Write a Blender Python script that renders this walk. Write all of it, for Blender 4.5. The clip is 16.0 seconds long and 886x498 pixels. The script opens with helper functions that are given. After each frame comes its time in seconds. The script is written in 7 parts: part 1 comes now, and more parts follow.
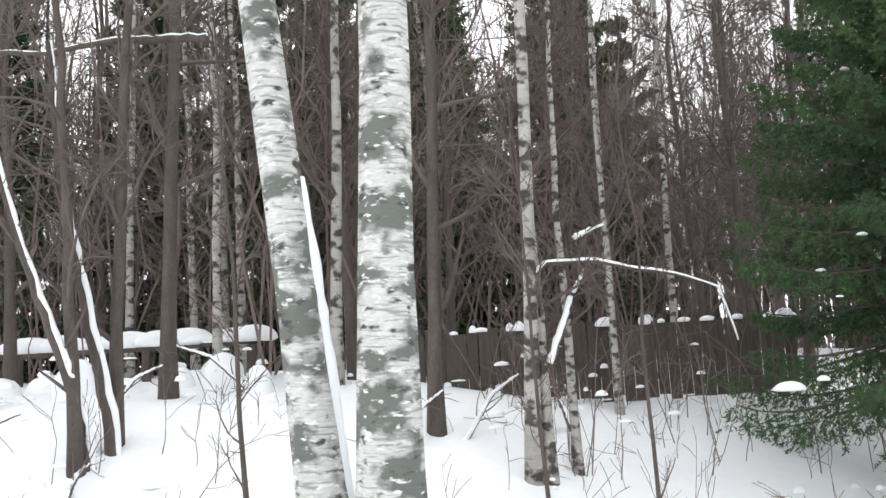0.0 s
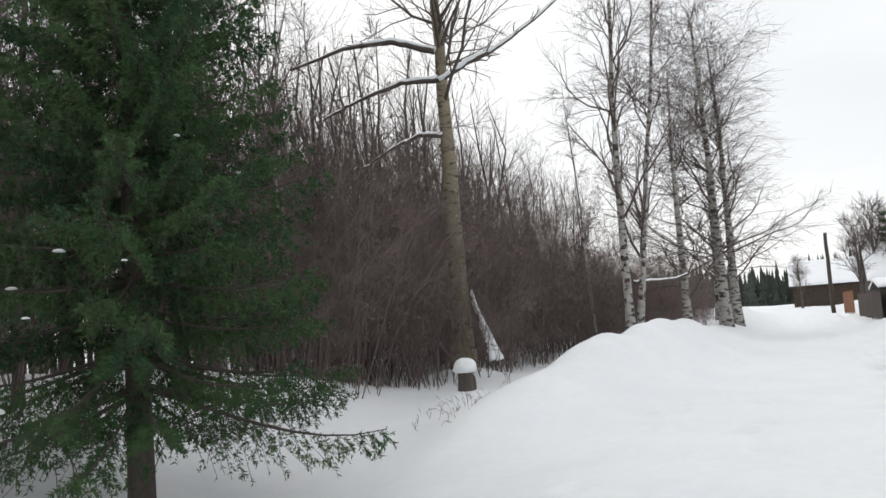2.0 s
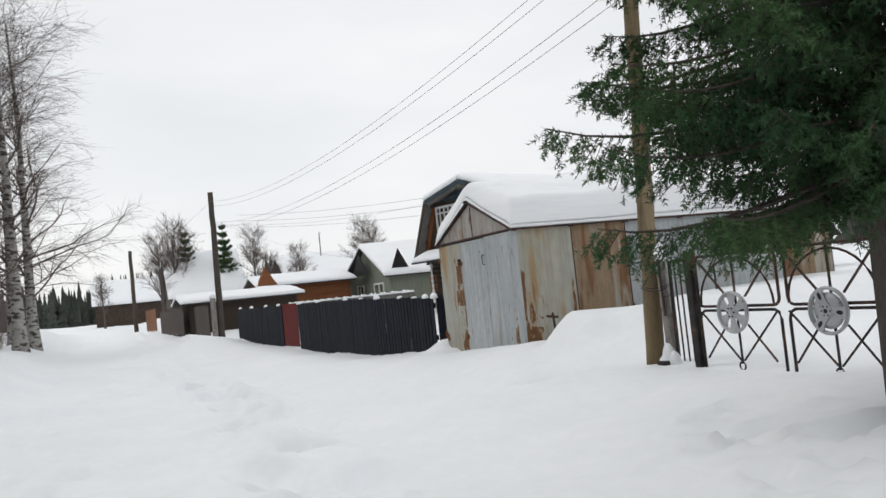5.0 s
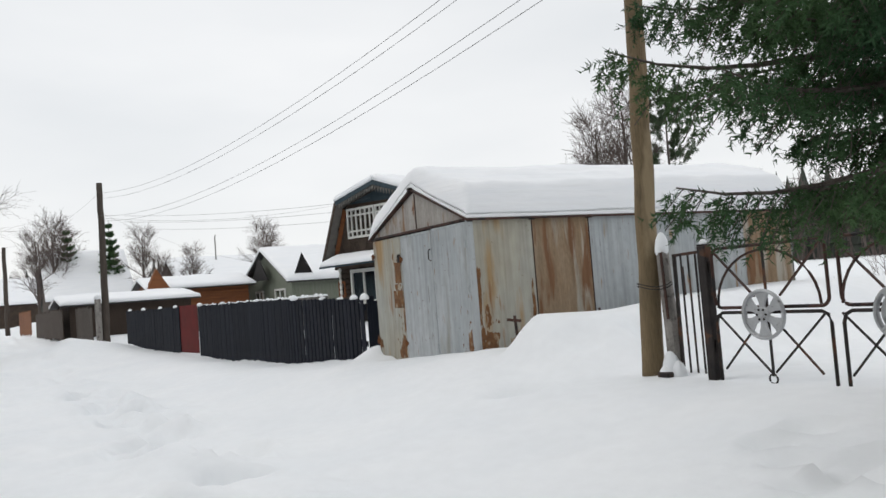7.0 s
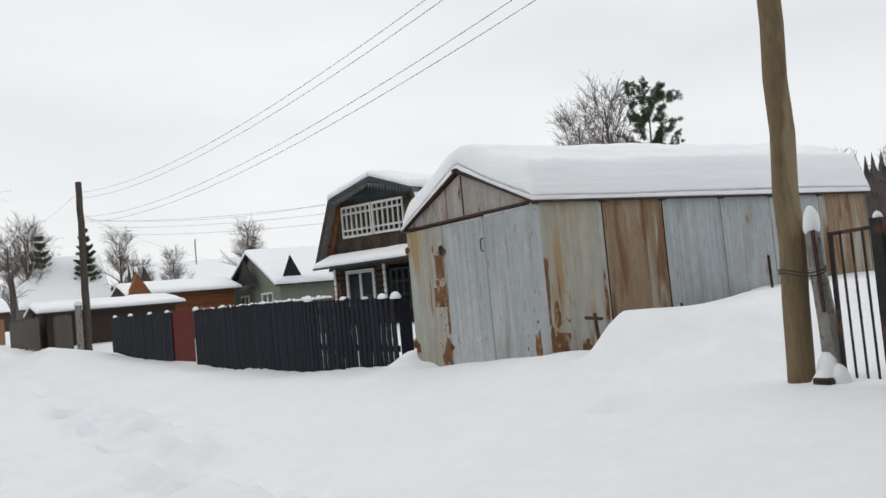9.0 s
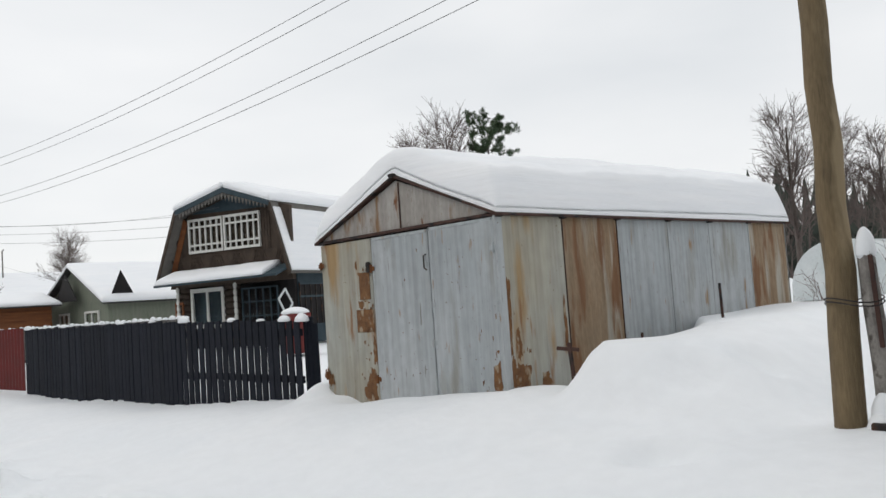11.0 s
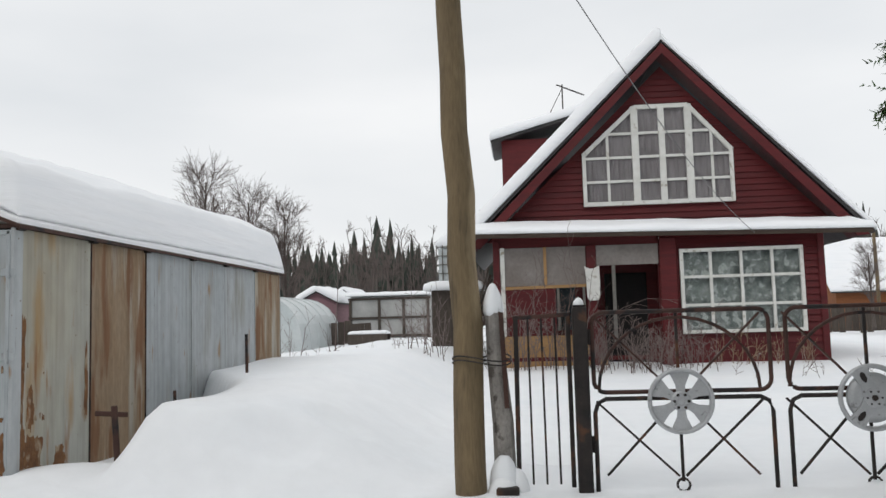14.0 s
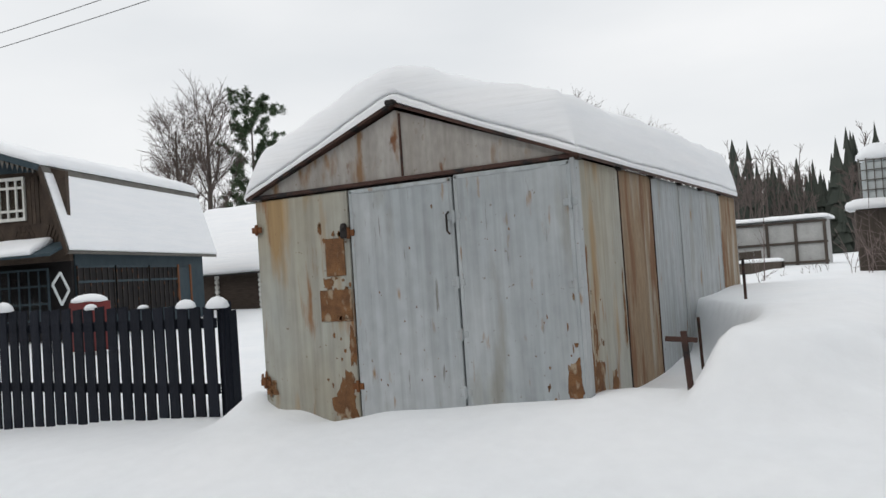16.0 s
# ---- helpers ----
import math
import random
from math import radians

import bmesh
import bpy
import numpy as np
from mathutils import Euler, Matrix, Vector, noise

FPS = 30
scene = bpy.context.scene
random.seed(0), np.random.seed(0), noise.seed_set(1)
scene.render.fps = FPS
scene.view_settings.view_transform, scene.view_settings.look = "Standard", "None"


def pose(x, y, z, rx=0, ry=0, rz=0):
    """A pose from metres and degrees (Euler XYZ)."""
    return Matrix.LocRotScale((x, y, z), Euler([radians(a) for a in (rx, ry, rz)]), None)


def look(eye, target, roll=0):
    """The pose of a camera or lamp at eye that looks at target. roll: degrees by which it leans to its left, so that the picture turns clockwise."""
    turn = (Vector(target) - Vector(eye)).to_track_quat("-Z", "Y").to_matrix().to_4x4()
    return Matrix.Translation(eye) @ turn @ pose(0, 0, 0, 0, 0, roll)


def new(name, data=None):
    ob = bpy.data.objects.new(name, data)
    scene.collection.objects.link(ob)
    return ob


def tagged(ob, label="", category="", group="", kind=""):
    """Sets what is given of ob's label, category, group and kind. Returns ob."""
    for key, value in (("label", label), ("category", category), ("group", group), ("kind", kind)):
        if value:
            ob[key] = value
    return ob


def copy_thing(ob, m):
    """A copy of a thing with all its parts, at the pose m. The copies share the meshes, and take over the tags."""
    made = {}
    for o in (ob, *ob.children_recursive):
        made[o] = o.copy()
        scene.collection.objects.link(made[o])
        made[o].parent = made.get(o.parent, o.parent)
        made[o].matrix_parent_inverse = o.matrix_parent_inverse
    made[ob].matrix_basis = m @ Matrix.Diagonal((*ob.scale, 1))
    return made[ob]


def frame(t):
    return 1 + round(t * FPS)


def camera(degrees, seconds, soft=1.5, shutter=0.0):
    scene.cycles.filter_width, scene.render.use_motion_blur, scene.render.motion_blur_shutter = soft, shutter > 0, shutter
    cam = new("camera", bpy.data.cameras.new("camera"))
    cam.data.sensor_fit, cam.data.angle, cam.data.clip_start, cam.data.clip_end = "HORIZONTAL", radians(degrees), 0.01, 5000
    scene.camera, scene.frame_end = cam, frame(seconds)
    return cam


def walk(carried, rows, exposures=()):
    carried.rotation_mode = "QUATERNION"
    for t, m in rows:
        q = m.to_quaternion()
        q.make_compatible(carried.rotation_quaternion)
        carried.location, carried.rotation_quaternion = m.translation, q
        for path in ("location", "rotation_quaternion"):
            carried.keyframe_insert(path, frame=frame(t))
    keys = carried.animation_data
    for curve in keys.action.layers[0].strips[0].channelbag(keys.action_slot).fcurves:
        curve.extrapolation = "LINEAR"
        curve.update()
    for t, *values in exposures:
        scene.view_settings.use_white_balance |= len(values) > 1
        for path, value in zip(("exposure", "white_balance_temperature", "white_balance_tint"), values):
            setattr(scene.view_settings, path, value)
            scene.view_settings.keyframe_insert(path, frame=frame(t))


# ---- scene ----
cam = camera(56.6, 16.0)
PATH = [
    (0, (2.069, 0.715, 1.495), (2.677, 2.605, 1.739), -2.8),
    (0.5, (2.217, 0.873, 1.518), (3.263, 2.559, 1.775), -2.9),
    (1, (2.4, 1.047, 1.534), (3.815, 2.435, 1.797), -4.3),
    (1.5, (2.73, 1.056, 1.509), (4.391, 2.149, 1.729), -4.4),
    (2, (3.242, 0.961, 1.484), (5.063, 1.765, 1.675), -4.1),
    (2.5, (3.715, 0.971, 1.434), (5.653, 1.437, 1.593), -4.7),
    (3, (4.154, 1.019, 1.439), (6.144, 1.155, 1.585), -6.2),
    (3.5, (4.625, 1.031, 1.417), (6.618, 0.933, 1.556), -6.7),
    (4, (4.934, 1.027, 1.437), (6.904, 0.707, 1.566), -6.1),
    (4.5, (5.313, 1.094, 1.461), (7.229, 0.529, 1.563), -6.9),
    (4.7, (5.487, 1.104, 1.454), (7.375, 0.452, 1.549), -6.6),
    (7, (7.518, 1.058, 1.314), (9.258, 0.076, 1.414), -4.5),
    (7.5, (7.899, 1.152, 1.269), (9.615, 0.128, 1.361), -4.9),
    (8.1, (8.447, 1.085, 1.276), (10.161, 0.06, 1.377), -5.3),
    (10.5, (10.584, 1.312, 1.364), (12.22, 0.168, 1.497), -4.3),
    (11, (11.025, 1.351, 1.39), (12.48, -0.015, 1.517), -4.0),
    (11.5, (11.428, 1.27, 1.426), (12.679, -0.283, 1.574), -2.8),
    (12, (11.761, 1.107, 1.44), (12.678, -0.665, 1.586), -1.2),
    (12.5, (12.0, 1.036, 1.452), (12.586, -0.871, 1.6), -0.6),
    (13, (12.26, 0.988, 1.463), (12.527, -0.986, 1.646), -0.3),
    (13.4, (12.5, 0.925, 1.465), (12.598, -1.064, 1.647), -0.5),
    (13.5, (12.575, 0.951, 1.466), (12.666, -1.04, 1.641), -0.5),
    (14, (12.874, 0.934, 1.451), (13.064, -1.049, 1.627), -1.6),
    (14.5, (13.23, 0.936, 1.428), (13.576, -1.027, 1.589), -2.7),
    (15, (13.62, 1.003, 1.425), (14.216, -0.903, 1.526), -3.2),
    (15.5, (13.99, 1.017, 1.446), (14.835, -0.793, 1.536), -3.8),
    (16, (14.329, 1.056, 1.431), (15.306, -0.688, 1.491), -3.9),
]
walk(cam, [(t, look(eye, target, roll)) for t, eye, target, roll in PATH],
     [(0.0, 1.4), (0.5, 1.48), (1.0, 1.48), (1.5, 0.8), (2.5, 0.36), (3.5, 0.28), (16, 0.27)])
# ---- light ----
world = bpy.data.worlds.new("overcast")
scene.world = world
world.use_nodes = True
wn, wl = world.node_tree.nodes, world.node_tree.links
wn.clear()
w_out, w_bg = wn.new("ShaderNodeOutputWorld"), wn.new("ShaderNodeBackground")
w_sky, w_co, w_map = wn.new("ShaderNodeTexSky"), wn.new("ShaderNodeTexCoord"), wn.new("ShaderNodeMapping")
w_noise, w_ramp = wn.new("ShaderNodeTexNoise"), wn.new("ShaderNodeValToRGB")
w_scale, w_mix = wn.new("ShaderNodeVectorMath"), wn.new("ShaderNodeMix")
w_sky.sky_type, w_sky.sun_disc = "NISHITA", False
w_sky.sun_elevation, w_sky.sun_rotation = radians(24), radians(60)
w_scale.operation = "SCALE"
w_scale.inputs["Scale"].default_value = 0.08
w_map.inputs["Scale"].default_value = (1.2, 1.2, 4.0)
w_noise.inputs["Scale"].default_value = 1.6
w_noise.inputs["Detail"].default_value = 5
w_noise.inputs["Roughness"].default_value = 0.45
w_ramp.color_ramp.elements[0].position, w_ramp.color_ramp.elements[0].color = 0.30, (0.66, 0.68, 0.70, 1)
w_ramp.color_ramp.elements[1].position, w_ramp.color_ramp.elements[1].color = 0.72, (0.80, 0.805, 0.81, 1)
w_mix.data_type = "RGBA"
w_mix.inputs["Factor"].default_value = 0.94
wl.new(w_co.outputs["Generated"], w_map.inputs["Vector"])
wl.new(w_map.outputs["Vector"], w_noise.inputs["Vector"])
wl.new(w_noise.outputs["Fac"], w_ramp.inputs["Fac"])
wl.new(w_sky.outputs["Color"], w_scale.inputs[0])
wl.new(w_scale.outputs["Vector"], w_mix.inputs["A"])
wl.new(w_ramp.outputs["Color"], w_mix.inputs["B"])
wl.new(w_mix.outputs["Result"], w_bg.inputs["Color"])
wl.new(w_bg.outputs["Background"], w_out.inputs["Surface"])
w_bg.inputs["Strength"].default_value = 1.0

sun = new("sun", bpy.data.lights.new("sun", "SUN"))
sun.data.energy, sun.data.angle, sun.data.color = 0.55, radians(35), (1.0, 0.97, 0.93)
sun.matrix_world = look((30, 40, 45), (10, 0, 0))


# ---- materials ----
def material(name, c1, c2, scale=2.0, rough=0.8, metal=0.0, bump=0.2, bscale=40.0, stretch=(1, 1, 1), patch=None, grain=0.25, piece=0.0, spec=0.35, streak=0.0):
    """Two-tone surface with coarse and fine variation. patch: colour, amount, scale, stretch of stains on top."""
    m = bpy.data.materials.new(name)
    m.use_nodes = True
    n, l = m.node_tree.nodes, m.node_tree.links
    bsdf = n["Principled BSDF"]
    co, info, add, mp = n.new("ShaderNodeTexCoord"), n.new("ShaderNodeObjectInfo"), n.new("ShaderNodeVectorMath"), n.new("ShaderNodeMapping")
    rnd = n.new("ShaderNodeMath")
    rnd.operation = "MULTIPLY"
    rnd.inputs[1].default_value = 37.0
    l.new(info.outputs["Random"], rnd.inputs[0])
    l.new(co.outputs["Object"], add.inputs[0])
    l.new(rnd.outputs[0], add.inputs[1])
    l.new(add.outputs[0], mp.inputs["Vector"])
    mp.inputs["Scale"].default_value = stretch

    def tex(s, detail, vec):
        t = n.new("ShaderNodeTexNoise")
        t.inputs["Scale"].default_value, t.inputs["Detail"].default_value = s, detail
        l.new(vec, t.inputs["Vector"])
        return t.outputs["Fac"]

    def blend(fac, a, b, mode="MIX"):
        x = n.new("ShaderNodeMix")
        x.data_type, x.blend_type = "RGBA", mode
        for sock, val in (("Factor", fac), ("A", a), ("B", b)):
            if isinstance(val, (int, float)):
                x.inputs[sock].default_value = val
            elif isinstance(val, tuple):
                x.inputs[6 if sock == "A" else 7].default_value = (*val, 1)
            else:
                l.new(val, x.inputs[0 if sock == "Factor" else 6 if sock == "A" else 7])
        return x.outputs[2]

    def ramp(fac, lo, hi):
        r = n.new("ShaderNodeMapRange")
        r.inputs["From Min"].default_value, r.inputs["From Max"].default_value = lo, hi
        l.new(fac, r.inputs["Value"])
        return r.outputs["Result"]

    col = blend(ramp(tex(scale, 4, mp.outputs[0]), 0.3, 0.7), c1, c2)
    fine = tex(scale * 9, 3, mp.outputs[0])
    col = blend(grain, col, blend(ramp(fine, 0.3, 0.7), (0.35, 0.35, 0.35), (1, 1, 1)), "MULTIPLY")
    if piece:
        col = blend(piece, col, blend(info.outputs["Random"], (0.4, 0.4, 0.4), (1, 1, 1)), "MULTIPLY")
    bsdf.inputs["Specular IOR Level"].default_value = spec
    for pc, amount, ps, pst in (patch if isinstance(patch, list) else [patch] if patch else []):
        mp2 = n.new("ShaderNodeMapping")
        mp2.inputs["Scale"].default_value = pst
        l.new(add.outputs[0], mp2.inputs["Vector"])
        edge = 0.74 - 0.48 * amount
        mask = ramp(tex(ps, 6, mp2.outputs[0]), edge, edge + 0.09)
        col = blend(mask, col, pc)
    if streak:
        mp3 = n.new("ShaderNodeMapping")
        mp3.inputs["Scale"].default_value = (11, 11, 0.45)
        l.new(add.outputs[0], mp3.inputs["Vector"])
        col = blend(streak, col, blend(ramp(tex(1.6, 5, mp3.outputs[0]), 0.28, 0.62), (0.30, 0.27, 0.23), (1.08, 1.08, 1.08)), "MULTIPLY")
        spots = ramp(tex(26, 3, add.outputs[0]), 0.70, 0.76)
        col = blend(spots, col, (0.17, 0.115, 0.07))
    l.new(col, bsdf.inputs["Base Color"])
    bsdf.inputs["Roughness"].default_value, bsdf.inputs["Metallic"].default_value = rough, metal
    if bump:
        b = n.new("ShaderNodeBump")
        b.inputs["Strength"].default_value, b.inputs["Distance"].default_value = bump, 0.02
        l.new(tex(bscale, 4, mp.outputs[0]), b.inputs["Height"])
        l.new(b.outputs["Normal"], bsdf.inputs["Normal"])
    return m


M = {}
M["snow"] = material("snow", (0.84, 0.865, 0.89), (0.89, 0.905, 0.92), 0.7, 0.65, 0, 0.35, 9, grain=0.05)
M["roof_snow"] = material("roof_snow", (0.85, 0.87, 0.895), (0.90, 0.91, 0.925), 1.3, 0.65, 0, 0.55, 2.6, (0.5, 0.5, 7), grain=0.04)
M["galvanised"] = material("galvanised", (0.38, 0.415, 0.43), (0.46, 0.485, 0.495), 1.3, 0.55, 0.1, 0.12, 9, (1, 1, 0.7), [((0.31, 0.315, 0.29), 0.36, 1.7, (1.8, 1.8, 0.45)), ((0.30, 0.19, 0.10), 0.20, 5.0, (2.2, 2.2, 0.5)), ((0.20, 0.19, 0.17), 0.17, 9.0, (3.0, 3.0, 0.35))], 0.2, streak=0.3)
M["galvanised_stained"] = material("galvanised_stained", (0.41, 0.42, 0.385), (0.385, 0.345, 0.26), 1.0, 0.6, 0.1, 0.12, 9, (1, 1, 0.6), [((0.37, 0.25, 0.125), 0.40, 1.5, (2.0, 2.0, 0.40)), ((0.27, 0.13, 0.05), 0.29, 3.0, (2.6, 2.6, 0.40))], 0.2, streak=0.32)
M["rust_sheet"] = material("rust_sheet", (0.335, 0.26, 0.18), (0.275, 0.185, 0.11), 2.2, 0.8, 0.1, 0.2, 20, (1.4, 1.4, 0.6), [((0.40, 0.375, 0.32), 0.38, 1.8, (3.0, 3.0, 0.30)), ((0.20, 0.105, 0.055), 0.40, 3.0, (2.4, 2.4, 0.40))], 0.3, streak=0.3)
M["rust"] = material("rust", (0.235, 0.095, 0.035), (0.13, 0.05, 0.022), 9, 0.9, 0.1, 0.4, 60, grain=0.5)
M["rust_flake"] = material("rust_flake", (0.25, 0.125, 0.054), (0.145, 0.070, 0.034), 12, 0.92, 0.05, 0.5, 70, (1, 1, 1), ((0.33, 0.26, 0.18), 0.38, 11, (1, 1, 0.6)), 0.4)
M["gable_sheet"] = material("gable_sheet", (0.33, 0.305, 0.275), (0.42, 0.40, 0.375), 2.0, 0.7, 0.1, 0.15, 18, (1.6, 1.6, 0.7), [((0.24, 0.145, 0.08), 0.36, 2.4, (2.2, 2.2, 0.7)), ((0.17, 0.075, 0.035), 0.24, 6.0, (1.5, 1.5, 0.8))], 0.25, streak=0.3)
M["iron"] = material("iron", (0.018, 0.016, 0.016), (0.045, 0.036, 0.032), 6, 0.6, 0.3, 0.2, 60, patch=((0.10, 0.045, 0.025), 0.36, 6, (1, 1, 1)))
M["iron_red"] = material("iron_red", (0.055, 0.028, 0.022), (0.085, 0.045, 0.035), 6, 0.65, 0.3, 0.2, 60, patch=((0.02, 0.018, 0.018), 0.45, 7, (1, 1, 1)))
M["black_wood"] = material("black_wood", (0.010, 0.013, 0.022), (0.018, 0.021, 0.031), 3, 0.75, 0, 0.3, 30, (6, 6, 0.6), grain=0.4, piece=0.5, spec=0.2)
M["red_metal"] = material("red_metal", (0.16, 0.02, 0.018), (0.11, 0.018, 0.016), 3, 0.6, 0, 0.15, 20)
M["red_wood"] = material("red_wood", (0.125, 0.011, 0.013), (0.085, 0.009, 0.011), 1.5, 0.6, 0, 0.2, 25, (0.5, 3, 6), grain=0.35, piece=0.28)
M["white_paint"] = material("white_paint", (0.62, 0.62, 0.58), (0.72, 0.72, 0.69), 6, 0.55, 0, 0.2, 60, patch=((0.36, 0.33, 0.27), 0.25, 9, (1, 1, 1)), grain=0.2)
M["pole_wood"] = material("pole_wood", (0.225, 0.165, 0.092), (0.160, 0.118, 0.068), 2.2, 0.85, 0, 0.5, 26, (5, 5, 0.5), [((0.09, 0.068, 0.042), 0.32, 2.2, (5, 5, 0.7)), ((0.28, 0.215, 0.13), 0.30, 1.2, (3, 3, 0.8))], 0.4)
M["grey_wood"] = material("grey_wood", (0.115, 0.095, 0.078), (0.075, 0.06, 0.05), 3, 0.85, 0, 0.4, 30, (6, 6, 0.7), grain=0.5, piece=0.4)
M["dark_wood"] = material("dark_wood", (0.052, 0.036, 0.027), (0.085, 0.062, 0.048), 3, 0.85, 0, 0.4, 30, (1, 6, 6), grain=0.5, piece=0.35)
M["brown_board"] = material("brown_board", (0.095, 0.068, 0.05), (0.062, 0.045, 0.035), 3, 0.85, 0, 0.4, 30, (1, 1, 1), grain=0.5, piece=0.45)
M["orange_wood"] = material("orange_wood", (0.27, 0.10, 0.035), (0.19, 0.07, 0.028), 2, 0.75, 0, 0.3, 30, (0.6, 0.6, 5), grain=0.4, piece=0.3)
M["plywood"] = material("plywood", (0.42, 0.25, 0.11), (0.34, 0.20, 0.085), 2, 0.7, 0, 0.15, 20, (1, 1, 4), grain=0.25)
M["blue_paint"] = material("blue_paint", (0.028, 0.05, 0.065), (0.045, 0.07, 0.085), 3, 0.65, 0, 0.2, 30, grain=0.35)
M["green_board"] = material("green_board", (0.16, 0.19, 0.14), (0.21, 0.22, 0.18), 2, 0.8, 0, 0.2, 20, (6, 6, 0.6), grain=0.3)
M["slate"] = material("slate", (0.15, 0.145, 0.135), (0.2, 0.19, 0.17), 4, 0.9, 0, 0.3, 40, grain=0.4)
M["roof_iron"] = material("roof_iron", (0.035, 0.034, 0.036), (0.06, 0.057, 0.056), 3, 0.6, 0.2, 0.2, 30)
M["concrete"] = material("concrete", (0.33, 0.31, 0.285), (0.22, 0.205, 0.19), 8, 0.9, 0, 0.5, 50, (1, 1, 0.6), ((0.09, 0.08, 0.07), 0.36, 12, (1, 1, 1)), 0.4)
M["alloy"] = material("alloy", (0.40, 0.41, 0.42), (0.48, 0.49, 0.50), 9, 0.45, 0.35, 0.1, 60, patch=((0.2, 0.2, 0.2), 0.25, 20, (1, 1, 1)), grain=0.15)
# near-black that puts the shade of unlit interiors into the colour
M["shade_black"] = material("interior_shade", (0.012, 0.011, 0.012), (0.022, 0.019, 0.019), 2, 0.9, 0, 0, 20)
M["curtain"] = material("curtain", (0.22, 0.19, 0.20), (0.33, 0.30, 0.31), 4, 0.9, 0, 0.3, 20, (7, 1, 0.8), grain=0.35)
M["lace"] = material("lace", (0.30, 0.32, 0.31), (0.13, 0.15, 0.145), 7, 0.9, 0, 0.1, 30, patch=((0.42, 0.44, 0.43), 0.42, 9, (1, 1, 1)), grain=0.3)
M["polycarbonate"] = material("polycarbonate", (0.50, 0.545, 0.55), (0.60, 0.63, 0.635), 1.2, 0.35, 0, 0.1, 8, grain=0.15)
M["film_dull"] = material("dull_film", (0.19, 0.165, 0.15), (0.26, 0.24, 0.225), 2, 0.35, 0, 0.2, 12, grain=0.25)
M["film"] = material("plastic_film", (0.34, 0.345, 0.335), (0.46, 0.46, 0.45), 2, 0.4, 0, 0.2, 12, grain=0.25)
M["pink"] = material("pink_siding", (0.20, 0.105, 0.125), (0.24, 0.135, 0.15), 2, 0.75, 0, 0.15, 20, (1, 1, 5))
M["birch"] = material("birch_bark", (0.68, 0.675, 0.66), (0.56, 0.555, 0.53), 3.0, 0.75, 0, 0.6, 24, (1, 1, 3.2), [((0.30, 0.305, 0.29), 0.44, 4.5, (1.2, 1.2, 11)), ((0.135, 0.145, 0.13), 0.54, 3.4, (1.1, 1.1, 1.7)), ((0.06, 0.06, 0.054), 0.36, 8.0, (1, 1, 2.2)), ((0.74, 0.74, 0.73), 0.30, 14.0, (1, 1, 2.5))], 0.35)
M["birch_far"] = material("birch_bark_thin", (0.50, 0.48, 0.45), (0.36, 0.34, 0.31), 3.0, 0.8, 0, 0.4, 30, (1, 1, 3), ((0.06, 0.052, 0.046), 0.5, 4.5, (1, 1, 1.6)), 0.35)
M["aspen"] = material("aspen_bark", (0.30, 0.265, 0.19), (0.24, 0.20, 0.135), 1.5, 0.85, 0, 0.4, 30, (1, 1, 2.5), ((0.07, 0.058, 0.048), 0.38, 3.0, (1, 1, 3)), 0.4)
M["bark"] = material("dark_bark", (0.135, 0.112, 0.098), (0.085, 0.07, 0.062), 3, 0.9, 0, 0.6, 25, (3, 3, 0.7), grain=0.5)
M["twig"] = material("twigs", (0.105, 0.083, 0.076), (0.15, 0.12, 0.108), 0.7, 0.9, 0, 0, 20, grain=0.3)
M["brush"] = material("brushwood", (0.150, 0.114, 0.105), (0.215, 0.170, 0.156), 0.35, 0.9, 0, 0, 20, grain=0.3)
M["needles"] = material("spruce_needles", (0.032, 0.080, 0.036), (0.085, 0.148, 0.056), 1.1, 0.6, 0, 0, 20, grain=0.35, spec=0.15)
# distance haze is put into this greyed needle colour
M["needles_hazed"] = material("hazed_conifer", (0.045, 0.056, 0.047), (0.065, 0.074, 0.06), 0.5, 0.8, 0, 0, 20)
M["pine"] = material("pine_needles", (0.04, 0.075, 0.035), (0.065, 0.10, 0.045), 1.0, 0.6, 0, 0, 20)
M["cable"] = material("cable", (0.16, 0.16, 0.165), (0.2, 0.2, 0.2), 5, 0.6, 0, 0, 20)
M["tyre"] = material("weathered_rubber", (0.03, 0.03, 0.03), (0.05, 0.05, 0.05), 5, 0.85)

glass = bpy.data.materials.new("window_glass")
glass.use_nodes = True
glass.node_tree.nodes["Principled BSDF"].inputs["Base Color"].default_value = (0.9, 0.93, 0.93, 1)
glass.node_tree.nodes["Principled BSDF"].inputs["Roughness"].default_value = 0.06
glass.node_tree.nodes["Principled BSDF"].inputs["Transmission Weight"].default_value = 1.0
glass.node_tree.nodes["Principled BSDF"].inputs["IOR"].default_value = 1.25
M["glass"] = glass


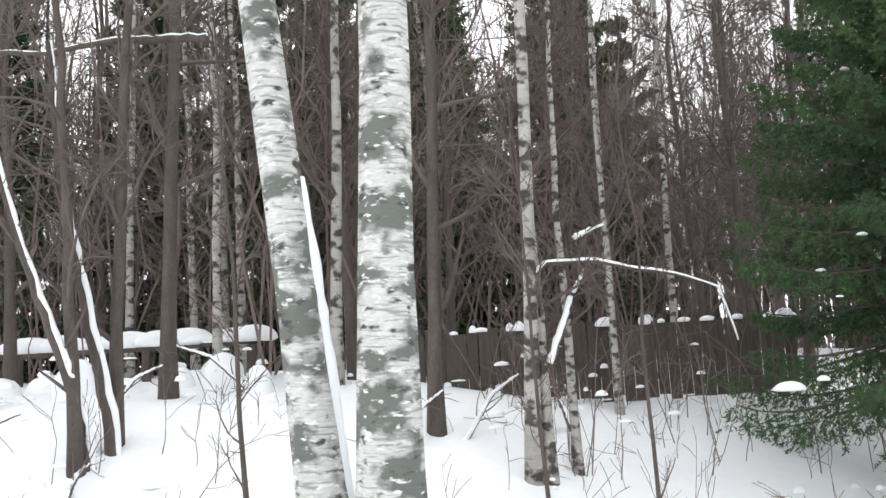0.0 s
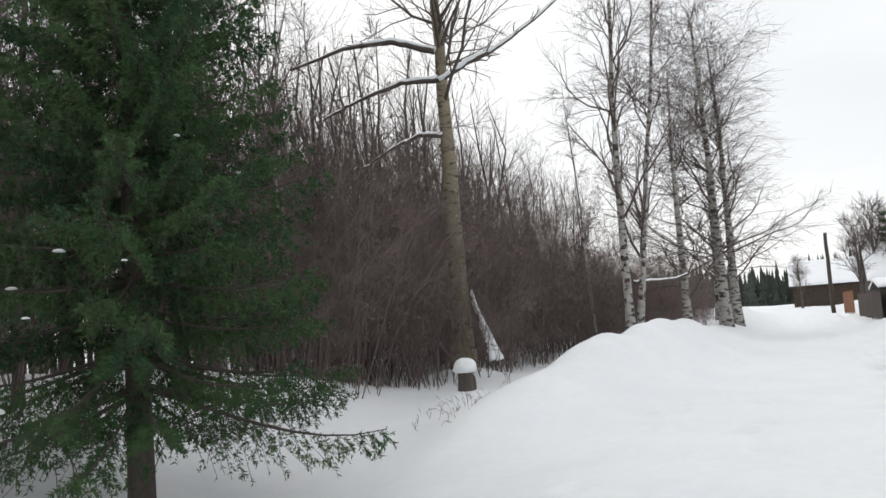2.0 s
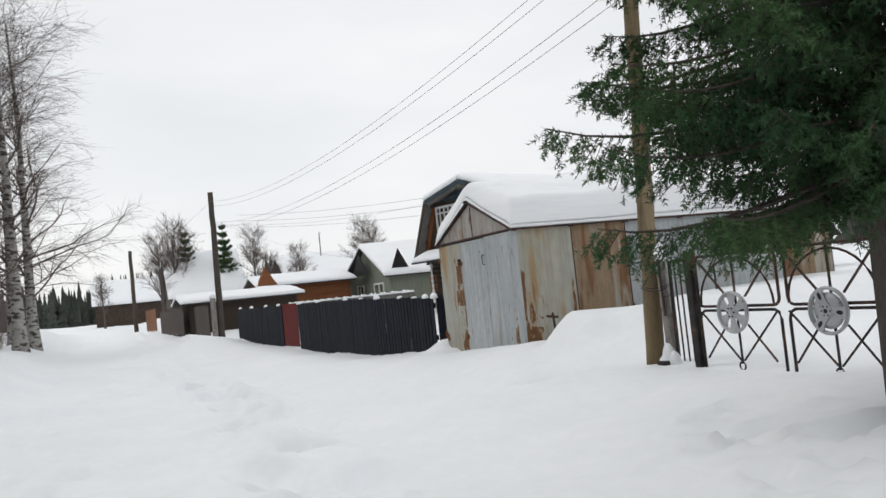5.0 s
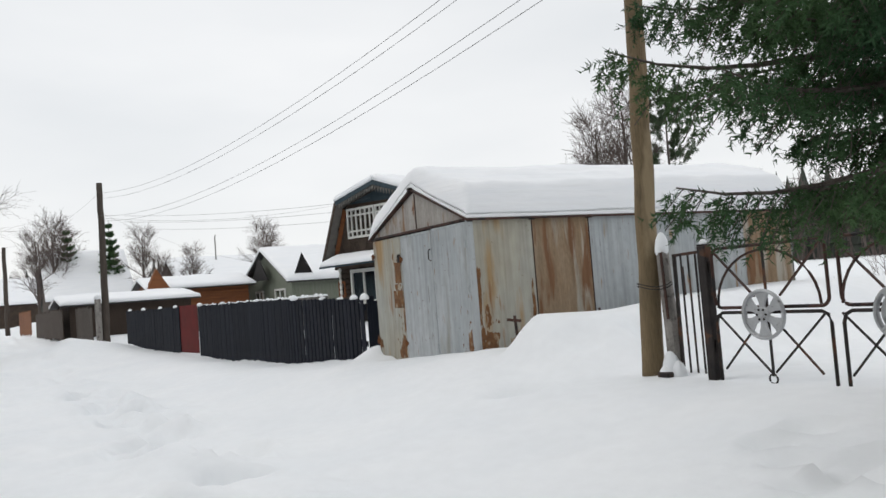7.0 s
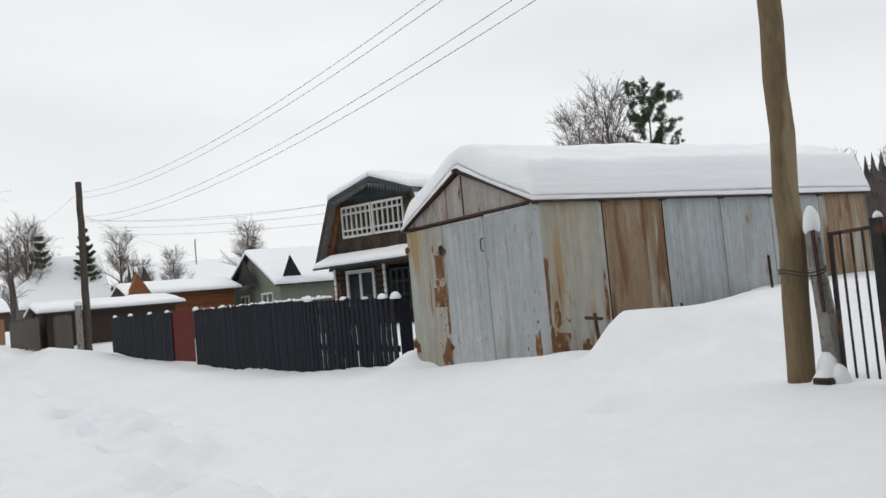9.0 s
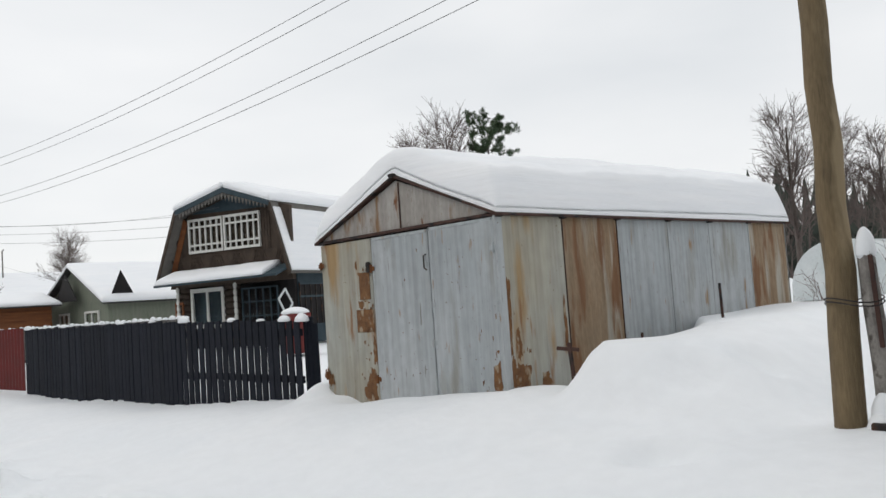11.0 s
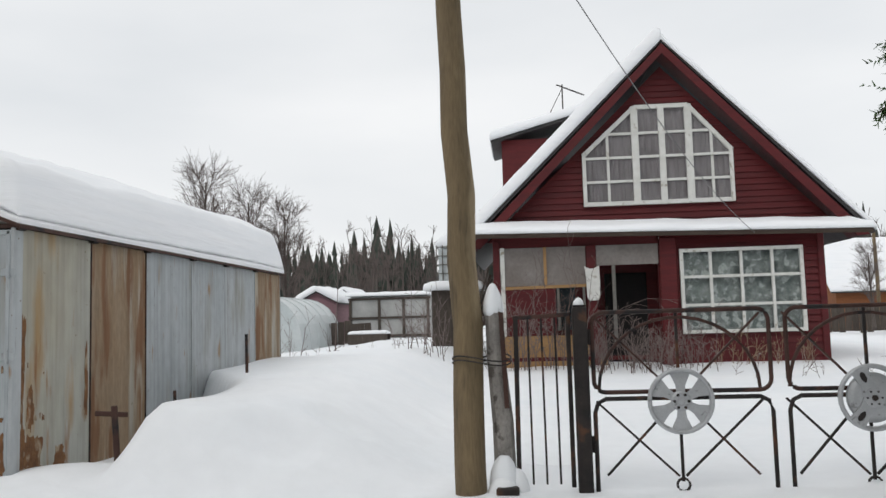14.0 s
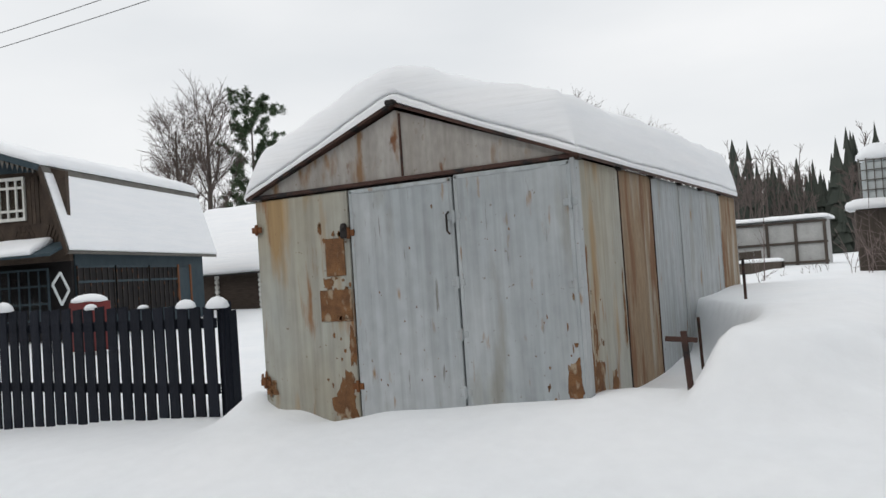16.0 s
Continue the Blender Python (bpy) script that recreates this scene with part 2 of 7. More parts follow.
# ---- building blocks ----
class Geo:
    """Vertices and faces gathered piece by piece."""

    def __init__(self):
        self.v, self.q, self.t, self.poly, self.n = [], [], [], [], 0

    def arrays(self, v, q=None, t=None):
        v = np.asarray(v, dtype=float).reshape(-1, 3)
        if q is not None and len(q):
            self.q.append(np.asarray(q, dtype=np.int64) + self.n)
        if t is not None and len(t):
            self.t.append(np.asarray(t, dtype=np.int64) + self.n)
        self.v.append(v)
        self.n += len(v)
        return self

    def box(self, lo, hi, b=0.0, m=None):
        """A box from corner to corner, with chamfered edges when b is given, moved by the matrix m."""
        lo, hi = np.minimum(lo, hi).astype(float), np.maximum(lo, hi).astype(float)
        c, h = (lo + hi) / 2, (hi - lo) / 2
        if b <= 0:
            v = np.array([[sx, sy, sz] for sx in (-1, 1) for sy in (-1, 1) for sz in (-1, 1)]) * h + c
            q, t = [[0, 1, 3, 2], [4, 6, 7, 5], [0, 4, 5, 1], [2, 3, 7, 6], [0, 2, 6, 4], [1, 5, 7, 3]], None
        else:
            b = min(b, 0.45 * h.min() * 2)
            pts, index = [], {}
            for sx in (-1, 1):
                for sy in (-1, 1):
                    for sz in (-1, 1):
                        s = np.array([sx, sy, sz])
                        for k in range(3):
                            p = s * (h - b)
                            p[k] = s[k] * h[k]
                            index[(sx, sy, sz, k)] = len(pts)
                            pts.append(p + c)
            v, q, t = np.array(pts), [], []
            for k in range(3):
                a1, a2 = (k + 1) % 3, (k + 2) % 3
                for s in (-1, 1):
                    face = []
                    for u, w in ((-1, -1), (1, -1), (1, 1), (-1, 1)):
                        key = [0, 0, 0]
                        key[k], key[a1], key[a2] = s, u, w
                        face.append(index[(*key, k)])
                    q.append(face if s > 0 else face[::-1])
                for u in (-1, 1):
                    for w in (-1, 1):
                        key0, key1 = [0, 0, 0], [0, 0, 0]
                        key0[a1], key0[a2], key0[k] = u, w, -1
                        key1[a1], key1[a2], key1[k] = u, w, 1
                        face = [index[(*key0, a1)], index[(*key0, a2)], index[(*key1, a2)], index[(*key1, a1)]]
                        q.append(face if u * w < 0 else face[::-1])
            for sx in (-1, 1):
                for sy in (-1, 1):
                    for sz in (-1, 1):
                        face = [index[(sx, sy, sz, k)] for k in range(3)]
                        t.append(face if sx * sy * sz > 0 else face[::-1])
        if m is not None:
            v = np.array([m @ Vector(p) for p in v])
        return self.arrays(v, q, t)

    def prism(self, outline, shift):
        """A flat outline of 3D points, thickened by the vector shift."""
        a = np.array(outline, dtype=float)
        k = len(a)
        self.poly.append([self.n + i for i in range(k)])
        self.poly.append([self.n + k + i for i in reversed(range(k))])
        return self.arrays(np.vstack([a, a + np.array(shift)]), [[i, k + i, k + (i + 1) % k, (i + 1) % k] for i in range(k)])

    def bar(self, a, b, w, d=None, side=(0, 0, 1), bevel=0.0):
        """A rectangular bar from a to b, w wide along side and d deep."""
        a, b = Vector(a), Vector(b)
        x = (b - a).normalized()
        z = Vector(side)
        z = (z - x * z.dot(x)).normalized()
        y = z.cross(x)
        m = Matrix((x, y, z)).transposed().to_4x4()
        m.translation = (a + b) / 2
        h = (b - a).length / 2
        d = w if d is None else d
        return self.box((-h, -d / 2, -w / 2), (h, d / 2, w / 2), bevel, m)

    def strands(self, p, r, sides=3):
        """Tubes along many polylines at once: p is N x S x 3, r is N x S."""
        p, r = np.asarray(p, float), np.asarray(r, float)
        n, s, _ = p.shape
        d = np.gradient(p, axis=1)
        d /= np.linalg.norm(d, axis=2, keepdims=True) + 1e-9
        ref = np.where(np.abs(d[..., 2:3]) > 0.8, np.array([1.0, 0.1, 0]), np.array([0, 0.1, 1.0]))
        a = np.cross(d, ref)
        a /= np.linalg.norm(a, axis=2, keepdims=True) + 1e-9
        b = np.cross(d, a)
        ang = np.arange(sides) * 2 * np.pi / sides
        ring = p[:, :, None, :] + r[:, :, None, None] * (np.cos(ang)[:, None] * a[:, :, None, :] + np.sin(ang)[:, None] * b[:, :, None, :])
        i = np.arange(n)[:, None, None] * s * sides + np.arange(s - 1)[None, :, None] * sides
        j = np.arange(sides)
        k = (j + 1) % sides
        q = np.stack(np.broadcast_arrays(i + j, i + k, i + sides + k, i + sides + j), axis=-1).reshape(-1, 4)
        first = self.n
        self.arrays(ring.reshape(-1, 3), q)
        if sides > 3 and n < 40:
            for row in range(n):
                self.poly.append([first + row * s * sides + c for c in range(sides)][::-1])
                self.poly.append([first + row * s * sides + (s - 1) * sides + c for c in range(sides)])
        return self

    def tube(self, pts, r, sides=8):
        pts = np.array(pts, float)[None]
        return self.strands(pts, np.broadcast_to(np.asarray(r, float), pts.shape[:2]), sides)

    def lathe(self, c, profile, sides=16, axis=2, caps=True):
        """A turned shape round an axis through c; profile rows are radius, height."""
        ang = np.arange(sides) * 2 * np.pi / sides
        v = []
        for rad, ht in profile:
            ring = np.zeros((sides, 3))
            ring[:, (axis + 1) % 3], ring[:, (axis + 2) % 3], ring[:, axis] = rad * np.cos(ang), rad * np.sin(ang), ht
            v.append(ring + np.array(c))
        q = [[i * sides + j, i * sides + (j + 1) % sides, (i + 1) * sides + (j + 1) % sides, (i + 1) * sides + j] for i in range(len(profile) - 1) for j in range(sides)]
        first = self.n
        self.arrays(np.vstack(v), q)
        if caps:
            self.poly.append([first + j for j in reversed(range(sides))])
            self.poly.append([first + (len(profile) - 1) * sides + j for j in range(sides)])
        return self

    def mesh(self, name, origin=(0, 0, 0), smooth=False):
        v = np.vstack(self.v) - np.array(origin)
        faces = []
        if self.q:
            faces.append((np.vstack(self.q), 4))
        if self.t:
            faces.append((np.vstack(self.t), 3))
        loops = [f.ravel() for f, _ in faces] + [np.array(p) for p in self.poly]
        totals = [np.full(len(f), k) for f, k in faces] + [np.array([len(p)]) for p in self.poly]
        loops, totals = np.concatenate(loops), np.concatenate(totals)
        me = bpy.data.meshes.new(name)
        me.vertices.add(len(v))
        me.vertices.foreach_set("co", v.ravel())
        me.loops.add(len(loops))
        me.loops.foreach_set("vertex_index", loops.astype(np.int32))
        me.polygons.add(len(totals))
        me.polygons.foreach_set("loop_start", np.concatenate([[0], np.cumsum(totals)[:-1]]).astype(np.int32))
        me.polygons.foreach_set("use_smooth", np.full(len(totals), smooth, dtype=bool))
        me.update(calc_edges=True)
        return me


def thing(name, base, label, category, group="", kind=""):
    ob = new(name)
    ob.location = base
    ob.empty_display_size = 0.1
    return tagged(ob, label, category, group, kind)


def origin_of(ob):
    while ob.parent:
        ob = ob.parent
    return tuple(ob.location)


def part(name, geo, mat, parent, label="", smooth=False):
    """One mesh under a thing or under a part; the geometry is given in the world's coordinates."""
    ob = new(name, geo.mesh(name, origin_of(parent), smooth))
    ob.data.materials.append(M[mat])
    ob.parent = parent
    return tagged(ob, label)


def solid(name, geo, mat, base, label, category, group="", kind="", smooth=False):
    """A thing that is one mesh."""
    ob = new(name, geo.mesh(name, base, smooth))
    ob.data.materials.append(M[mat])
    ob.location = base
    return tagged(ob, label, category, group, kind)


def lattice(x, y, seed=0):
    """Smooth value noise over the plane, 0 to 1."""
    xi, yi = np.floor(x).astype(np.int64), np.floor(y).astype(np.int64)
    xf, yf = x - xi, y - yi
    xf, yf = xf * xf * (3 - 2 * xf), yf * yf * (3 - 2 * yf)

    def h(a, b):
        k = (a * 374761393 + b * 668265263 + seed * 69069) & 0x7FFFFFFF
        k = ((k ^ (k >> 13)) * 1274126177) & 0x7FFFFFFF
        return ((k ^ (k >> 16)) & 0xFFFF) / 65535.0

    top = h(xi, yi) * (1 - xf) + h(xi + 1, yi) * xf
    low = h(xi, yi + 1) * (1 - xf) + h(xi + 1, yi + 1) * xf
    return top * (1 - yf) + low * yf


def step(x, a, b):
    t = np.clip((x - a) / (b - a), 0, 1)
    return t * t * (3 - 2 * t)


def snow_slab(geo, corner, u, v, thick, nu=24, nv=12, rim=0.25, lump=0.04, seed=3, hang=0.0):
    """A rounded blanket of snow on a sloping rectangle: corner, the two edges u and v, and its thickness upward."""
    corner, u, v = np.array(corner, float), np.array(u, float), np.array(v, float)
    lu, lv = np.linalg.norm(u), np.linalg.norm(v)
    a, b = np.meshgrid(np.linspace(0, 1, nu), np.linspace(0, 1, nv), indexing="ij")
    a, b = 0.5 - 0.5 * np.cos(a * np.pi) * 1.0, 0.5 - 0.5 * np.cos(b * np.pi) * 1.0
    edge = np.minimum(np.minimum(a, 1 - a) * lu, np.minimum(b, 1 - b) * lv)
    e = np.clip(edge / rim, 0, 1)
    top = np.sqrt(np.clip(1 - (1 - e) ** 2, 0, 1))
    p = corner + a[..., None] * u + b[..., None] * v
    wav = lattice(p[..., 0] * 1.7 + p[..., 2], p[..., 1] * 1.7, seed) - 0.5 + 0.4 * (lattice(p[..., 0] * 5, p[..., 1] * 5 + p[..., 2] * 3, seed + 1) - 0.5)
    up = p.copy()
    up[..., 2] += thick * (0.45 + 0.55 * top) + lump * wav * (0.3 + e) - hang * (1 - e)
    low = p.copy()
    low[..., 2] -= hang * (1 - e) * 0.6
    g = (np.arange(nu - 1)[:, None] * nv + np.arange(nv - 1)[None, :]).ravel()
    q1 = np.stack([g, g + nv, g + nv + 1, g + 1], 1)
    m = nu * nv
    q2 = q1[:, ::-1] + m
    rimi = list(range(0, m, nv))[:-1] + list(range(m - nv, m - 1)) + list(range(m - 1, nv - 1, -nv)) + list(range(nv - 1, 0, -1))
    ring = np.array(rimi)
    q3 = np.stack([ring, np.roll(ring, -1), np.roll(ring, -1) + m, ring + m], 1)[:, ::-1]
    geo.arrays(np.vstack([up.reshape(-1, 3), low.reshape(-1, 3)]), np.vstack([q1, q2, q3]))
    return geo


def snow_clump(geo, c, rx, ry, rz, seed=0, nu=12, nv=6):
    """A rounded heap of snow with an uneven outline, sitting at c."""
    th = np.linspace(0, 2 * np.pi, nu, endpoint=False)
    rows = []
    for k in range(nv):
        f = k / (nv - 1) * np.pi / 2
        w = 1 + 0.28 * (lattice(np.cos(th) * 1.5 + c[0] * 3, np.sin(th) * 1.5 + c[1] * 3 + k * 0.4, seed) - 0.5)
        rows.append(np.stack([c[0] + rx * np.cos(f) * np.cos(th) * w, c[1] + ry * np.cos(f) * np.sin(th) * w, c[2] + rz * np.sin(f) * np.ones(nu)], 1))
    low = rows[0].copy()
    low[:, :2] = c[:2] + (low[:, :2] - np.array(c[:2])) * 0.8
    low[:, 2] -= rz * 0.18
    rows.insert(0, low)
    v = np.vstack(rows)
    q = [[i * nu + j, i * nu + (j + 1) % nu, (i + 1) * nu + (j + 1) % nu, (i + 1) * nu + j] for i in range(nv) for j in range(nu)]
    first = geo.n
    geo.arrays(v, q)
    geo.poly.append([first + j for j in reversed(range(nu))])
    return geo


# ---- ground ----
def ground_height(x, y):
    """The snow surface: trodden lane, ploughed bank, drifts and lower forest floor."""
    x, y = np.asarray(x, float), np.asarray(y, float)
    z = 0.010 * np.clip(x - 20, 0, 120)
    # rise towards the yards
    z = z + 0.42 * step(-y, 1.3, 4.2) * step(x, -4, 8) + 0.35 * step(-y, 12, 30)
    # drift between the garage and the gate
    steep = step(x, 14.5, 15.4)
    edge = 3.85 + 0.12 * steep - 0.3 * (lattice(x * 1.1, y * 0.2, 17) - 0.5) * (1 - 0.7 * steep)
    wall_gap = 15.70 + 0.06 * (lattice(y * 1.7, x * 0.1, 18) - 0.5) + 1.1 * step(-y, 5.9, 8.5)
    z = z + 0.50 * step(x, 13.45, 14.9) * step(wall_gap - x, 0, 0.34) * step(-y, edge, edge + 1.05 - 0.40 * steep) * step(y, -26, -12)
    z = z + 0.10 * np.exp(-((x - 15.9) / 0.5) ** 2 - ((y + 4.5) / 0.5) ** 2)
    z = z + 0.10 * step(x, 12.9, 14.6) * step(-x, -16.6, -16.2) * step(-y, 4.2, 7.5) * step(y, -26, -12)
    z = z + 0.05 * np.exp(-((x - 16.9) / 1.3) ** 2 - ((y + 4.2) / 0.8) ** 2) - 0.10 * np.exp(-((x - 18.35) / 0.3) ** 2 - ((y + 4.25) / 0.3) ** 2) + 0.03 * np.exp(-((x - 16.5) / 0.6) ** 2 - ((y + 3.9) / 0.6) ** 2)
    z = z - 0.17 * step(x, 18.6, 19.6) * step(-y, 2.4, 4.0) * step(-x, -60, -40) - 0.15 * step(x, 19.6, 23) * step(-y, 2.0, 4.0) * step(-x, -60, -40)
    z = z + 0.22 * np.exp(-((x - 19.2) / 0.16) ** 2 - ((y + 4.25) / 0.35) ** 2)
    # forest side: verge, hollow, forest floor
    side = step(y, 2.6, 7.0)
    z = z - 0.42 * side * step(-x, -17, -12) * step(x, 4.5, 8.5) - 0.10 * side * step(-x, -30, -17)
    z = z + 0.30 * step(y, 9, 16) + 1.00 * step(y, 8.0, 12.2) * step(-x, -24, -15)
    z = z + 0.36 * np.exp(-((y - 3.9) / 1.5) ** 2) * step(-x, -6.4, -3.8)
    # ploughed bank
    hgt = 1.16 * step(x, 10.5, 22.5) * (1 - 0.45 * step(x, 27, 34)) * step(-x, -90, -60)
    crest = 4.7 + 0.9 * np.exp(-((x - 14.5) / 4.5) ** 2)
    width = np.where(y < crest, 1.25, 1.05)
    bank = hgt * np.exp(-((y - crest) / width) ** 2) * (0.72 + 0.34 * lattice(x * 0.42, y * 0.3, 11) + 0.26 * lattice(x * 1.0, y * 0.8, 12))
    z = z + bank
    z = z + 0.62 * np.exp(-((x - 35.5) / 3.2) ** 2 - ((y + 1.2) / 1.3) ** 2) + 0.5 * np.exp(-((x - 50) / 5) ** 2 - ((y - 4.2) / 1.8) ** 2)
    # mound round the stump and the aspen's foot
    z = z + 0.30 * np.exp(-(((x - 19.3) / 0.9) ** 2 + ((y - 7.75) / 0.8) ** 2)) + 0.40 * np.exp(-(((x - 24.6) / 1.1) ** 2 + ((y - 10) / 1.0) ** 2))
    # swells, lumps of the trodden strip, dents
    z = z + 0.10 * (lattice(x * 0.5, y * 0.5, 2) - 0.5) + 0.035 * (lattice(x * 1.6, y * 1.6, 3) - 0.5)
    strip = np.exp(-((y + 0.5 + 0.25 * np.sin(x * 0.4)) / 0.55) ** 2) * step(x, 4, 9)
    z = z + strip * (0.34 * (lattice(x * 2.3, y * 2.3, 5) - 0.55) - 0.03)
    z = z + 0.07 * (lattice(x * 3.1, y * 3.1, 6) - 0.5) * step(-np.abs(y - 1.0), -3.6, -1.2)
    for fx, fy, fd, fr in FOOT:
        d = ((x - fx) / fr) ** 2 + ((y - fy) / (fr * 0.75)) ** 2
        z = z - fd * np.exp(-np.minimum(d, 9) ** 2) + 0.25 * fd * np.exp(-np.minimum((d - 2.2) ** 2, 30))
    return z


FOOT = []
foot_rng = random.Random(4)
for k in range(14):
    FOOT.append((8.4 + 0.19 * k + foot_rng.uniform(-0.2, 0.2), -2.0 - 0.09 * k + (0.16 if k % 2 else -0.1) + foot_rng.uniform(-0.1, 0.1), 0.08, 0.15))
for k in range(12):
    FOOT.append((9.6 + foot_rng.uniform(-0.9, 0.9), -2.9 + foot_rng.uniform(-0.5, 0.5), 0.07, 0.15))
for k in range(26):
    FOOT.append((8.0 + foot_rng.uniform(-1.2, 1.6), -2.0 + foot_rng.uniform(-1.0, 0.7), foot_rng.uniform(0.05, 0.08), foot_rng.uniform(0.09, 0.13)))
for k in range(64):
    FOOT.append((6.5 + 0.27 * k + foot_rng.uniform(-0.25, 0.25), -0.5 - 0.25 * math.sin((6.5 + 0.27 * k) * 0.4) + foot_rng.uniform(-0.5, 0.5), foot_rng.uniform(0.08, 0.17), foot_rng.uniform(0.17, 0.28)))
for k in range(10):
    FOOT.append((12 + foot_rng.uniform(-5, 6), foot_rng.uniform(1.5, 3.2), foot_rng.uniform(0.05, 0.10), foot_rng.uniform(0.18, 0.3)))
for k in range(8):
    FOOT.append((13.4 + foot_rng.uniform(-0.8, 1.6), -3.2 - foot_rng.uniform(0, 4.5), 0.07, foot_rng.uniform(0.2, 0.35)))


def axis_steps(lo, hi, fine, far, grow=1.16):
    out, s, p = [], fine, hi
    core = list(np.arange(lo, hi + 1e-6, fine))
    while p < far:
        s *= grow
        p += s
        out.append(p)
    left, s, p = [], fine, lo
    while p > -far:
        s *= grow
        p -= s
        left.append(p)
    return np.array(left[::-1] + core + out)


gx, gy = axis_steps(2.0, 30.0, 0.08, 700), axis_steps(-8.0, 9.5, 0.075, 700)
GX, GY = np.meshgrid(gx, gy, indexing="ij")
GZ = ground_height(GX, GY)
ground = Geo()
cells = (np.arange(len(gx) - 1)[:, None] * len(gy) + np.arange(len(gy) - 1)[None, :]).ravel()
ground.arrays(np.stack([GX, GY, GZ], -1), np.stack([cells, cells + len(gy), cells + len(gy) + 1, cells + 1], 1))
solid("ground", ground, "snow", (0, 0, 0), "deep trodden snow over a village lane and its verges", "snowy ground", kind="structure", smooth=True)


def gz(x, y):
    return float(ground_height(np.array([x]), np.array([y]))[0])


# ---- garage ----
def build_garage():
    x0, x1, y0, y1, ze, za, xm = 16.24, 19.08, -4.26, -10.26, 2.16, 2.70, 17.64
    g = thing("metal_garage", (17.66, -7.3, 0.2), "rusty grey sheet-metal garage with welded doors, sunk in snow", "garage")
    # side sheets
    ys = [-4.26, -5.21, -6.15, -7.17, -8.12, -9.15, -10.26]
    mats = ["galvanised_stained", "rust_sheet", "galvanised", "galvanised", "galvanised", "rust_sheet"]
    for k in range(6):
        s = Geo().box((x0, ys[k] - 0.004, -0.2), (x0 + 0.03, ys[k + 1] + 0.004, ze), 0.006)
        part("side_sheet", s, mats[k], g, "rust-covered steel sheet" if "rust" in mats[k] else "")
        if k and k != 4:
            s = Geo().box((x0 - 0.008, ys[k] - 0.007, 0.0), (x0 + 0.004, ys[k] + 0.007, ze - 0.01), 0.003)
            part("seam", s, "iron_red" if k < 3 else "galvanised", g)
        s = Geo()
        s.box((x0 - 0.045, ys[k] - 0.04, ze - 0.02), (x0 + 0.02, ys[k] + 0.04, ze + 0.012), 0.006)
        part("roof_clip", s, "iron", g)
    part("far_side", Geo().box((x1 - 0.03, y0, -0.2), (x1, y1, ze), 0.006), "galvanised", g)
    part("back_wall", Geo().prism([(x0, y1, -0.2), (x1, y1, -0.2), (x1, y1, ze), (xm, y1, za), (x0, y1, ze)], (0, 0.03, 0)), "galvanised", g)
    # front: fixed sheet, two leaves, gable
    part("front_panel", Geo().box((18.13, y0, -0.2), (x1, y0 + 0.025, ze - 0.02), 0.006), "galvanised_stained", g, "grey steel panel streaked with rust")
    part("front_frame", Geo().box((x0 + 0.02, y0 - 0.05, -0.2), (x1 - 0.02, y0 - 0.02, ze), 0.0), "iron", g)
    def leaf(xa, xb, y, top, seed):
        n = 30
        xs = np.linspace(xa, xb, n)
        dy = 0.004 * np.sin((xs - xa) * 19 + seed) + 0.006 * (lattice(xs * 5, xs * 0 + seed, seed) - 0.5)
        v = np.vstack([np.stack([xs, y + 0.034 + dy + k, np.full(n, z)], 1) for z, k in ((-0.2, 0.0), (0.9, 0.003), (1.5, -0.003), (top, 0.0))])
        q = [[r * n + i + 1, r * n + i, (r + 1) * n + i, (r + 1) * n + i + 1] for r in range(3) for i in range(n - 1)]
        ob = part("door_leaf", Geo().arrays(v, q), "galvanised", g, "dented grey steel garage door leaf", True)
        part("edge_angle", Geo().box((xa - 0.004, y, -0.2), (xa + 0.03, y + 0.04, top), 0.006).box((xb - 0.03, y, -0.2), (xb + 0.004, y + 0.04, top), 0.006).box((xa, y, top - 0.03), (xb, y + 0.04, top + 0.004), 0.006), "galvanised", ob)
        return ob

    leaf(17.183, 18.10, y0 + 0.002, ze - 0.03, 3)
    leaf(x0 + 0.02, 17.157, y0 + 0.008, ze - 0.02, 5)
    part("corner_angle", Geo().box((x0 - 0.014, y0 - 0.05, -0.1), (x0 + 0.02, y0 + 0.046, ze), 0.006), "galvanised", g)
    def blot(axis, a0, a1, z0, z1, at, seed, thick=0.003):
        """An uneven scab of rust on a wall: a flat patch with a ragged outline."""
        rng = random.Random(seed)
        ca, cz, pts = (a0 + a1) / 2, (z0 + z1) / 2, []
        ph = [rng.uniform(0, 6.3) for _ in range(6)]
        for k in range(46):
            t = 2 * math.pi * k / 46
            sx, sz = math.copysign(abs(math.cos(t)) ** 0.7, math.cos(t)), math.copysign(abs(math.sin(t)) ** 0.7, math.sin(t))
            f = 0.80 + 0.10 * math.sin(3 * t + ph[0]) + 0.08 * math.sin(5 * t + ph[1]) + 0.06 * math.sin(9 * t + ph[2]) + 0.05 * math.sin(14 * t + ph[3]) + rng.uniform(-0.05, 0.05)
            pa, pz = ca + sx * (a1 - a0) / 2 * f, cz + sz * (z1 - z0) / 2 * f
            pts.append((pa, at, pz) if axis == "y" else (at, pa, pz))
        return Geo().prism(pts, (0, thick, 0) if axis == "y" else (-thick, 0, 0))

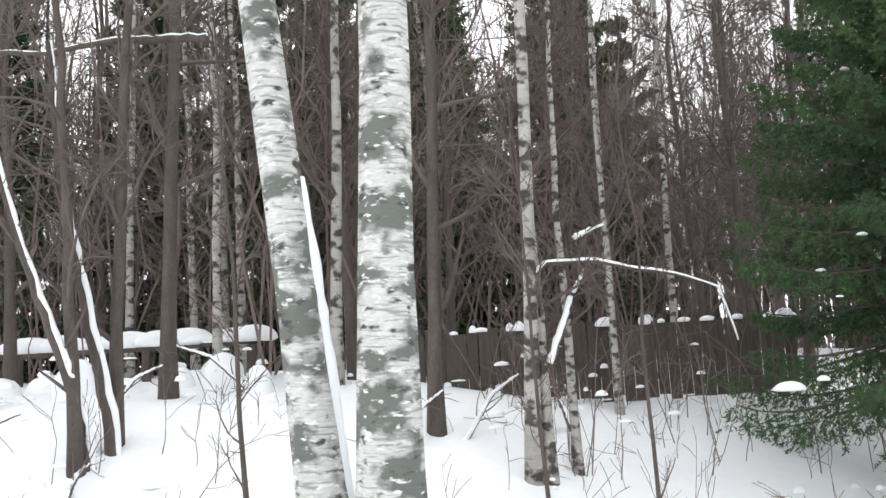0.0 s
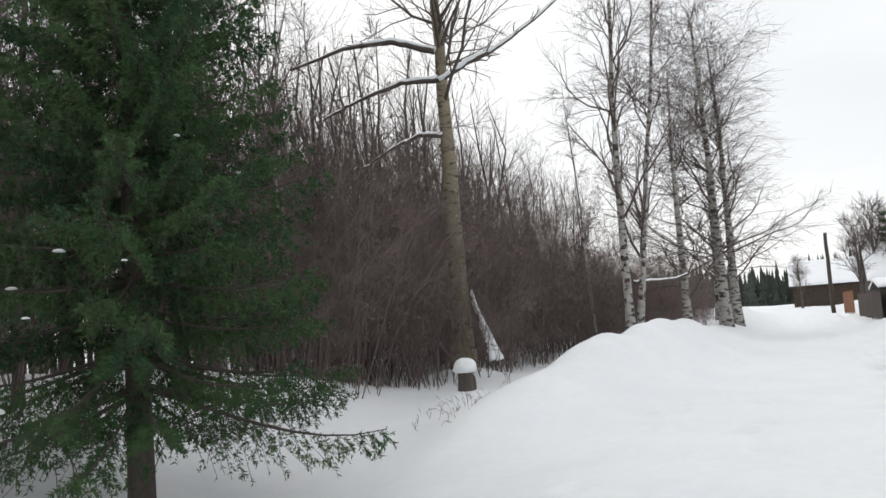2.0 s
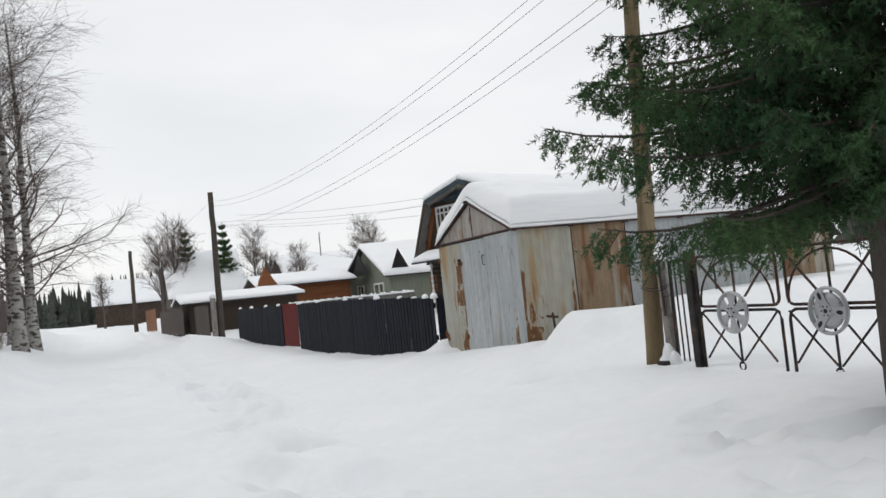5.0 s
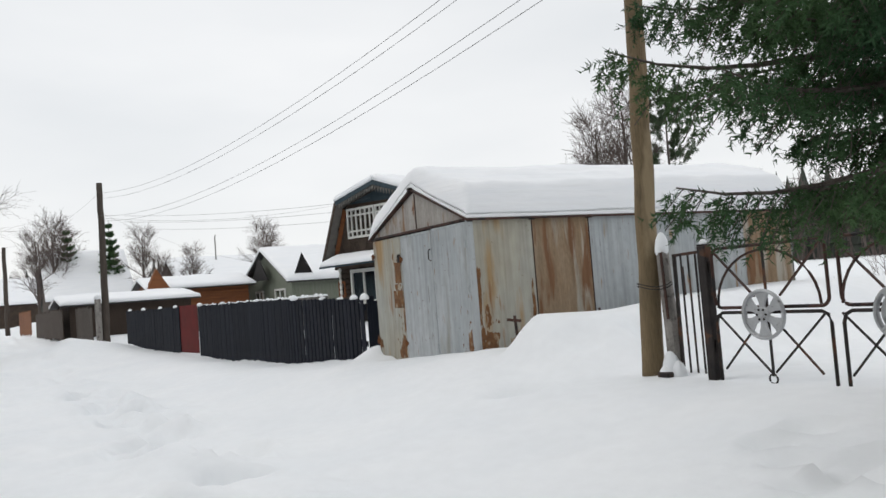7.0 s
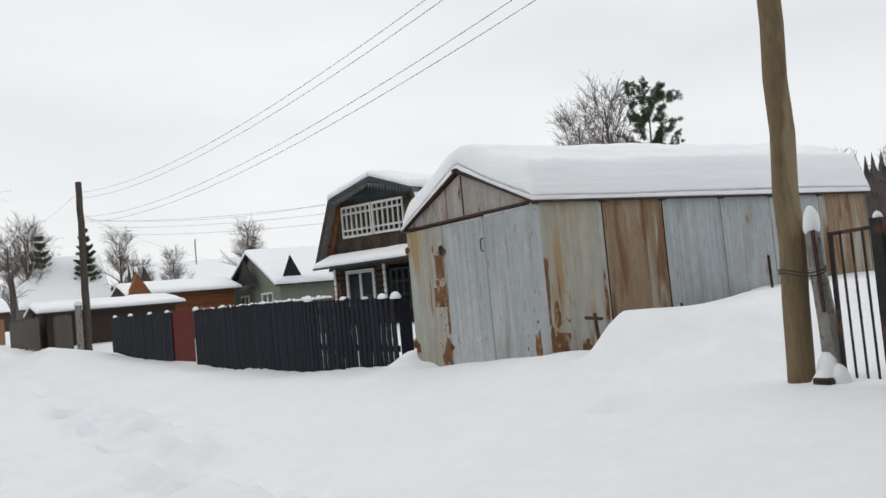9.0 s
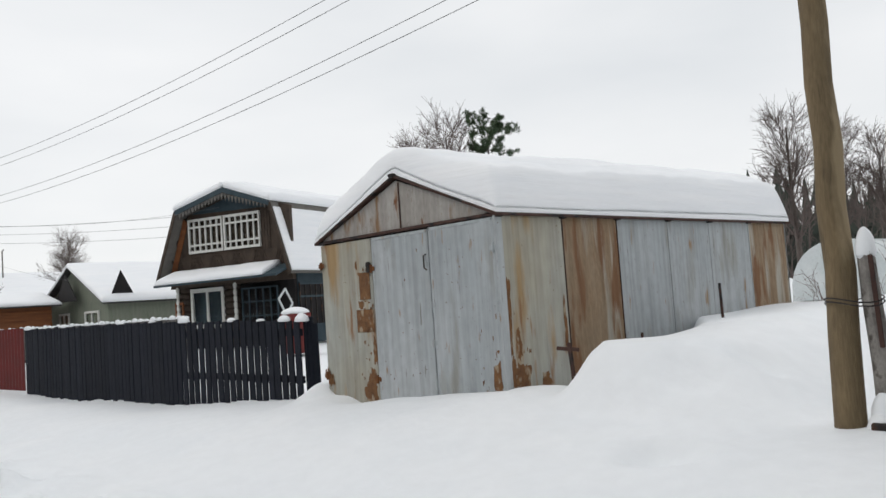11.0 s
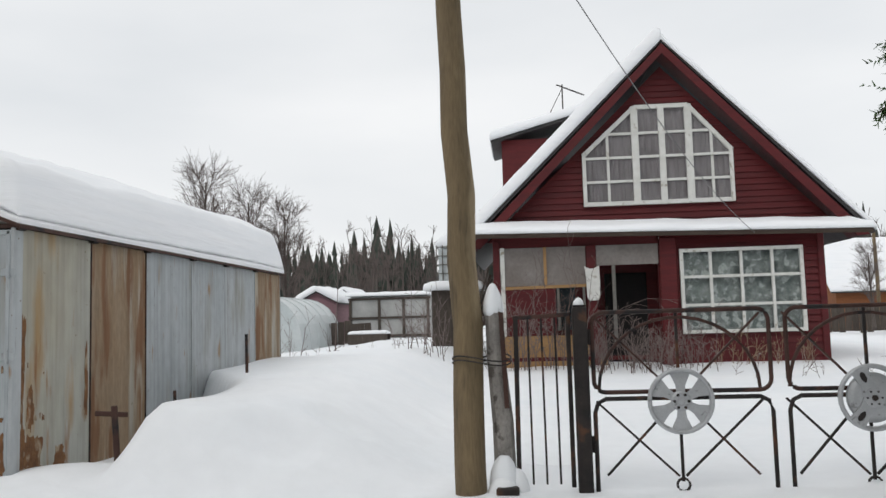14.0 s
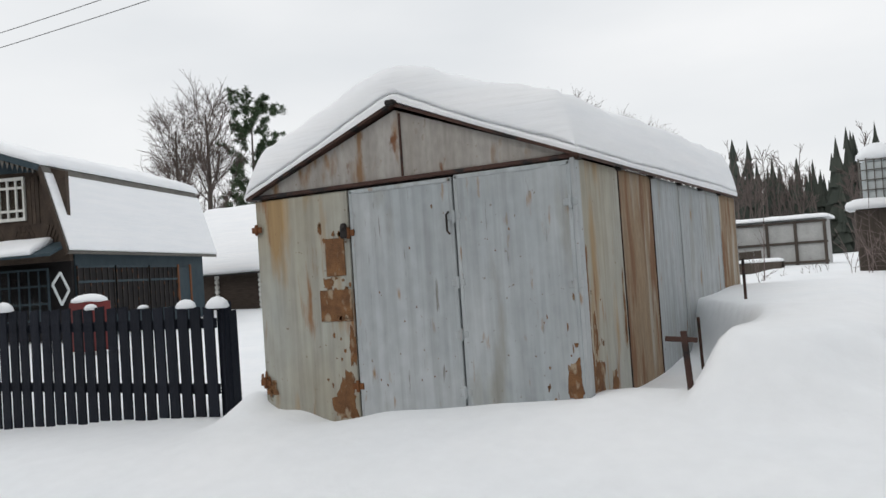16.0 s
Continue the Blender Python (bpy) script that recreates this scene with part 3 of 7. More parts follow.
    for a0, a1, z0, z1, k in ((-0.34, -0.06, 0.42, 0.80, 31), (-0.12, -0.03, 1.15, 1.62, 32), (-0.22, -0.12, 0.75, 1.12, 33), (-0.62, -0.45, 0.46, 0.66, 34), (-0.92, -0.86, 0.7, 1.4, 35)):
        part("rust_scab", blot("x", y0 + a0, y0 + a1, z0, z1, x0 - 0.0006, k, 0.0014), "rust_flake", g, "rust spreading over the side sheet")
    for a0, a1, z0, z1, k in ((18.13, 18.40, 0.30, 0.62, 41), (18.12, 18.20, 0.72, 1.08, 42), (18.30, 18.42, 1.36, 1.47, 43)):
        part("rust_scab", blot("y", a0, a1, z0, z1, y0 + 0.0262, k, 0.0014), "rust_flake", g, "rust stain on the front sheets")
    part("rust_scab", blot("x", y0 - 0.13, y0 - 0.02, 0.45, 0.86, x0 - 0.001, 1, 0.002), "rust_flake", g, "flaking rust at the foot of the corner")
    part("rust_scab", blot("x", y0 - 0.10, y0 - 0.04, 0.80, 1.30, x0 - 0.001, 2, 0.002), "rust_flake", g, "rust run down the corner sheet")
    part("rust_scab", blot("y", x0 + 0.02, x0 + 0.15, 0.45, 0.82, y0 + 0.048, 3, 0.002), "rust_flake", g, "flaking rust at the foot of the door")
    part("rust_scab", blot("y", 18.15, 18.30, 0.42, 0.74, y0 + 0.026, 4, 0.002), "rust_flake", g, "rust at the foot of the panel")
    fl = random.Random(9)
    for k in range(34):
        zc = 0.5 + 0.9 * fl.random() ** 1.8
        w, hgt = fl.uniform(0.008, 0.035), fl.uniform(0.015, 0.08)
        if k % 2:
            yc = y0 - 0.03 - 0.30 * fl.random() ** 1.5
            s = blot("x", yc - w, yc, zc, zc + hgt, x0 - 0.0006, 20 + k, 0.0016)
        else:
            xc = x0 + 0.03 + 0.28 * fl.random() ** 1.5
            s = blot("y", xc, xc + w, zc, zc + hgt, y0 + 0.047, 20 + k, 0.0016)
        part("rust_fleck", s, "rust_flake", g)
    for k in range(22):
        xc, zc, w = fl.uniform(x0 + 0.1, 18.05), fl.uniform(0.55, 1.95), fl.uniform(0.006, 0.016)
        part("rust_fleck", blot("y", xc, xc + w, zc, zc + w * fl.uniform(0.8, 2.5), y0 + 0.043, 70 + k, 0.002), "rust_flake", g)
    for k in range(16):
        xc, zc = fl.uniform(18.16, 18.42), fl.uniform(0.5, 1.9)
        w = fl.uniform(0.01, 0.05)
        part("rust_fleck", blot("y", xc, xc + w, zc, zc + w * fl.uniform(0.8, 2.5), y0 + 0.026, 100 + k, 0.0018), "rust_flake", g)
    # hinges, bolts, plates
    for hx, hz in ((18.12, 1.80), (18.12, 0.60), (17.17, 1.84), (17.17, 1.36), (17.17, 0.98), (17.17, 0.56), (16.27, 1.86), (16.27, 1.30), (19.06, 0.62), (19.06, 1.9)):
        s = Geo().lathe((hx, y0 + 0.05, hz - 0.045), [(0.013, 0), (0.015, 0.01), (0.015, 0.08), (0.013, 0.09)], 8)
        s.box((hx - 0.055, y0 + 0.040, hz - 0.025), (hx + 0.055, y0 + 0.05, hz + 0.025), 0.004)
        part("hinge", s, "rust" if hx > 18 else "galvanised", g)
    for xa, xb, za_, zb in ((18.18, 18.37, 1.47, 1.77), (18.14, 18.45, 1.11, 1.36), (18.96, 19.07, 0.52, 0.64)):
        part("rust_plate", Geo().box((xa, y0 + 0.026, za_), (xb, y0 + 0.034, zb), 0.004), "rust_flake", g, "bare rusted patch plate")
        for k in range(9):
            xc, zc, w = fl.uniform(xa - 0.03, xb + 0.02), fl.choice((za_, zb)) + fl.uniform(-0.05, 0.02), fl.uniform(0.015, 0.04)
            part("rust_fleck", blot("y", xc, xc + w, zc, zc + w * fl.uniform(0.8, 2.2), y0 + 0.034, 140 + k, 0.002), "rust_flake", g)
    part("padlock", Geo().box((18.12, y0 + 0.045, 1.76), (18.19, y0 + 0.075, 1.84), 0.012).lathe((18.155, y0 + 0.06, 1.83), [(0.03, 0), (0.03, 0.02), (0.022, 0.045), (0.008, 0.05)], 8), "iron", g)
    part("handle", Geo().tube([(17.22, y0 + 0.04, 1.72), (17.22, y0 + 0.075, 1.74), (17.22, y0 + 0.075, 1.86), (17.22, y0 + 0.04, 1.88)], 0.008, 6), "iron", g)
    part("gable", Geo().prism([(x0, y0 - 0.01, ze + 0.02), (x1, y0 - 0.01, ze + 0.02), (xm, y0 - 0.01, za)], (0, 0.03, 0)), "gable_sheet", g, "rust-stained triangular gable sheet")
    part("gable_seam", Geo().box((xm - 0.05, y0 + 0.02, ze + 0.03), (xm - 0.03, y0 + 0.03, za - 0.03), 0.003), "iron_red", g)
    part("lintel", Geo().bar((x0 - 0.02, y0 + 0.02, ze + 0.01), (x1 + 0.02, y0 + 0.02, ze + 0.01), 0.032, 0.05, (0, 0, 1), 0.006), "iron_red", g)
    for a, b, nm in (((x0 - 0.06, ze - 0.01), (xm, za + 0.03), "roof_slope"), ((xm, za + 0.03), (x1 + 0.06, ze - 0.01), "roof_slope")):
        part(nm, Geo().prism([(a[0], y0 + 0.07, a[1]), (b[0], y0 + 0.07, b[1]), (b[0], y0 + 0.07, b[1] + 0.025), (a[0], y0 + 0.07, a[1] + 0.025)], (0, y1 - y0 - 0.13, 0)), "iron_red", g)
    part("ridge_cap", Geo().box((xm - 0.04, y0 + 0.0, za + 0.03), (xm + 0.04, y0 + 0.10, za + 0.07), 0.01), "iron", g)

    # the blanket of snow on the roof
    nx, ny = 100, 96
    u = np.linspace(0, 1, nx)
    xs = x0 - 0.03 + (x1 - x0 + 0.12) * (0.5 - 0.5 * np.cos(u * np.pi))
    ys_ = np.linspace(0, 1, ny)
    ysn = (y0 + 0.045) + (y1 - y0 - 0.12) * (0.5 - 0.5 * np.cos(ys_ * np.pi))
    A, B = np.meshgrid(xs, ysn, indexing="ij")
    roof = np.where(A < xm, ze + 0.02 + (za + 0.04 - ze) * (A - x0) / (xm - x0), ze + 0.02 + (za + 0.04 - ze) * (x1 - A) / (x1 - xm))
    soft = za + 0.06 - 0.375 * np.sqrt((A - xm) ** 2 + 0.30 ** 2) + 0.06
    ex = np.minimum(A - xs[0], xs[-1] - A)
    ey = np.minimum(ysn[0] - B, B - ysn[-1])
    fx = np.clip(ex / (0.15 + 0.06 * (lattice(B * 2.2, A * 0, 26) - 0.5)), 0, 1)
    fy = np.clip(np.where(B > -7.3, (ysn[0] - B) / 0.16, (B - ysn[-1]) / 0.16), 0, 1)
    cx_, cy_ = (1 - (1 - fx) ** 2.4) ** 0.5, (1 - (1 - fy) ** 2.2) ** 0.5
    cap = cx_ * cy_
    e = (fx * fx * (3 - 2 * fx)) * (fy * fy * (3 - 2 * fy))
    depth = 0.33 + 0.09 * step(-B, 4.5, 8)
    wav = 0.09 * (lattice(A * 1.3, B * 0.9, 21) - 0.5) + 0.035 * (lattice(A * 5, B * 4, 22) - 0.5) * e + 0.03 * (lattice(A * 2.2, B * 1.4, 23) - 0.5) + 0.022 * (lattice(A * 7.5, B * 0.9, 27) - 0.5)
    top = roof * (1 - e) + soft * e + depth * (0.20 + 0.80 * cap) + wav * (0.4 + 0.6 * e)
    lowz = roof + 0.008
    bulge = (1 - e) * 0.05 * (lattice(A * 3, B * 3, 24) - 0.2)
    s = Geo()
    gq = (np.arange(nx - 1)[:, None] * ny + np.arange(ny - 1)[None, :]).ravel()
    q1 = np.stack([gq, gq + 1, gq + ny + 1, gq + ny], 1)
    m = nx * ny
    ring = np.array(list(range(0, m, ny))[:-1] + list(range(m - ny, m - 1)) + list(range(m - 1, ny - 1, -ny)) + list(range(ny - 1, 0, -1)))
    v = [np.stack([A, B, top], -1).reshape(-1, 3), np.stack([A, B, lowz], -1).reshape(-1, 3)]
    edge_mid = v[0][ring] * 0.55 + v[1][ring] * 0.45
    cen = np.array([xm, (y0 + y1) / 2, 0])
    outw = edge_mid - cen
    outw[:, 2] = 0
    outw[:, 0] = np.where(np.abs(edge_mid[:, 0] - xm) > 1.3, np.sign(outw[:, 0]), 0)
    outw[:, 1] = np.where(np.abs(edge_mid[:, 1] - cen[1]) > 2.7, np.sign(outw[:, 1]), 0)
    edge_mid += outw * (0.004 + 0.010 * lattice(edge_mid[:, 0] * 4, edge_mid[:, 1] * 4, 25))[:, None]
    k = len(ring)
    mids = 2 * m + np.arange(k)
    nxt = np.roll(ring, -1)
    nm = np.roll(mids, -1)
    q3 = np.vstack([np.stack([ring, mids, nm, nxt], 1), np.stack([mids, ring + m, nxt + m, nm], 1)])
    s.arrays(np.vstack(v + [edge_mid]), np.vstack([q1, q1[:, ::-1] + m, q3]))
    solid("roof_snow", s, "roof_snow", (17.66, -7.3, 2.2), "thick rounded blanket of snow on the garage roof", "snow", smooth=True)


build_garage()

iron_cross = thing("iron_cross_post", (15.62, -4.43, 0.45), "rusty iron post with a short crossbar, leaning in a snowdrift", "iron post")
part("upright", Geo().bar((15.60, -4.45, 0.2), (15.635, -4.42, 0.95), 0.042, 0.02, (1, 0, 0), 0.005), "iron_red", iron_cross)
part("crossbar", Geo().bar((15.75, -4.385, 0.905), (15.555, -4.455, 0.885), 0.034, 0.016, (0, 0, 1), 0.004), "iron_red", iron_cross)
solid("iron_rod", Geo().tube([(15.71, -7.28, 0.5), (15.70, -7.28, 1.0), (15.70, -7.27, 1.38)], 0.016, 6), "iron_red", (15.71, -7.28, 0.5), "thin rusty rod standing in the snow", "rod")
solid("iron_rod", Geo().tube([(15.85, -5.9, 0.5), (15.86, -5.9, 0.93)], 0.014, 6), "iron_red", (15.85, -5.9, 0.5), "short rusty rod end standing in the snow", "rod")


# ---- utility pole, post, gate ----
def build_pole(x, y, z, h, lean, r, label, wood="pole_wood"):
    p = thing("utility_pole", (x, y, z), label, "utility pole")
    zs = np.linspace(0, h, 14)
    rng = np.random.RandomState(int(x * 7) % 1000)
    pts = np.stack([x + lean[0] * zs + 0.01 * rng.randn(14), y + lean[1] * zs + 0.01 * rng.randn(14), z - 0.3 + zs], 1)
    part("shaft", Geo().tube(pts, np.linspace(r * 1.06, r * 0.82, 14), 14), wood, p, smooth=True)
    return p, pts


pole, pole_pts = build_pole(13.23, -4.26, 0.42, 5.6, (0.022, -0.068), 0.096, "weathered brown wooden utility pole wired to a stub post")
for zk in (0.0, 0.025):
    ang = np.linspace(0, 2 * np.pi, 20)
    ring = np.stack([13.15 + 0.185 * np.cos(ang), -4.30 + 0.115 * np.sin(ang), 1.19 + zk + 0.02 * np.sin(ang * 2)], 1)
    part("tie_wire", Geo().tube(ring, 0.005, 5), "iron", pole)
for zk, sx in ((5.2, 1), (5.05, -1), (4.55, 1), (4.4, -1)):
    ins = part("bracket", Geo().tube([(13.34, -4.40, zk - 0.06), (13.34 + 0.14 * sx, -4.40, zk - 0.06), (13.34 + 0.15 * sx, -4.40, zk + 0.02)], 0.01, 6), "iron", pole)
    part("insulator", Geo().lathe((13.34 + 0.15 * sx, -4.40, zk), [(0.02, 0), (0.035, 0.02), (0.022, 0.05), (0.03, 0.08), (0.012, 0.10)], 10), "white_paint", ins, "white porcelain insulator")
stub = thing("stub_post", (13.04, -4.36, 0.5), "peeling whitewashed stub post wired beside the pole", "post")
part("shaft", Geo().tube([(13.02, -4.36, 0.2), (13.03, -4.36, 0.8), (13.06, -4.36, 1.2), (13.07, -4.36, 1.52)], (0.07, 0.068, 0.06, 0.055), 9), "concrete", stub)
part("split_strip", Geo().bar((13.0, -4.29, 0.9), (13.02, -4.29, 1.50), 0.03, 0.012, (1, 0, 0), 0.003), "iron_red", stub)
s = snow_clump(Geo(), (13.07, -4.36, 1.51), 0.062, 0.062, 0.18, 3)
solid("snow_heap", s, "snow", (13.07, -4.36, 1.5), "tall cap of snow on a post", "snow", smooth=True)
for k, (cx, cy, cz, rr, hh) in enumerate(((13.03, -4.31, 0.36, 0.10, 0.26), (12.95, -4.31, 0.36, 0.08, 0.17), (13.04, -4.26, 0.36, 0.10, 0.13))):
    solid("snow_heap", snow_clump(Geo(), (cx, cy, cz), rr, rr * 0.85, hh, 40 + k, 11, 6), "snow", (cx, cy, cz), "clotted snow between pole and fence", "snow", smooth=True)
solid("steel_shoe", Geo().box((12.94, -4.25, 0.38), (13.08, -4.17, 0.435), 0.012, None), "iron", (12.9, -4.25, 0.42), "dark steel offcut half buried in snow", "scrap metal")

Y = -4.31


def round_frame(x0, x1, z0, z1, rad, r):
    """A closed rounded frame of round bar in the gate's plane."""
    pts = []
    for cx, cz, a0 in ((x1 - rad, z1 - rad, 0), (x0 + rad, z1 - rad, 90), (x0 + rad, z0 + rad, 180), (x1 - rad, z0 + rad, 270)):
        for a in np.radians(np.linspace(a0, a0 + 90, 6)):
            pts.append((cx + rad * np.cos(a), Y, cz + rad * np.sin(a)))
    pts.append(pts[0])
    pts.append(pts[1])
    return Geo().tube(pts, r, 8)


def build_gate(x0, x1, cx, spokes):
    g = thing("gate_leaf", ((x0 + x1) / 2, Y, 0.4), "wrought-iron gate leaf with a car wheel cover at its centre", "gate", "gate leaves")
    zc = 0.93
    part("upper_frame", round_frame(x0, x1, 0.985, 1.48, 0.07, 0.014), "iron_red", g, smooth=True)
    part("lower_frame", Geo().tube([(x0, Y, 0.36), (x0, Y, 0.86), (x0 + 0.02, Y, 0.92), (x0 + 0.07, Y, 0.945), (x1 - 0.07, Y, 0.945), (x1 - 0.02, Y, 0.92), (x1, Y, 0.86), (x1, Y, 0.36)], 0.014, 8), "iron", g, smooth=True)
    half = (x1 - x0) / 2
    arc = [(cx + (half - 0.05) * np.cos(a), Y, 1.0 + 0.44 * np.sin(a)) for a in np.linspace(0, np.pi, 18)]
    part("arch", Geo().tube(arc, 0.011, 7), "iron_red", g, smooth=True)
    for sx in (-1, 1):
        xe = cx + sx * (half - 0.03)
        part("upper_diagonal", Geo().bar((cx + sx * 0.12, Y - 0.012, zc + 0.14), (xe, Y - 0.012, 1.455), 0.022, 0.012, (0, 1, 0)), "iron_red", g)
        part("lower_diagonal", Geo().bar((xe, Y - 0.012, 0.93), (cx + sx * 0.02, Y - 0.012, 0.47), 0.014, 0.014), "iron", g)
        part("lower_diagonal", Geo().bar((cx + sx * 0.14, Y + 0.006, zc - 0.12), (xe - sx * 0.05, Y + 0.006, 0.48), 0.014, 0.014), "iron", g)
    part("centre_bar", Geo().bar((cx, Y - 0.004, 0.44), (cx, Y - 0.004, 1.47), 0.018, 0.014, (1, 0, 0)), "iron", g)
    ang = np.linspace(0, 2 * np.pi, 15)
    part("foot_ring", Geo().tube(np.stack([cx + 0.038 * np.cos(ang), Y + 0 * ang, 0.42 + 0.038 * np.sin(ang)], 1), 0.008, 6), "iron", g)
    # wheel cover facing the lane
    yc = Y + 0.05
    w = part("wheel_cover", Geo().lathe((cx, yc, zc), [(0.178, -0.025), (0.196, -0.02), (0.202, 0.0), (0.198, 0.016), (0.186, 0.022), (0.176, 0.012), (0.172, -0.02), (0.178, -0.025)], 36, 1, False), "alloy", g, "silver-grey plastic wheel cover", True)
    if spokes == 6:
        for k in range(6):
            a = k * np.pi / 3 + np.pi / 6
            ca, sa = np.cos(a), np.sin(a)
            out = []
            for rr, hw in ((0.04, 0.022), (0.10, 0.030), (0.178, 0.066)):
                out.append((rr, hw))
            pts = [(cx + rr * ca - hw * sa, yc + 0.012 - rr * 0.06, zc + rr * sa + hw * ca) for rr, hw in out] + [(cx + rr * ca + hw * sa, yc + 0.012 - rr * 0.06, zc + rr * sa - hw * ca) for rr, hw in out[::-1]]
            part("spoke", Geo().prism(pts, (0, -0.016, 0)), "alloy", w)
        part("hub", Geo().lathe((cx, yc, zc), [(0.062, -0.01), (0.062, 0.012), (0.05, 0.02), (0.026, 0.022), (0.022, 0.028), (0.006, 0.030)], 18, 1), "alloy", w)
        for k in range(6):
            a = k * np.pi / 3
            part("bolt", Geo().lathe((cx + 0.043 * np.cos(a), yc + 0.018, zc + 0.043 * np.sin(a)), [(0.009, 0), (0.009, 0.010), (0.004, 0.012)], 7, 1), "iron", w)
    else:
        part("disc", Geo().lathe((cx, yc - 0.005, zc), [(0.150, -0.012), (0.150, 0.004), (0.11, 0.014), (0.05, 0.018), (0.01, 0.018)], 28, 1), "alloy", w, smooth=True)
        for k in range(3):
            a = k * 2 * np.pi / 3 + 1.15
            ca, sa = np.cos(a), np.sin(a)
            out = ((0.03, 0.05), (0.09, 0.038), (0.185, 0.052))
            pts = [(cx + rr * ca - hw * sa, yc + 0.022, zc + rr * sa + hw * ca) for rr, hw in out] + [(cx + rr * ca + hw * sa, yc + 0.022, zc + rr * sa - hw * ca) for rr, hw in out[::-1]]
            sp = part("spoke", Geo().prism(pts, (0, -0.014, 0)), "alloy", w)
            slot = [(cx + rr * ca - hw * sa, yc + 0.025, zc + rr * sa + hw * ca) for rr, hw in ((0.10, 0.004), (0.12, 0.016), (0.15, 0.016), (0.165, 0.006))] + [(cx + rr * ca + hw * sa, yc + 0.025, zc + rr * sa - hw * ca) for rr, hw in ((0.165, 0.006), (0.15, 0.016), (0.12, 0.016), (0.10, 0.004))]
            part("slot", Geo().prism(slot, (0, -0.004, 0)), "iron", w)
        part("hub", Geo().lathe((cx, yc, zc), [(0.06, 0.01), (0.058, 0.026), (0.03, 0.03), (0.006, 0.03)], 18, 1), "alloy", w)
        part("cap", Geo().lathe((cx, yc, zc), [(0.018, 0.02), (0.018, 0.036), (0.01, 0.038)], 12, 1), "iron", w)
        for k in range(6):
            a = k * np.pi / 3
            part("bolt", Geo().lathe((cx + 0.042 * np.cos(a), yc + 0.026, zc + 0.042 * np.sin(a)), [(0.006, 0), (0.006, 0.008), (0.003, 0.009)], 6, 1), "iron", w)
    return g


build_gate(11.385, 12.455, 11.94, 6)
build_gate(10.265, 11.285, 10.82, 3)


def gate_post(x, h, label):
    g = thing("gate_post", (x, Y, 0.4), label, "gate post", "gate posts")
    part("post", Geo().box((x - 0.045, Y - 0.045, 0.15), (x + 0.045, Y + 0.045, h), 0.008), "iron", g)
    part("point", Geo().prism([(x - 0.04, Y - 0.04, h), (x + 0.04, Y - 0.04, h), (x + 0.04, Y + 0.04, h), (x - 0.04, Y + 0.04, h)], (0, 0, 0.012)), "iron", g)
    for zk in (0.62, 1.28):
        part("hinge", Geo().lathe((x - 0.055, Y, zk), [(0.012, 0), (0.014, 0.01), (0.014, 0.09), (0.012, 0.10)], 8), "iron", g)
    return g


gate_post(12.53, 1.52, "black square steel gate post with a rust band and snow tip")
gate_post(10.18, 1.50, "black square steel gate post beside chain-link panel")
s = snow_clump(Geo(), (12.53, Y, 1.53), 0.034, 0.034, 0.05, 2, 8, 4)
solid("snow_heap", s, "snow", (12.53, Y, 1.53), "small pointed cap of snow on a gate post", "snow", smooth=True)

wicket = thing("iron_fence_panel", (12.75, -4.40, 0.4), "narrow black iron bar fence panel beside the gate", "fence panel")
part("frame", Geo().bar((12.94, -4.36, 0.30), (12.93, -4.36, 1.46), 0.03, 0.03, (1, 0, 0), 0.004), "iron", wicket)
part("frame", Geo().bar((12.60, -4.36, 0.40), (12.60, -4.36, 1.47), 0.028, 0.028, (1, 0, 0), 0.004), "iron", wicket)
part("top_rail", Geo().bar((12.95, -4.36, 1.46), (12.58, -4.36, 1.475), 0.026, 0.026, (0, 0, 1), 0.004), "iron_red", wicket)
for xk in (12.85, 12.765, 12.68):
    part("bar", Geo().bar((xk, -4.36, 0.42), (xk + 0.004, -4.36, 1.46), 0.013, 0.013, (1, 0, 0)), "iron", wicket)

mesh_panel = thing("chain_link_panel", (8.6, -4.40, 0.4), "chain-link fence panel in a dark steel frame", "fence panel")
part("frame", Geo().bar((10.12, -4.40, 1.42), (7.2, -4.40, 1.42), 0.035, 0.035, (0, 0, 1), 0.005).bar((7.2, -4.40, 0.2), (7.2, -4.40, 1.44), 0.05, 0.05, (1, 0, 0), 0.005).bar((10.09, -4.40, 0.3), (10.09, -4.40, 1.42), 0.03, 0.03, (1, 0, 0), 0.005), "iron", mesh_panel)
wires = []
for k in np.arange(-1.1, 2.95, 0.065):
    for sgn in (1, -1):
        a0, a1 = max(0.0, k), min(2.85, k + 1.0)
        if a1 - a0 > 0.05:
            za_, zb = a0 - k, a1 - k
            if sgn < 0:
                za_, zb = 1 - za_, 1 - zb
            wires.append([(7.22 + a0, -4.40, 0.42 + za_), (7.22 + (a0 + a1) / 2, -4.402, 0.42 + (za_ + zb) / 2), (7.22 + a1, -4.40, 0.42 + zb)])
part("mesh", Geo().strands(np.array(wires), np.full((len(wires), 3), 0.0018)), "cable", mesh_panel, "galvanised diamond wire mesh")


# ---- picket fence ----
def fence_line(x):
    return -4.28 + (x - 19.38) * 0.088


picket_mesh = Geo().prism([(-0.053, 0, 0), (0.053, 0, 0.0), (0.053, 0, 0.99), (-0.053, 0, 1.0)], (0, 0.022, 0)).mesh("picket")
picket_mesh.materials.append(M["black_wood"])


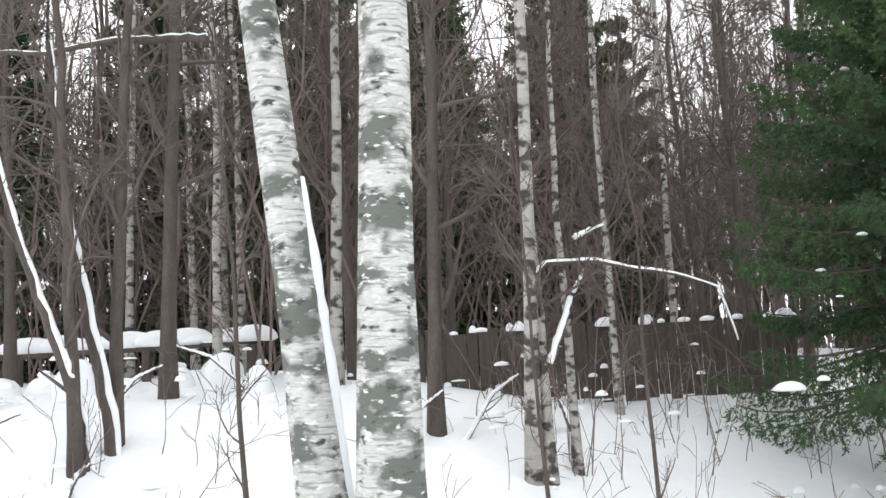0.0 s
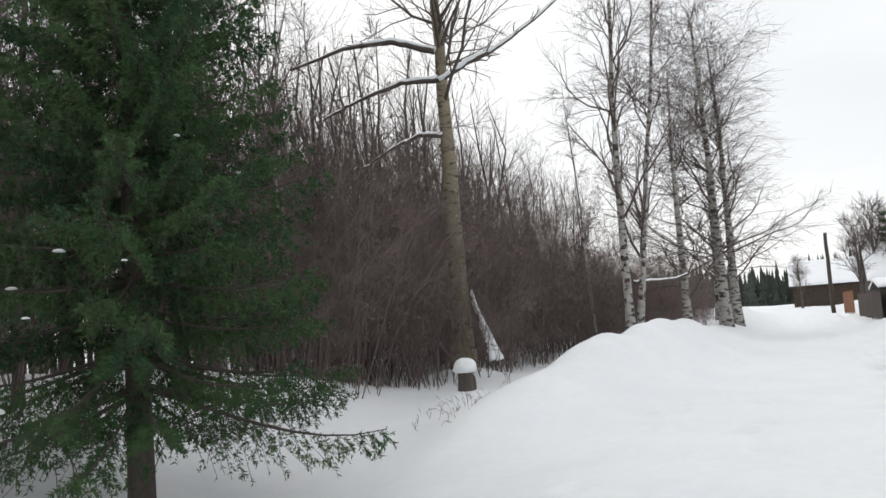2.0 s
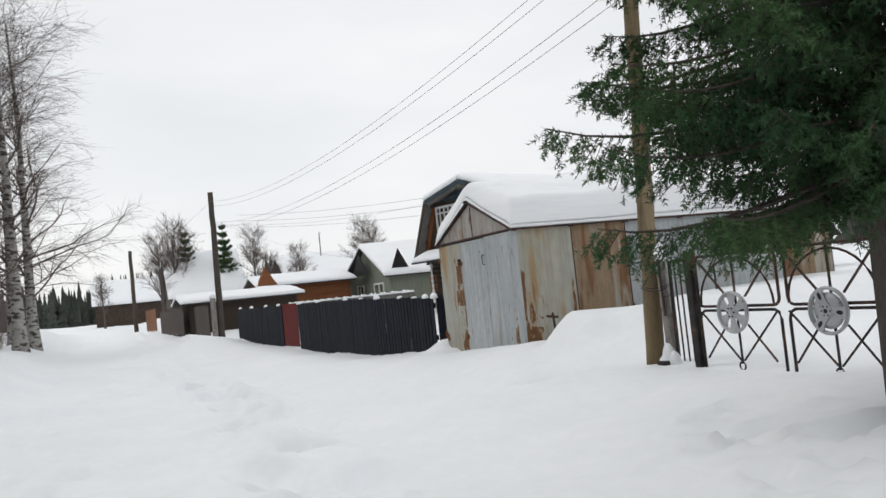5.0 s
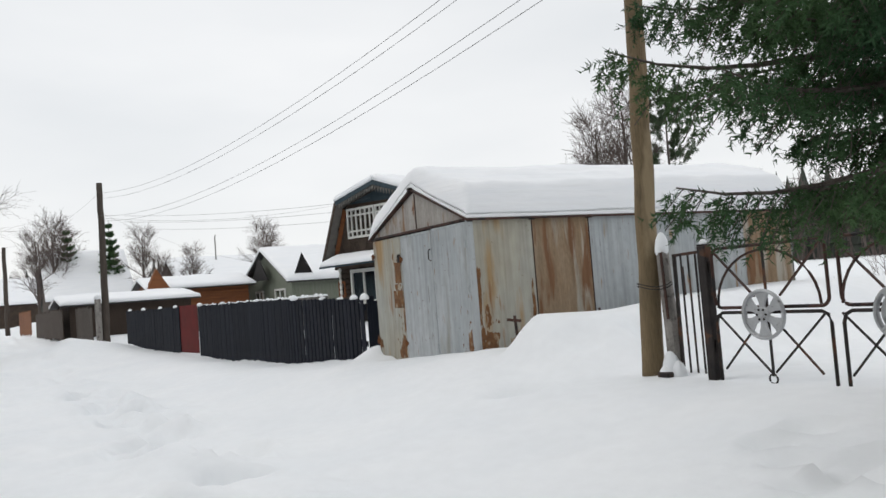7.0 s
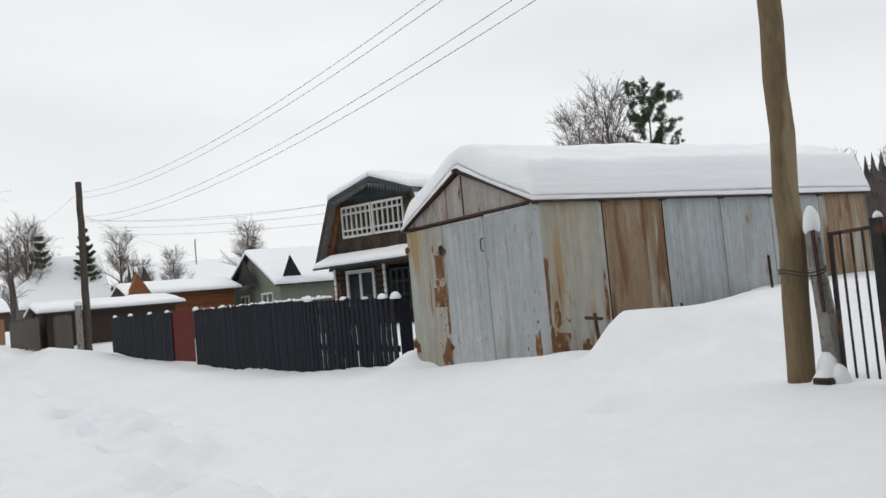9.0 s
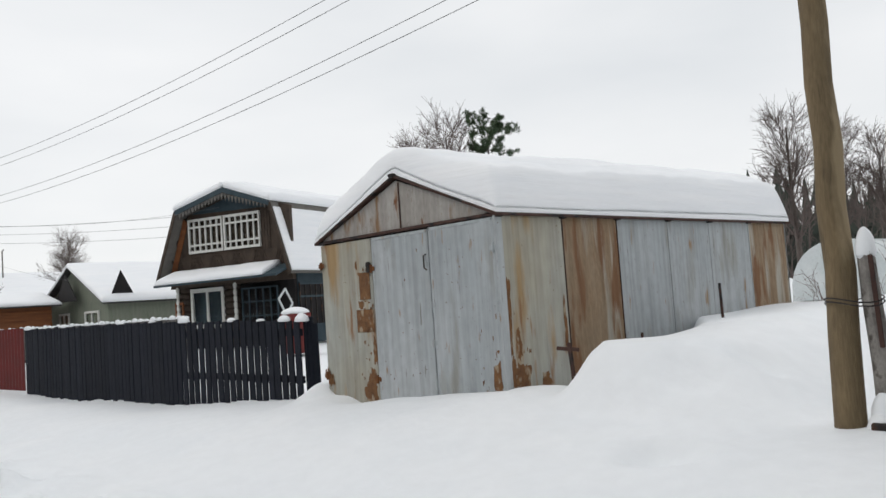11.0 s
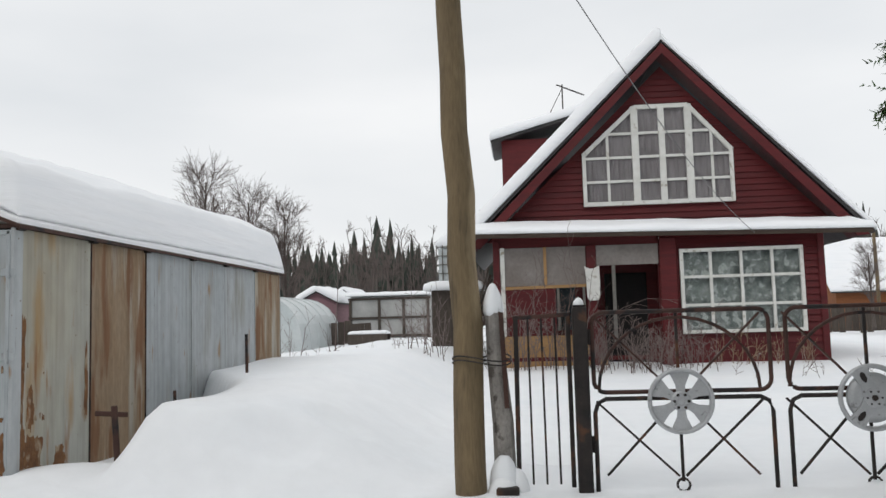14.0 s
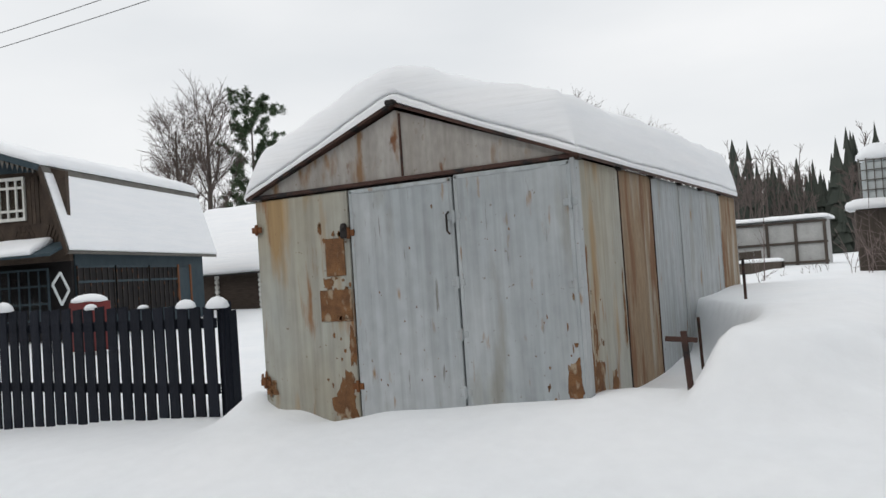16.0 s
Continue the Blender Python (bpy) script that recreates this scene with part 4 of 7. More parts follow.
def picket(parent, x, y, z, turn, top, rng):
    ob = new("picket", picket_mesh)
    ob.parent = parent
    o = origin_of(parent)
    ob.location = (x - o[0], y - o[1] + rng.uniform(-0.004, 0.004), z - o[2] + rng.uniform(-0.012, 0.012))
    ob.rotation_euler = (0, rng.uniform(-0.010, 0.010), turn)
    ob.scale = (1, 1, top - z + rng.uniform(-0.012, 0.012))
    return ob


def fence_top(x):
    return 1.28 + 0.028 * min(x - 19.4, 4) + 0.004 * max(0, x - 23.4)


def picket_fence(x0, x1, gap, label, seed):
    rng = random.Random(seed)
    f = thing("picket_fence", (x0, fence_line(x0), 0.3), label, "fence", "lane fences")
    slope = math.atan(0.088)
    x, k = x0, 0
    while x < x1:
        zb = gz(x, fence_line(x) + 0.1) + 0.012
        picket(f, x, fence_line(x), zb, slope, fence_top(x), rng)
        g = gap * (1 if x < 22.5 else 0.25)
        x += 0.107 + g + rng.uniform(-0.004, 0.006)
    for zz in (0.55, 1.13):
        part("rail", Geo().bar((x0 - 0.04, fence_line(x0) - 0.03, zz + 0.005), (x1, fence_line(x1) - 0.03, zz + 0.10), 0.09, 0.04, (0, 0, 1), 0.004), "black_wood", f)
    return f


near_fence = picket_fence(19.70, 27.95, 0.037, "black-painted wooden picket fence along the lane, standing in snow", 1)
rng0 = random.Random(8)
for k in range(2):
    ob = picket(near_fence, 19.62 - 0.01 * k, -4.34 - 0.085 * k, 0.28, radians(96), 1.25, rng0)
part("corner_post", Geo().box((19.59, -4.42, 0.1), (19.69, -4.32, 1.32), 0.01), "black_wood", near_fence)
picket_fence(29.55, 35.0, 0.01, "black-painted board fence further along the lane", 2)
red_gate = thing("red_sheet_gate", (28.75, fence_line(28.75), 0.3), "dull red corrugated sheet gate set in the black fence", "gate")
rp = []
for k in range(40):
    xx = 28.02 + k * 1.5 / 39
    rp.append((xx, fence_line(xx) + 0.012 * math.cos(k * 1.57), 0))
v = np.array([(p[0], p[1], z) for z in (0.25, 1.44) for p in rp] + [(p[0], p[1] - 0.01, z) for z in (0.25, 1.44) for p in rp])
n = len(rp)
qs = [[i, i + 1, n + i + 1, n + i] for i in range(n - 1)] + [[2 * n + i, 3 * n + i, 3 * n + i + 1, 2 * n + i + 1] for i in range(n - 1)] + [[n + i, n + i + 1, 3 * n + i + 1, 3 * n + i] for i in range(n - 1)]
part("sheet", Geo().arrays(v, qs), "red_metal", red_gate)
part("frame", Geo().bar((28.0, fence_line(28) - 0.03, 0.8), (29.52, fence_line(29.5) - 0.03, 0.85), 0.06, 0.03), "iron_red", red_gate)

for xk, w, h in ((19.60, 0.13, 0.09), (19.95, 0.12, 0.07), (21.1, 0.07, 0.05), (22.3, 0.16, 0.09), (24.2, 0.05, 0.04), (26.2, 0.06, 0.05), (27.8, 0.12, 0.07), (29.8, 0.10, 0.06), (31.2, 0.12, 0.06), (33.0, 0.14, 0.07), (34.6, 0.1, 0.06), (20.45, 0.04, 0.03), (23.2, 0.04, 0.03)):
    top = fence_top(xk) - 0.005
    s = snow_clump(Geo(), (xk, fence_line(xk) + 0.01, top), w, 0.06, h, int(xk * 10), 10, 4)
    solid("snow_heap", s, "snow", (xk, fence_line(xk), top), "small heap of snow on the fence top", "snow", "fence snow caps", smooth=True)


# ---- window helper ----
def window(parent, x0, x1, z0, z1, y, cols, rows, bar=0.045, depth=0.06, backing="curtain", frame="white_paint", out=1):
    """A glazed window in a wall that faces the lane: frame, glazing bars, panes, curtain behind."""
    w = part("window", Geo().bar((x0, y, z0 + bar / 2), (x1, y, z0 + bar / 2), bar, depth).bar((x0, y, z1 - bar / 2), (x1, y, z1 - bar / 2), bar, depth).bar((x0 + bar / 2, y, z0 + bar), (x0 + bar / 2, y, z1 - bar), bar, depth, (1, 0, 0)).bar((x1 - bar / 2, y, z0 + bar), (x1 - bar / 2, y, z1 - bar), bar, depth, (1, 0, 0)), frame, parent)
    for k in range(1, cols):
        xk = x0 + (x1 - x0) * k / cols
        part("glazing_bar", Geo().bar((xk, y, z0 + bar), (xk, y, z1 - bar), bar * 0.8, depth * 0.8, (1, 0, 0)), frame, w)
    for k in range(1, rows):
        zk = z0 + (z1 - z0) * k / rows
        part("glazing_bar", Geo().bar((x0 + bar, y - 0.003, zk), (x1 - bar, y - 0.003, zk), bar * 0.8, depth * 0.7), frame, w)
    part("pane", Geo().box((x0 + bar / 2, y - 0.012, z0 + bar / 2), (x1 - bar / 2, y - 0.006, z1 - bar / 2)), "glass", w).visible_shadow = False
    # where no curtain hangs, a near-black sheet paints the unlit room's shade
    part("curtain" if backing != "shade_black" else "dark_room", Geo().box((x0 + 0.01, y - 0.11, z0 + 0.01), (x1 - 0.01, y - 0.10, z1 - 0.01)), backing, w)
    return w


# ---- red house ----
def build_red_house():
    h = thing("red_house", (10.0, -20.5, 0.4), "dark red timber house with steep snowy roof and glazed veranda", "house")
    yg, yl = -17.3, -16.3
    ax, az = 9.68, 7.42
    lx, rx, ez = 14.05, 5.58, 3.17
    # gable wall in boards
    part("gable_wall", Geo().prism([(rx + 0.45, yg - 0.06, ez), (lx - 0.45, yg - 0.06, ez), (ax, yg - 0.06, az - 0.45)], (0, -0.12, 0)), "red_wood", h)
    z = ez
    while z < az - 0.6:
        f = (z - ez) / (az - 0.5 - ez)
        a, b = rx + 0.4 + (ax - rx - 0.4) * f, lx - 0.4 + (ax - lx + 0.4) * f
        f2 = (z + 0.13 - ez) / (az - 0.5 - ez)
        a2, b2 = rx + 0.4 + (ax - rx - 0.4) * f2, lx - 0.4 + (ax - lx + 0.4) * f2
        part("board", Geo().prism([(a, yg - 0.03, z), (b, yg - 0.03, z), (b2, yg - 0.055, z + 0.128), (a2, yg - 0.055, z + 0.128)], (0, -0.02, 0)), "red_wood", h)
        z += 0.135
    # side walls and back
    part("side_wall", Geo().box((12.95, -25, 0.2), (13.1, yg - 0.05, 3.3), 0.01), "dark_wood", h)
    part("side_wall", Geo().box((6.75, -25, 0.2), (6.9, yg - 0.05, 3.3), 0.01), "red_wood", h)
    part("back_wall", Geo().box((6.9, -25, 0.2), (12.95, -24.85, 3.3), 0.01), "red_wood", h)
    # roof slopes with barge boards
    for ex, sg in ((lx, 1), (rx, -1)):
        part("roof_slope", Geo().prism([(ex + 0.05 * sg, yg + 0.32, ez - 0.12), (ax, yg + 0.32, az), (ax, yg + 0.32, az + 0.07), (ex + 0.1 * sg, yg + 0.32, ez - 0.08)], (0, -8.6, 0)), "roof_iron", h)
        part("barge_board", Geo().prism([(ex - 0.02 * sg, yg + 0.33, ez - 0.14), (ax, yg + 0.33, az - 0.04), (ax, yg + 0.33, az - 0.26), (ex - 0.28 * sg, yg + 0.33, ez - 0.16)], (0, -0.03, 0)), "red_wood", h)
        part("soffit", Geo().prism([(ex - 0.10 * sg, yg + 0.295, ez - 0.13), (ax, yg + 0.295, az - 0.10), (ax, yg + 0.295, az - 0.14), (ex - 0.16 * sg, yg + 0.295, ez - 0.14)], (0, -0.80, 0)), "red_wood", h)
    for ex, sg, th in ((lx, 1, 0.40), (rx, -1, 0.20)):
        s = snow_slab(Geo(), (ex + 0.1 * sg, yg + 0.36, ez - 0.05), (ax - ex - 0.1 * sg, 0, az - ez + 0.10), (0, -8.6, 0), th, 30, 24, 0.22, 0.08, 5)
        solid("roof_snow", s, "roof_snow", (ax, -21, 5), "snow blanket on a steep roof slope", "snow", smooth=True)
    # dormer on the left slope
    d = part("dormer", Geo().box((11.6, -22.4, 4.6), (13.3, -20.4, 6.15), 0.01), "red_wood", h)
    part("dormer_roof", Geo().prism([(13.55, -20.2, 6.05), (10.9, -20.2, 6.75), (10.9, -20.2, 6.83), (13.58, -20.2, 6.12)], (0, -2.5, 0)), "roof_iron", d)
    s = snow_slab(Geo(), (13.6, -20.15, 6.12), (-2.8, 0, 0.74), (0, -2.6, 0), 0.26, 20, 12, 0.2, 0.07, 6)
    solid("roof_snow", s, "roof_snow", (12.3, -21.4, 6.4), "snow on the dormer roof", "snow", smooth=True)
    # gable window: outline with slanted shoulders
    x0, x1, z0, zm, z1 = 8.22, 11.47, 3.93, 5.02, 6.06
    xa, xb = 9.14, 10.30
    w = part("gable_window", Geo().bar((x0, yg, z0), (x1, yg, z0), 0.09, 0.09).bar((xa, yg, z1), (xb, yg, z1), 0.09, 0.09).bar((x0 + 0.04, yg + 0.003, z0), (x0 + 0.04, yg + 0.003, zm), 0.08, 0.09, (1, 0, 0)).bar((x1 - 0.04, yg + 0.003, z0), (x1 - 0.04, yg + 0.003, zm), 0.08, 0.09, (1, 0, 0)).bar((x0 + 0.02, yg - 0.003, zm), (xa, yg - 0.003, z1), 0.09, 0.09).bar((x1 - 0.02, yg - 0.003, zm), (xb, yg - 0.003, z1), 0.09, 0.09), "white_paint", h, "large white attic window with slanted shoulders")
    for xk in (xa, xb):
        part("mullion", Geo().bar((xk, yg + 0.010, z0 - 0.02), (xk, yg + 0.010, z1 + 0.02), 0.15, 0.08, (1, 0, 0)), "white_paint", w)
    part("mullion", Geo().bar(((xa + xb) / 2, yg + 0.016, z0), ((xa + xb) / 2, yg + 0.016, z1), 0.13, 0.07, (1, 0, 0)), "white_paint", w)
    for xk in ((x0 + xa) / 2 - 0.02, (x1 + xb) / 2 + 0.02):
        part("glazing_bar", Geo().bar((xk, yg, z0), (xk, yg, 5.47), 0.055, 0.05, (1, 0, 0)), "white_paint", w)
    for zk in (4.42, 4.95, 5.48):
        inset = 0.0 if zk < zm else (zk - zm) * 0.93
        part("glazing_bar", Geo().bar((x0 + 0.05 + inset, yg - 0.002, zk), (x1 - 0.05 - inset, yg - 0.002, zk), 0.055, 0.05), "white_paint", w)
    outline = [(x0, zm), (x0, z0), (x1, z0), (x1, zm), (xb, z1), (xa, z1)]
    part("pane", Geo().prism([(a, yg - 0.004, b) for a, b in outline], (0, -0.004, 0)), "glass", w).visible_shadow = False
    folds = Geo()
    nf = 110
    fx = np.linspace(x0, x1, nf)
    fy = yg - 0.020 + 0.006 * np.sin(fx * 38) + 0.003 * np.sin(fx * 91)
    tops = np.clip(np.minimum(zm + (fx - x0) / (xa - x0) * (z1 - zm), zm + (x1 - fx) / (x1 - xb) * (z1 - zm)), z0, z1)
    v = np.vstack([np.stack([fx, fy, np.full(nf, z0)], 1), np.stack([fx, fy, tops], 1)])
    folds.arrays(v, [[i, i + 1, nf + i + 1, nf + i] for i in range(nf - 1)])
    part("curtain", folds, "curtain", w, "grey gathered net curtain")
    # veranda: lower storey in front
    bx0, bx1, zl, zt = 6.81, 13.48, 0.25, 3.05
    base = part("veranda_wall", Geo().box((9.62, yl - 0.22, zl), (10.08, yl - 0.06, zt), 0.01).box((bx0, yl - 0.22, zl), (7.2, yl - 0.06, zt), 0.01).box((7.2, yl - 0.22, zl), (9.62, yl - 0.06, 1.06), 0.01).box((7.2, yl - 0.22, 2.82), (9.62, yl - 0.06, zt), 0.01).box((10.08, yl - 0.22, 2.93), (bx1, yl - 0.06, zt + 0.12), 0.01), "red_wood", h)
    z = zl + 0.05
    while z < zt:
        spans = [(bx0, 9.68)] if z < 0.95 else ([(bx0, 7.2), (9.68, 10.05)] if z < 2.75 else [(bx0, 10.05)])
        for a, b in spans:
            part("board", Geo().prism([(a, yl - 0.015, z), (b, yl - 0.015, z), (b, yl - 0.045, z + 0.13), (a, yl - 0.045, z + 0.13)], (0, -0.02, 0)), "red_wood", h)
        z += 0.137
    part("side_wall", Geo().box((bx0, yg - 0.2, zl), (bx0 + 0.12, yl - 0.22, zt), 0.01), "red_wood", h)
    part("corner_board", Geo().box((bx0 - 0.02, yl - 0.03, zl), (bx0 + 0.11, yl + 0.005, zt), 0.008), "red_wood", h)
    part("post", Geo().box((9.72, yl - 0.05, zl), (10.06, yl + 0.02, zt), 0.012), "red_wood", h)
    part("post", Geo().box((11.35, yl - 0.06, zl), (11.55, yl + 0.0, 2.95), 0.012), "red_wood", h)
    part("post", Geo().box((13.34, yl - 0.06, zl), (13.48, yl + 0.0, 3.1), 0.012), "red_wood", h)
    part("trim", Geo().box((13.24, yl - 0.03, 1.1), (13.33, yl + 0.01, 2.95), 0.006), "white_paint", h)
    # inside of the open veranda
    part("veranda_floor", Geo().box((10.08, yg - 0.1, 0.25), (bx1, yl - 0.06, 0.34), 0.005), "dark_wood", h)
    part("inner_wall", Geo().box((9.9, yg - 0.08, 0.3), (bx1, yg - 0.02, 3.2), 0.005), "red_wood", h)
    # inner door in near-black: the veranda's deep shade is in its colour
    part("inner_door", Geo().box((10.2, yg - 0.02, 0.34), (11.1, yg + 0.0, 2.4), 0.006), "shade_black", h)
    part("inner_window", Geo().box((11.75, yg - 0.02, 1.2), (12.6, yg, 2.2), 0.004), "blue_paint", h)
    part("end_wall", Geo().box((13.38, yg, 0.25), (13.47, yl - 0.06, 3.1), 0.006), "dark_wood", h)
    # upper glazing strips of milky plastic, wooden frame
    for xa_, xb_, zb_ in ((12.42, 13.24, 2.14), (11.56, 12.38, 2.14), (10.08, 11.34, 2.52)):
        part("plastic_pane", Geo().box((xa_, yl - 0.04, zb_), (xb_, yl - 0.03, 2.94), 0.002), "film_dull", h, "milky plastic sheet glazing")
    part("sash", Geo().bar((11.56, yl - 0.02, 2.12), (13.25, yl - 0.02, 2.10), 0.06, 0.05).bar((12.40, yl - 0.02, 2.12), (12.40, yl - 0.02, 2.94), 0.06, 0.05, (1, 0, 0)), "plywood", h)
    for xk, za_, zb, wk in ((11.0, 0.9, 2.52, 0.07), (12.15, 1.2, 2.1, 0.05), (11.62, 1.2, 2.1, 0.05)):
        part("door_frame", Geo().bar((xk, yl - 0.03, za_), (xk, yl - 0.03, zb), wk, 0.05, (1, 0, 0)), "slate", h)
    part("pane", Geo().box((11.04, yl - 0.04, 0.95), (11.34, yl - 0.035, 2.5)), "glass", h).visible_shadow = False
    part("pane", Geo().box((11.65, yl - 0.04, 1.2), (12.12, yl - 0.035, 2.1)), "glass", h).visible_shadow = False
    part("low_boarding", Geo().box((11.56, yl - 0.05, 0.66), (13.3, yl - 0.02, 1.10), 0.004), "plywood", h, "raw plywood boarding")
    part("low_boarding", Geo().box((11.2, yl - 0.05, 0.38), (13.3, yl - 0.018, 0.60), 0.004), "plywood", h)
    part("low_beam", Geo().box((10.1, yl - 0.06, 0.58), (13.34, yl - 0.012, 0.66), 0.006), "red_wood", h)
    part("side_boarding", Geo().box((12.2, yl - 0.06, 1.12), (13.24, yl - 0.02, 2.08), 0.004), "red_wood", h)
    # big lower window
    window(h, 7.22, 9.66, 1.07, 2.80, yl + 0.01, 4, 3, 0.07, 0.08, "lace")
    # apron roof between the storeys
    part("apron_roof", Geo().prism([(5.95, yl + 0.32, 3.02), (13.85, yl + 0.32, 3.18), (13.85, yl + 0.32, 3.24), (5.95, yl + 0.32, 3.08)], (0, -1.3, 0.30)), "red_wood", h)
    part("fascia", Geo().bar((5.95, yl + 0.33, 3.03), (13.85, yl + 0.33, 3.19), 0.10, 0.03), "dark_wood", h)
    s = snow_slab(Geo(), (5.9, yl + 0.36, 3.07), (8.0, 0, 0.16), (0, -1.25, 0.28), 0.13, 40, 8, 0.12, 0.05, 8)
    solid("roof_snow", s, "roof_snow", (10, yl, 3.2), "long strip of snow on the apron roof", "snow", smooth=True)


build_red_house()

owl = solid("wall_hanging", Geo().prism([(11.30, -16.27, 1.86), (11.35, -16.27, 1.80), (11.52, -16.27, 1.80), (11.56, -16.27, 1.88), (11.57, -16.27, 2.30), (11.60, -16.27, 2.52), (11.50, -16.27, 2.46), (11.40, -16.27, 2.46), (11.30, -16.27, 2.52), (11.29, -16.27, 2.2)], (0, 0.03, 0)), "white_paint", (11.45, -16.27, 2.1), "pale knotted wall hanging on a veranda post", "wall hanging")
aerial = thing("roof_aerial", (11.6, -21.6, 6.8), "thin metal aerial on the roof", "aerial")
part("mast", Geo().tube([(11.6, -21.6, 6.7), (11.6, -21.6, 7.9)], 0.02, 6).tube([(11.6, -21.6, 7.8), (12.1, -21.4, 6.8)], 0.01, 5), "iron", aerial)
part("boom", Geo().tube([(11.75, -21.6, 7.9), (11.0, -21.7, 7.6)], 0.02, 6), "iron", aerial)


# ---- gambrel house ----
def build_gambrel_house():
    before = set(bpy.data.objects)
    h = thing("gambrel_house", (34.9, -13.3, 0.4), "old dark log house with snowy gambrel roof and glazed porch", "house")
    yf, yb = -11.3, -19.5
    le, re, lk, rk, ap = (37.9, 2.45), (29.4, 2.45), (36.4, 4.75), (30.4, 4.65), (33.2, 5.27)
    part("gable_wall", Geo().prism([(29.75, yf, 2.3), (37.6, yf, 2.3), (36.2, yf, 4.66), (ap[0], yf, 5.2), (29.75, yf, 4.58)], (0, -0.15, 0)), "brown_board", h)
    # diagonal and vertical boards on the gable
    rng = random.Random(5)
    for k in range(40):
        x = 30.4 + k * 0.170
        top = 3.25
        part("board", Geo().bar((x, yf + 0.012, 2.72), (x + (0.35 if (k // 4) % 2 else -0.35), yf + 0.012, top), 0.10, 0.02, (1, 0, 0)), "brown_board", h)
    for k in range(12):
        x = 31.0 + k * 0.17
        for a, b in ((x, 4.5),):
            if a < 31.5 or a > 36.1:
                part("board", Geo().bar((a, yf + 0.012, 3.3), (a, yf + 0.012, b), 0.15, 0.02, (1, 0, 0)), "brown_board", h)
    for k in range(9):
        x = 36.14 + k * 0.10
        part("board", Geo().bar((x, yf + 0.012, 3.3), (x, yf + 0.012, 4.5 if x < 36.3 else 3.9), 0.14, 0.02, (1, 0, 0)), "brown_board", h)
    part("orange_board", Geo().bar((37.35, yf + 0.03, 2.7), (36.3, yf + 0.03, 4.5), 0.30, 0.03, (1, 0, 0)), "orange_wood", h, "bare orange board under the roof edge")
    part("peak_board", Geo().prism([(31.0, yf + 0.01, 4.62), (35.9, yf + 0.01, 4.68), (ap[0], yf + 0.01, 5.12)], (0, 0.03, 0)), "blue_paint", h, "blue-grey painted peak board")
    for k in range(26):
        t = k / 25
        x = 30.7 + 5.4 * t
        zt = 4.72 + 0.44 * (1 - abs(2 * t - 1))
        part("carved_lace", Geo().prism([(x - 0.09, yf + 0.43, zt), (x + 0.09, yf + 0.43, zt), (x, yf + 0.43, zt - 0.2)], (0, 0.02, 0)), "slate", h)
    # roof
    for a, b, nm in ((re, rk, "lower_roof"), (rk, ap, "upper_roof"), (ap, lk, "upper_roof"), (lk, le, "lower_roof")):
        part(nm, Geo().prism([(a[0], yf + 0.45, a[1]), (b[0], yf + 0.45, b[1]), (b[0], yf + 0.45, b[1] + 0.07), (a[0], yf + 0.45, a[1] + 0.07)], (0, yb - yf - 1.0, 0)), "slate", h)
        part("barge_board", Geo().bar((a[0], yf + 0.47, a[1]), (b[0], yf + 0.47, b[1]), 0.16, 0.03), "blue_paint" if nm == "upper_roof" else "brown_board", h)
    for a, b, th in ((rk, ap, 0.26), (lk, ap, 0.26)):
        s = snow_slab(Geo(), (a[0] - 0.08 * np.sign(ap[0] - a[0]), yf + 0.49, a[1] + 0.07), (b[0] - a[0], 0, b[1] - a[1]), (0, yb - yf - 1.1, 0), th, 14, 22, 0.22, 0.06, 9)
        solid("roof_snow", s, "roof_snow", (ap[0], -13, 5.2), "snow on the upper roof slope", "snow", smooth=True)
    s = snow_slab(Geo(), (re[0] - 0.02, yf + 0.37, re[1] + 0.09), (rk[0] - re[0] - 0.1, 0, rk[1] - re[1] - 0.25), (0, yb - yf - 0.95, 0), 0.10, 18, 22, 0.12, 0.05, 10)
    solid("roof_snow", s, "roof_snow", (31, -13, 3.6), "snow on the steep lower roof slope", "snow", smooth=True)
    s = Geo()
    for k in range(74):
        yk = yf + 0.35 - k * 0.115
        s.lathe((re[0] - 0.04, yk, re[1] + 0.02), [(0.045, 0), (0.045, 0.04)], 7)
    part("slate_edge", s, "slate", h)
    # lower storey of logs
    zs = np.arange(0.45, 2.4, 0.2)
    for z in zs:
        for a, b in ((33.2, 34.05), (36.3, 37.2)):
            part("log", Geo().tube([(a, yf - 0.1, z), (b, yf - 0.1, z)], 0.105, 10), "dark_wood", h, smooth=True)
    # near-black sheet behind the porch front, its shade painted as colour
    part("inner_wall", Geo().box((29.9, yf - 0.35, 0.3), (37.3, yf - 0.22, 2.6), 0.01), "shade_black", h)
    part("side_wall", Geo().box((29.85, yb, 0.3), (30.0, yf - 0.35, 2.6), 0.01), "blue_paint", h)
    part("far_wall", Geo().box((37.2, yb, 0.3), (37.35, yf - 0.35, 2.6), 0.01), "dark_wood", h)
    for x in (33.3, 37.1):
        for z in zs:
            part("log_end", Geo().lathe((x, yf + 0.02, z), [(0.10, -0.04), (0.105, 0.02), (0.09, 0.03)], 10, 1), "white_paint", h, "log end painted white")
    window(h, 34.05, 36.2, 0.95, 2.25, yf + 0.0, 2, 1, 0.13, 0.1, "blue_paint")
    window(h, 36.75, 37.3, 1.25, 1.85, yf + 0.0, 1, 1, 0.07, 0.08, "shade_black", "orange_wood")
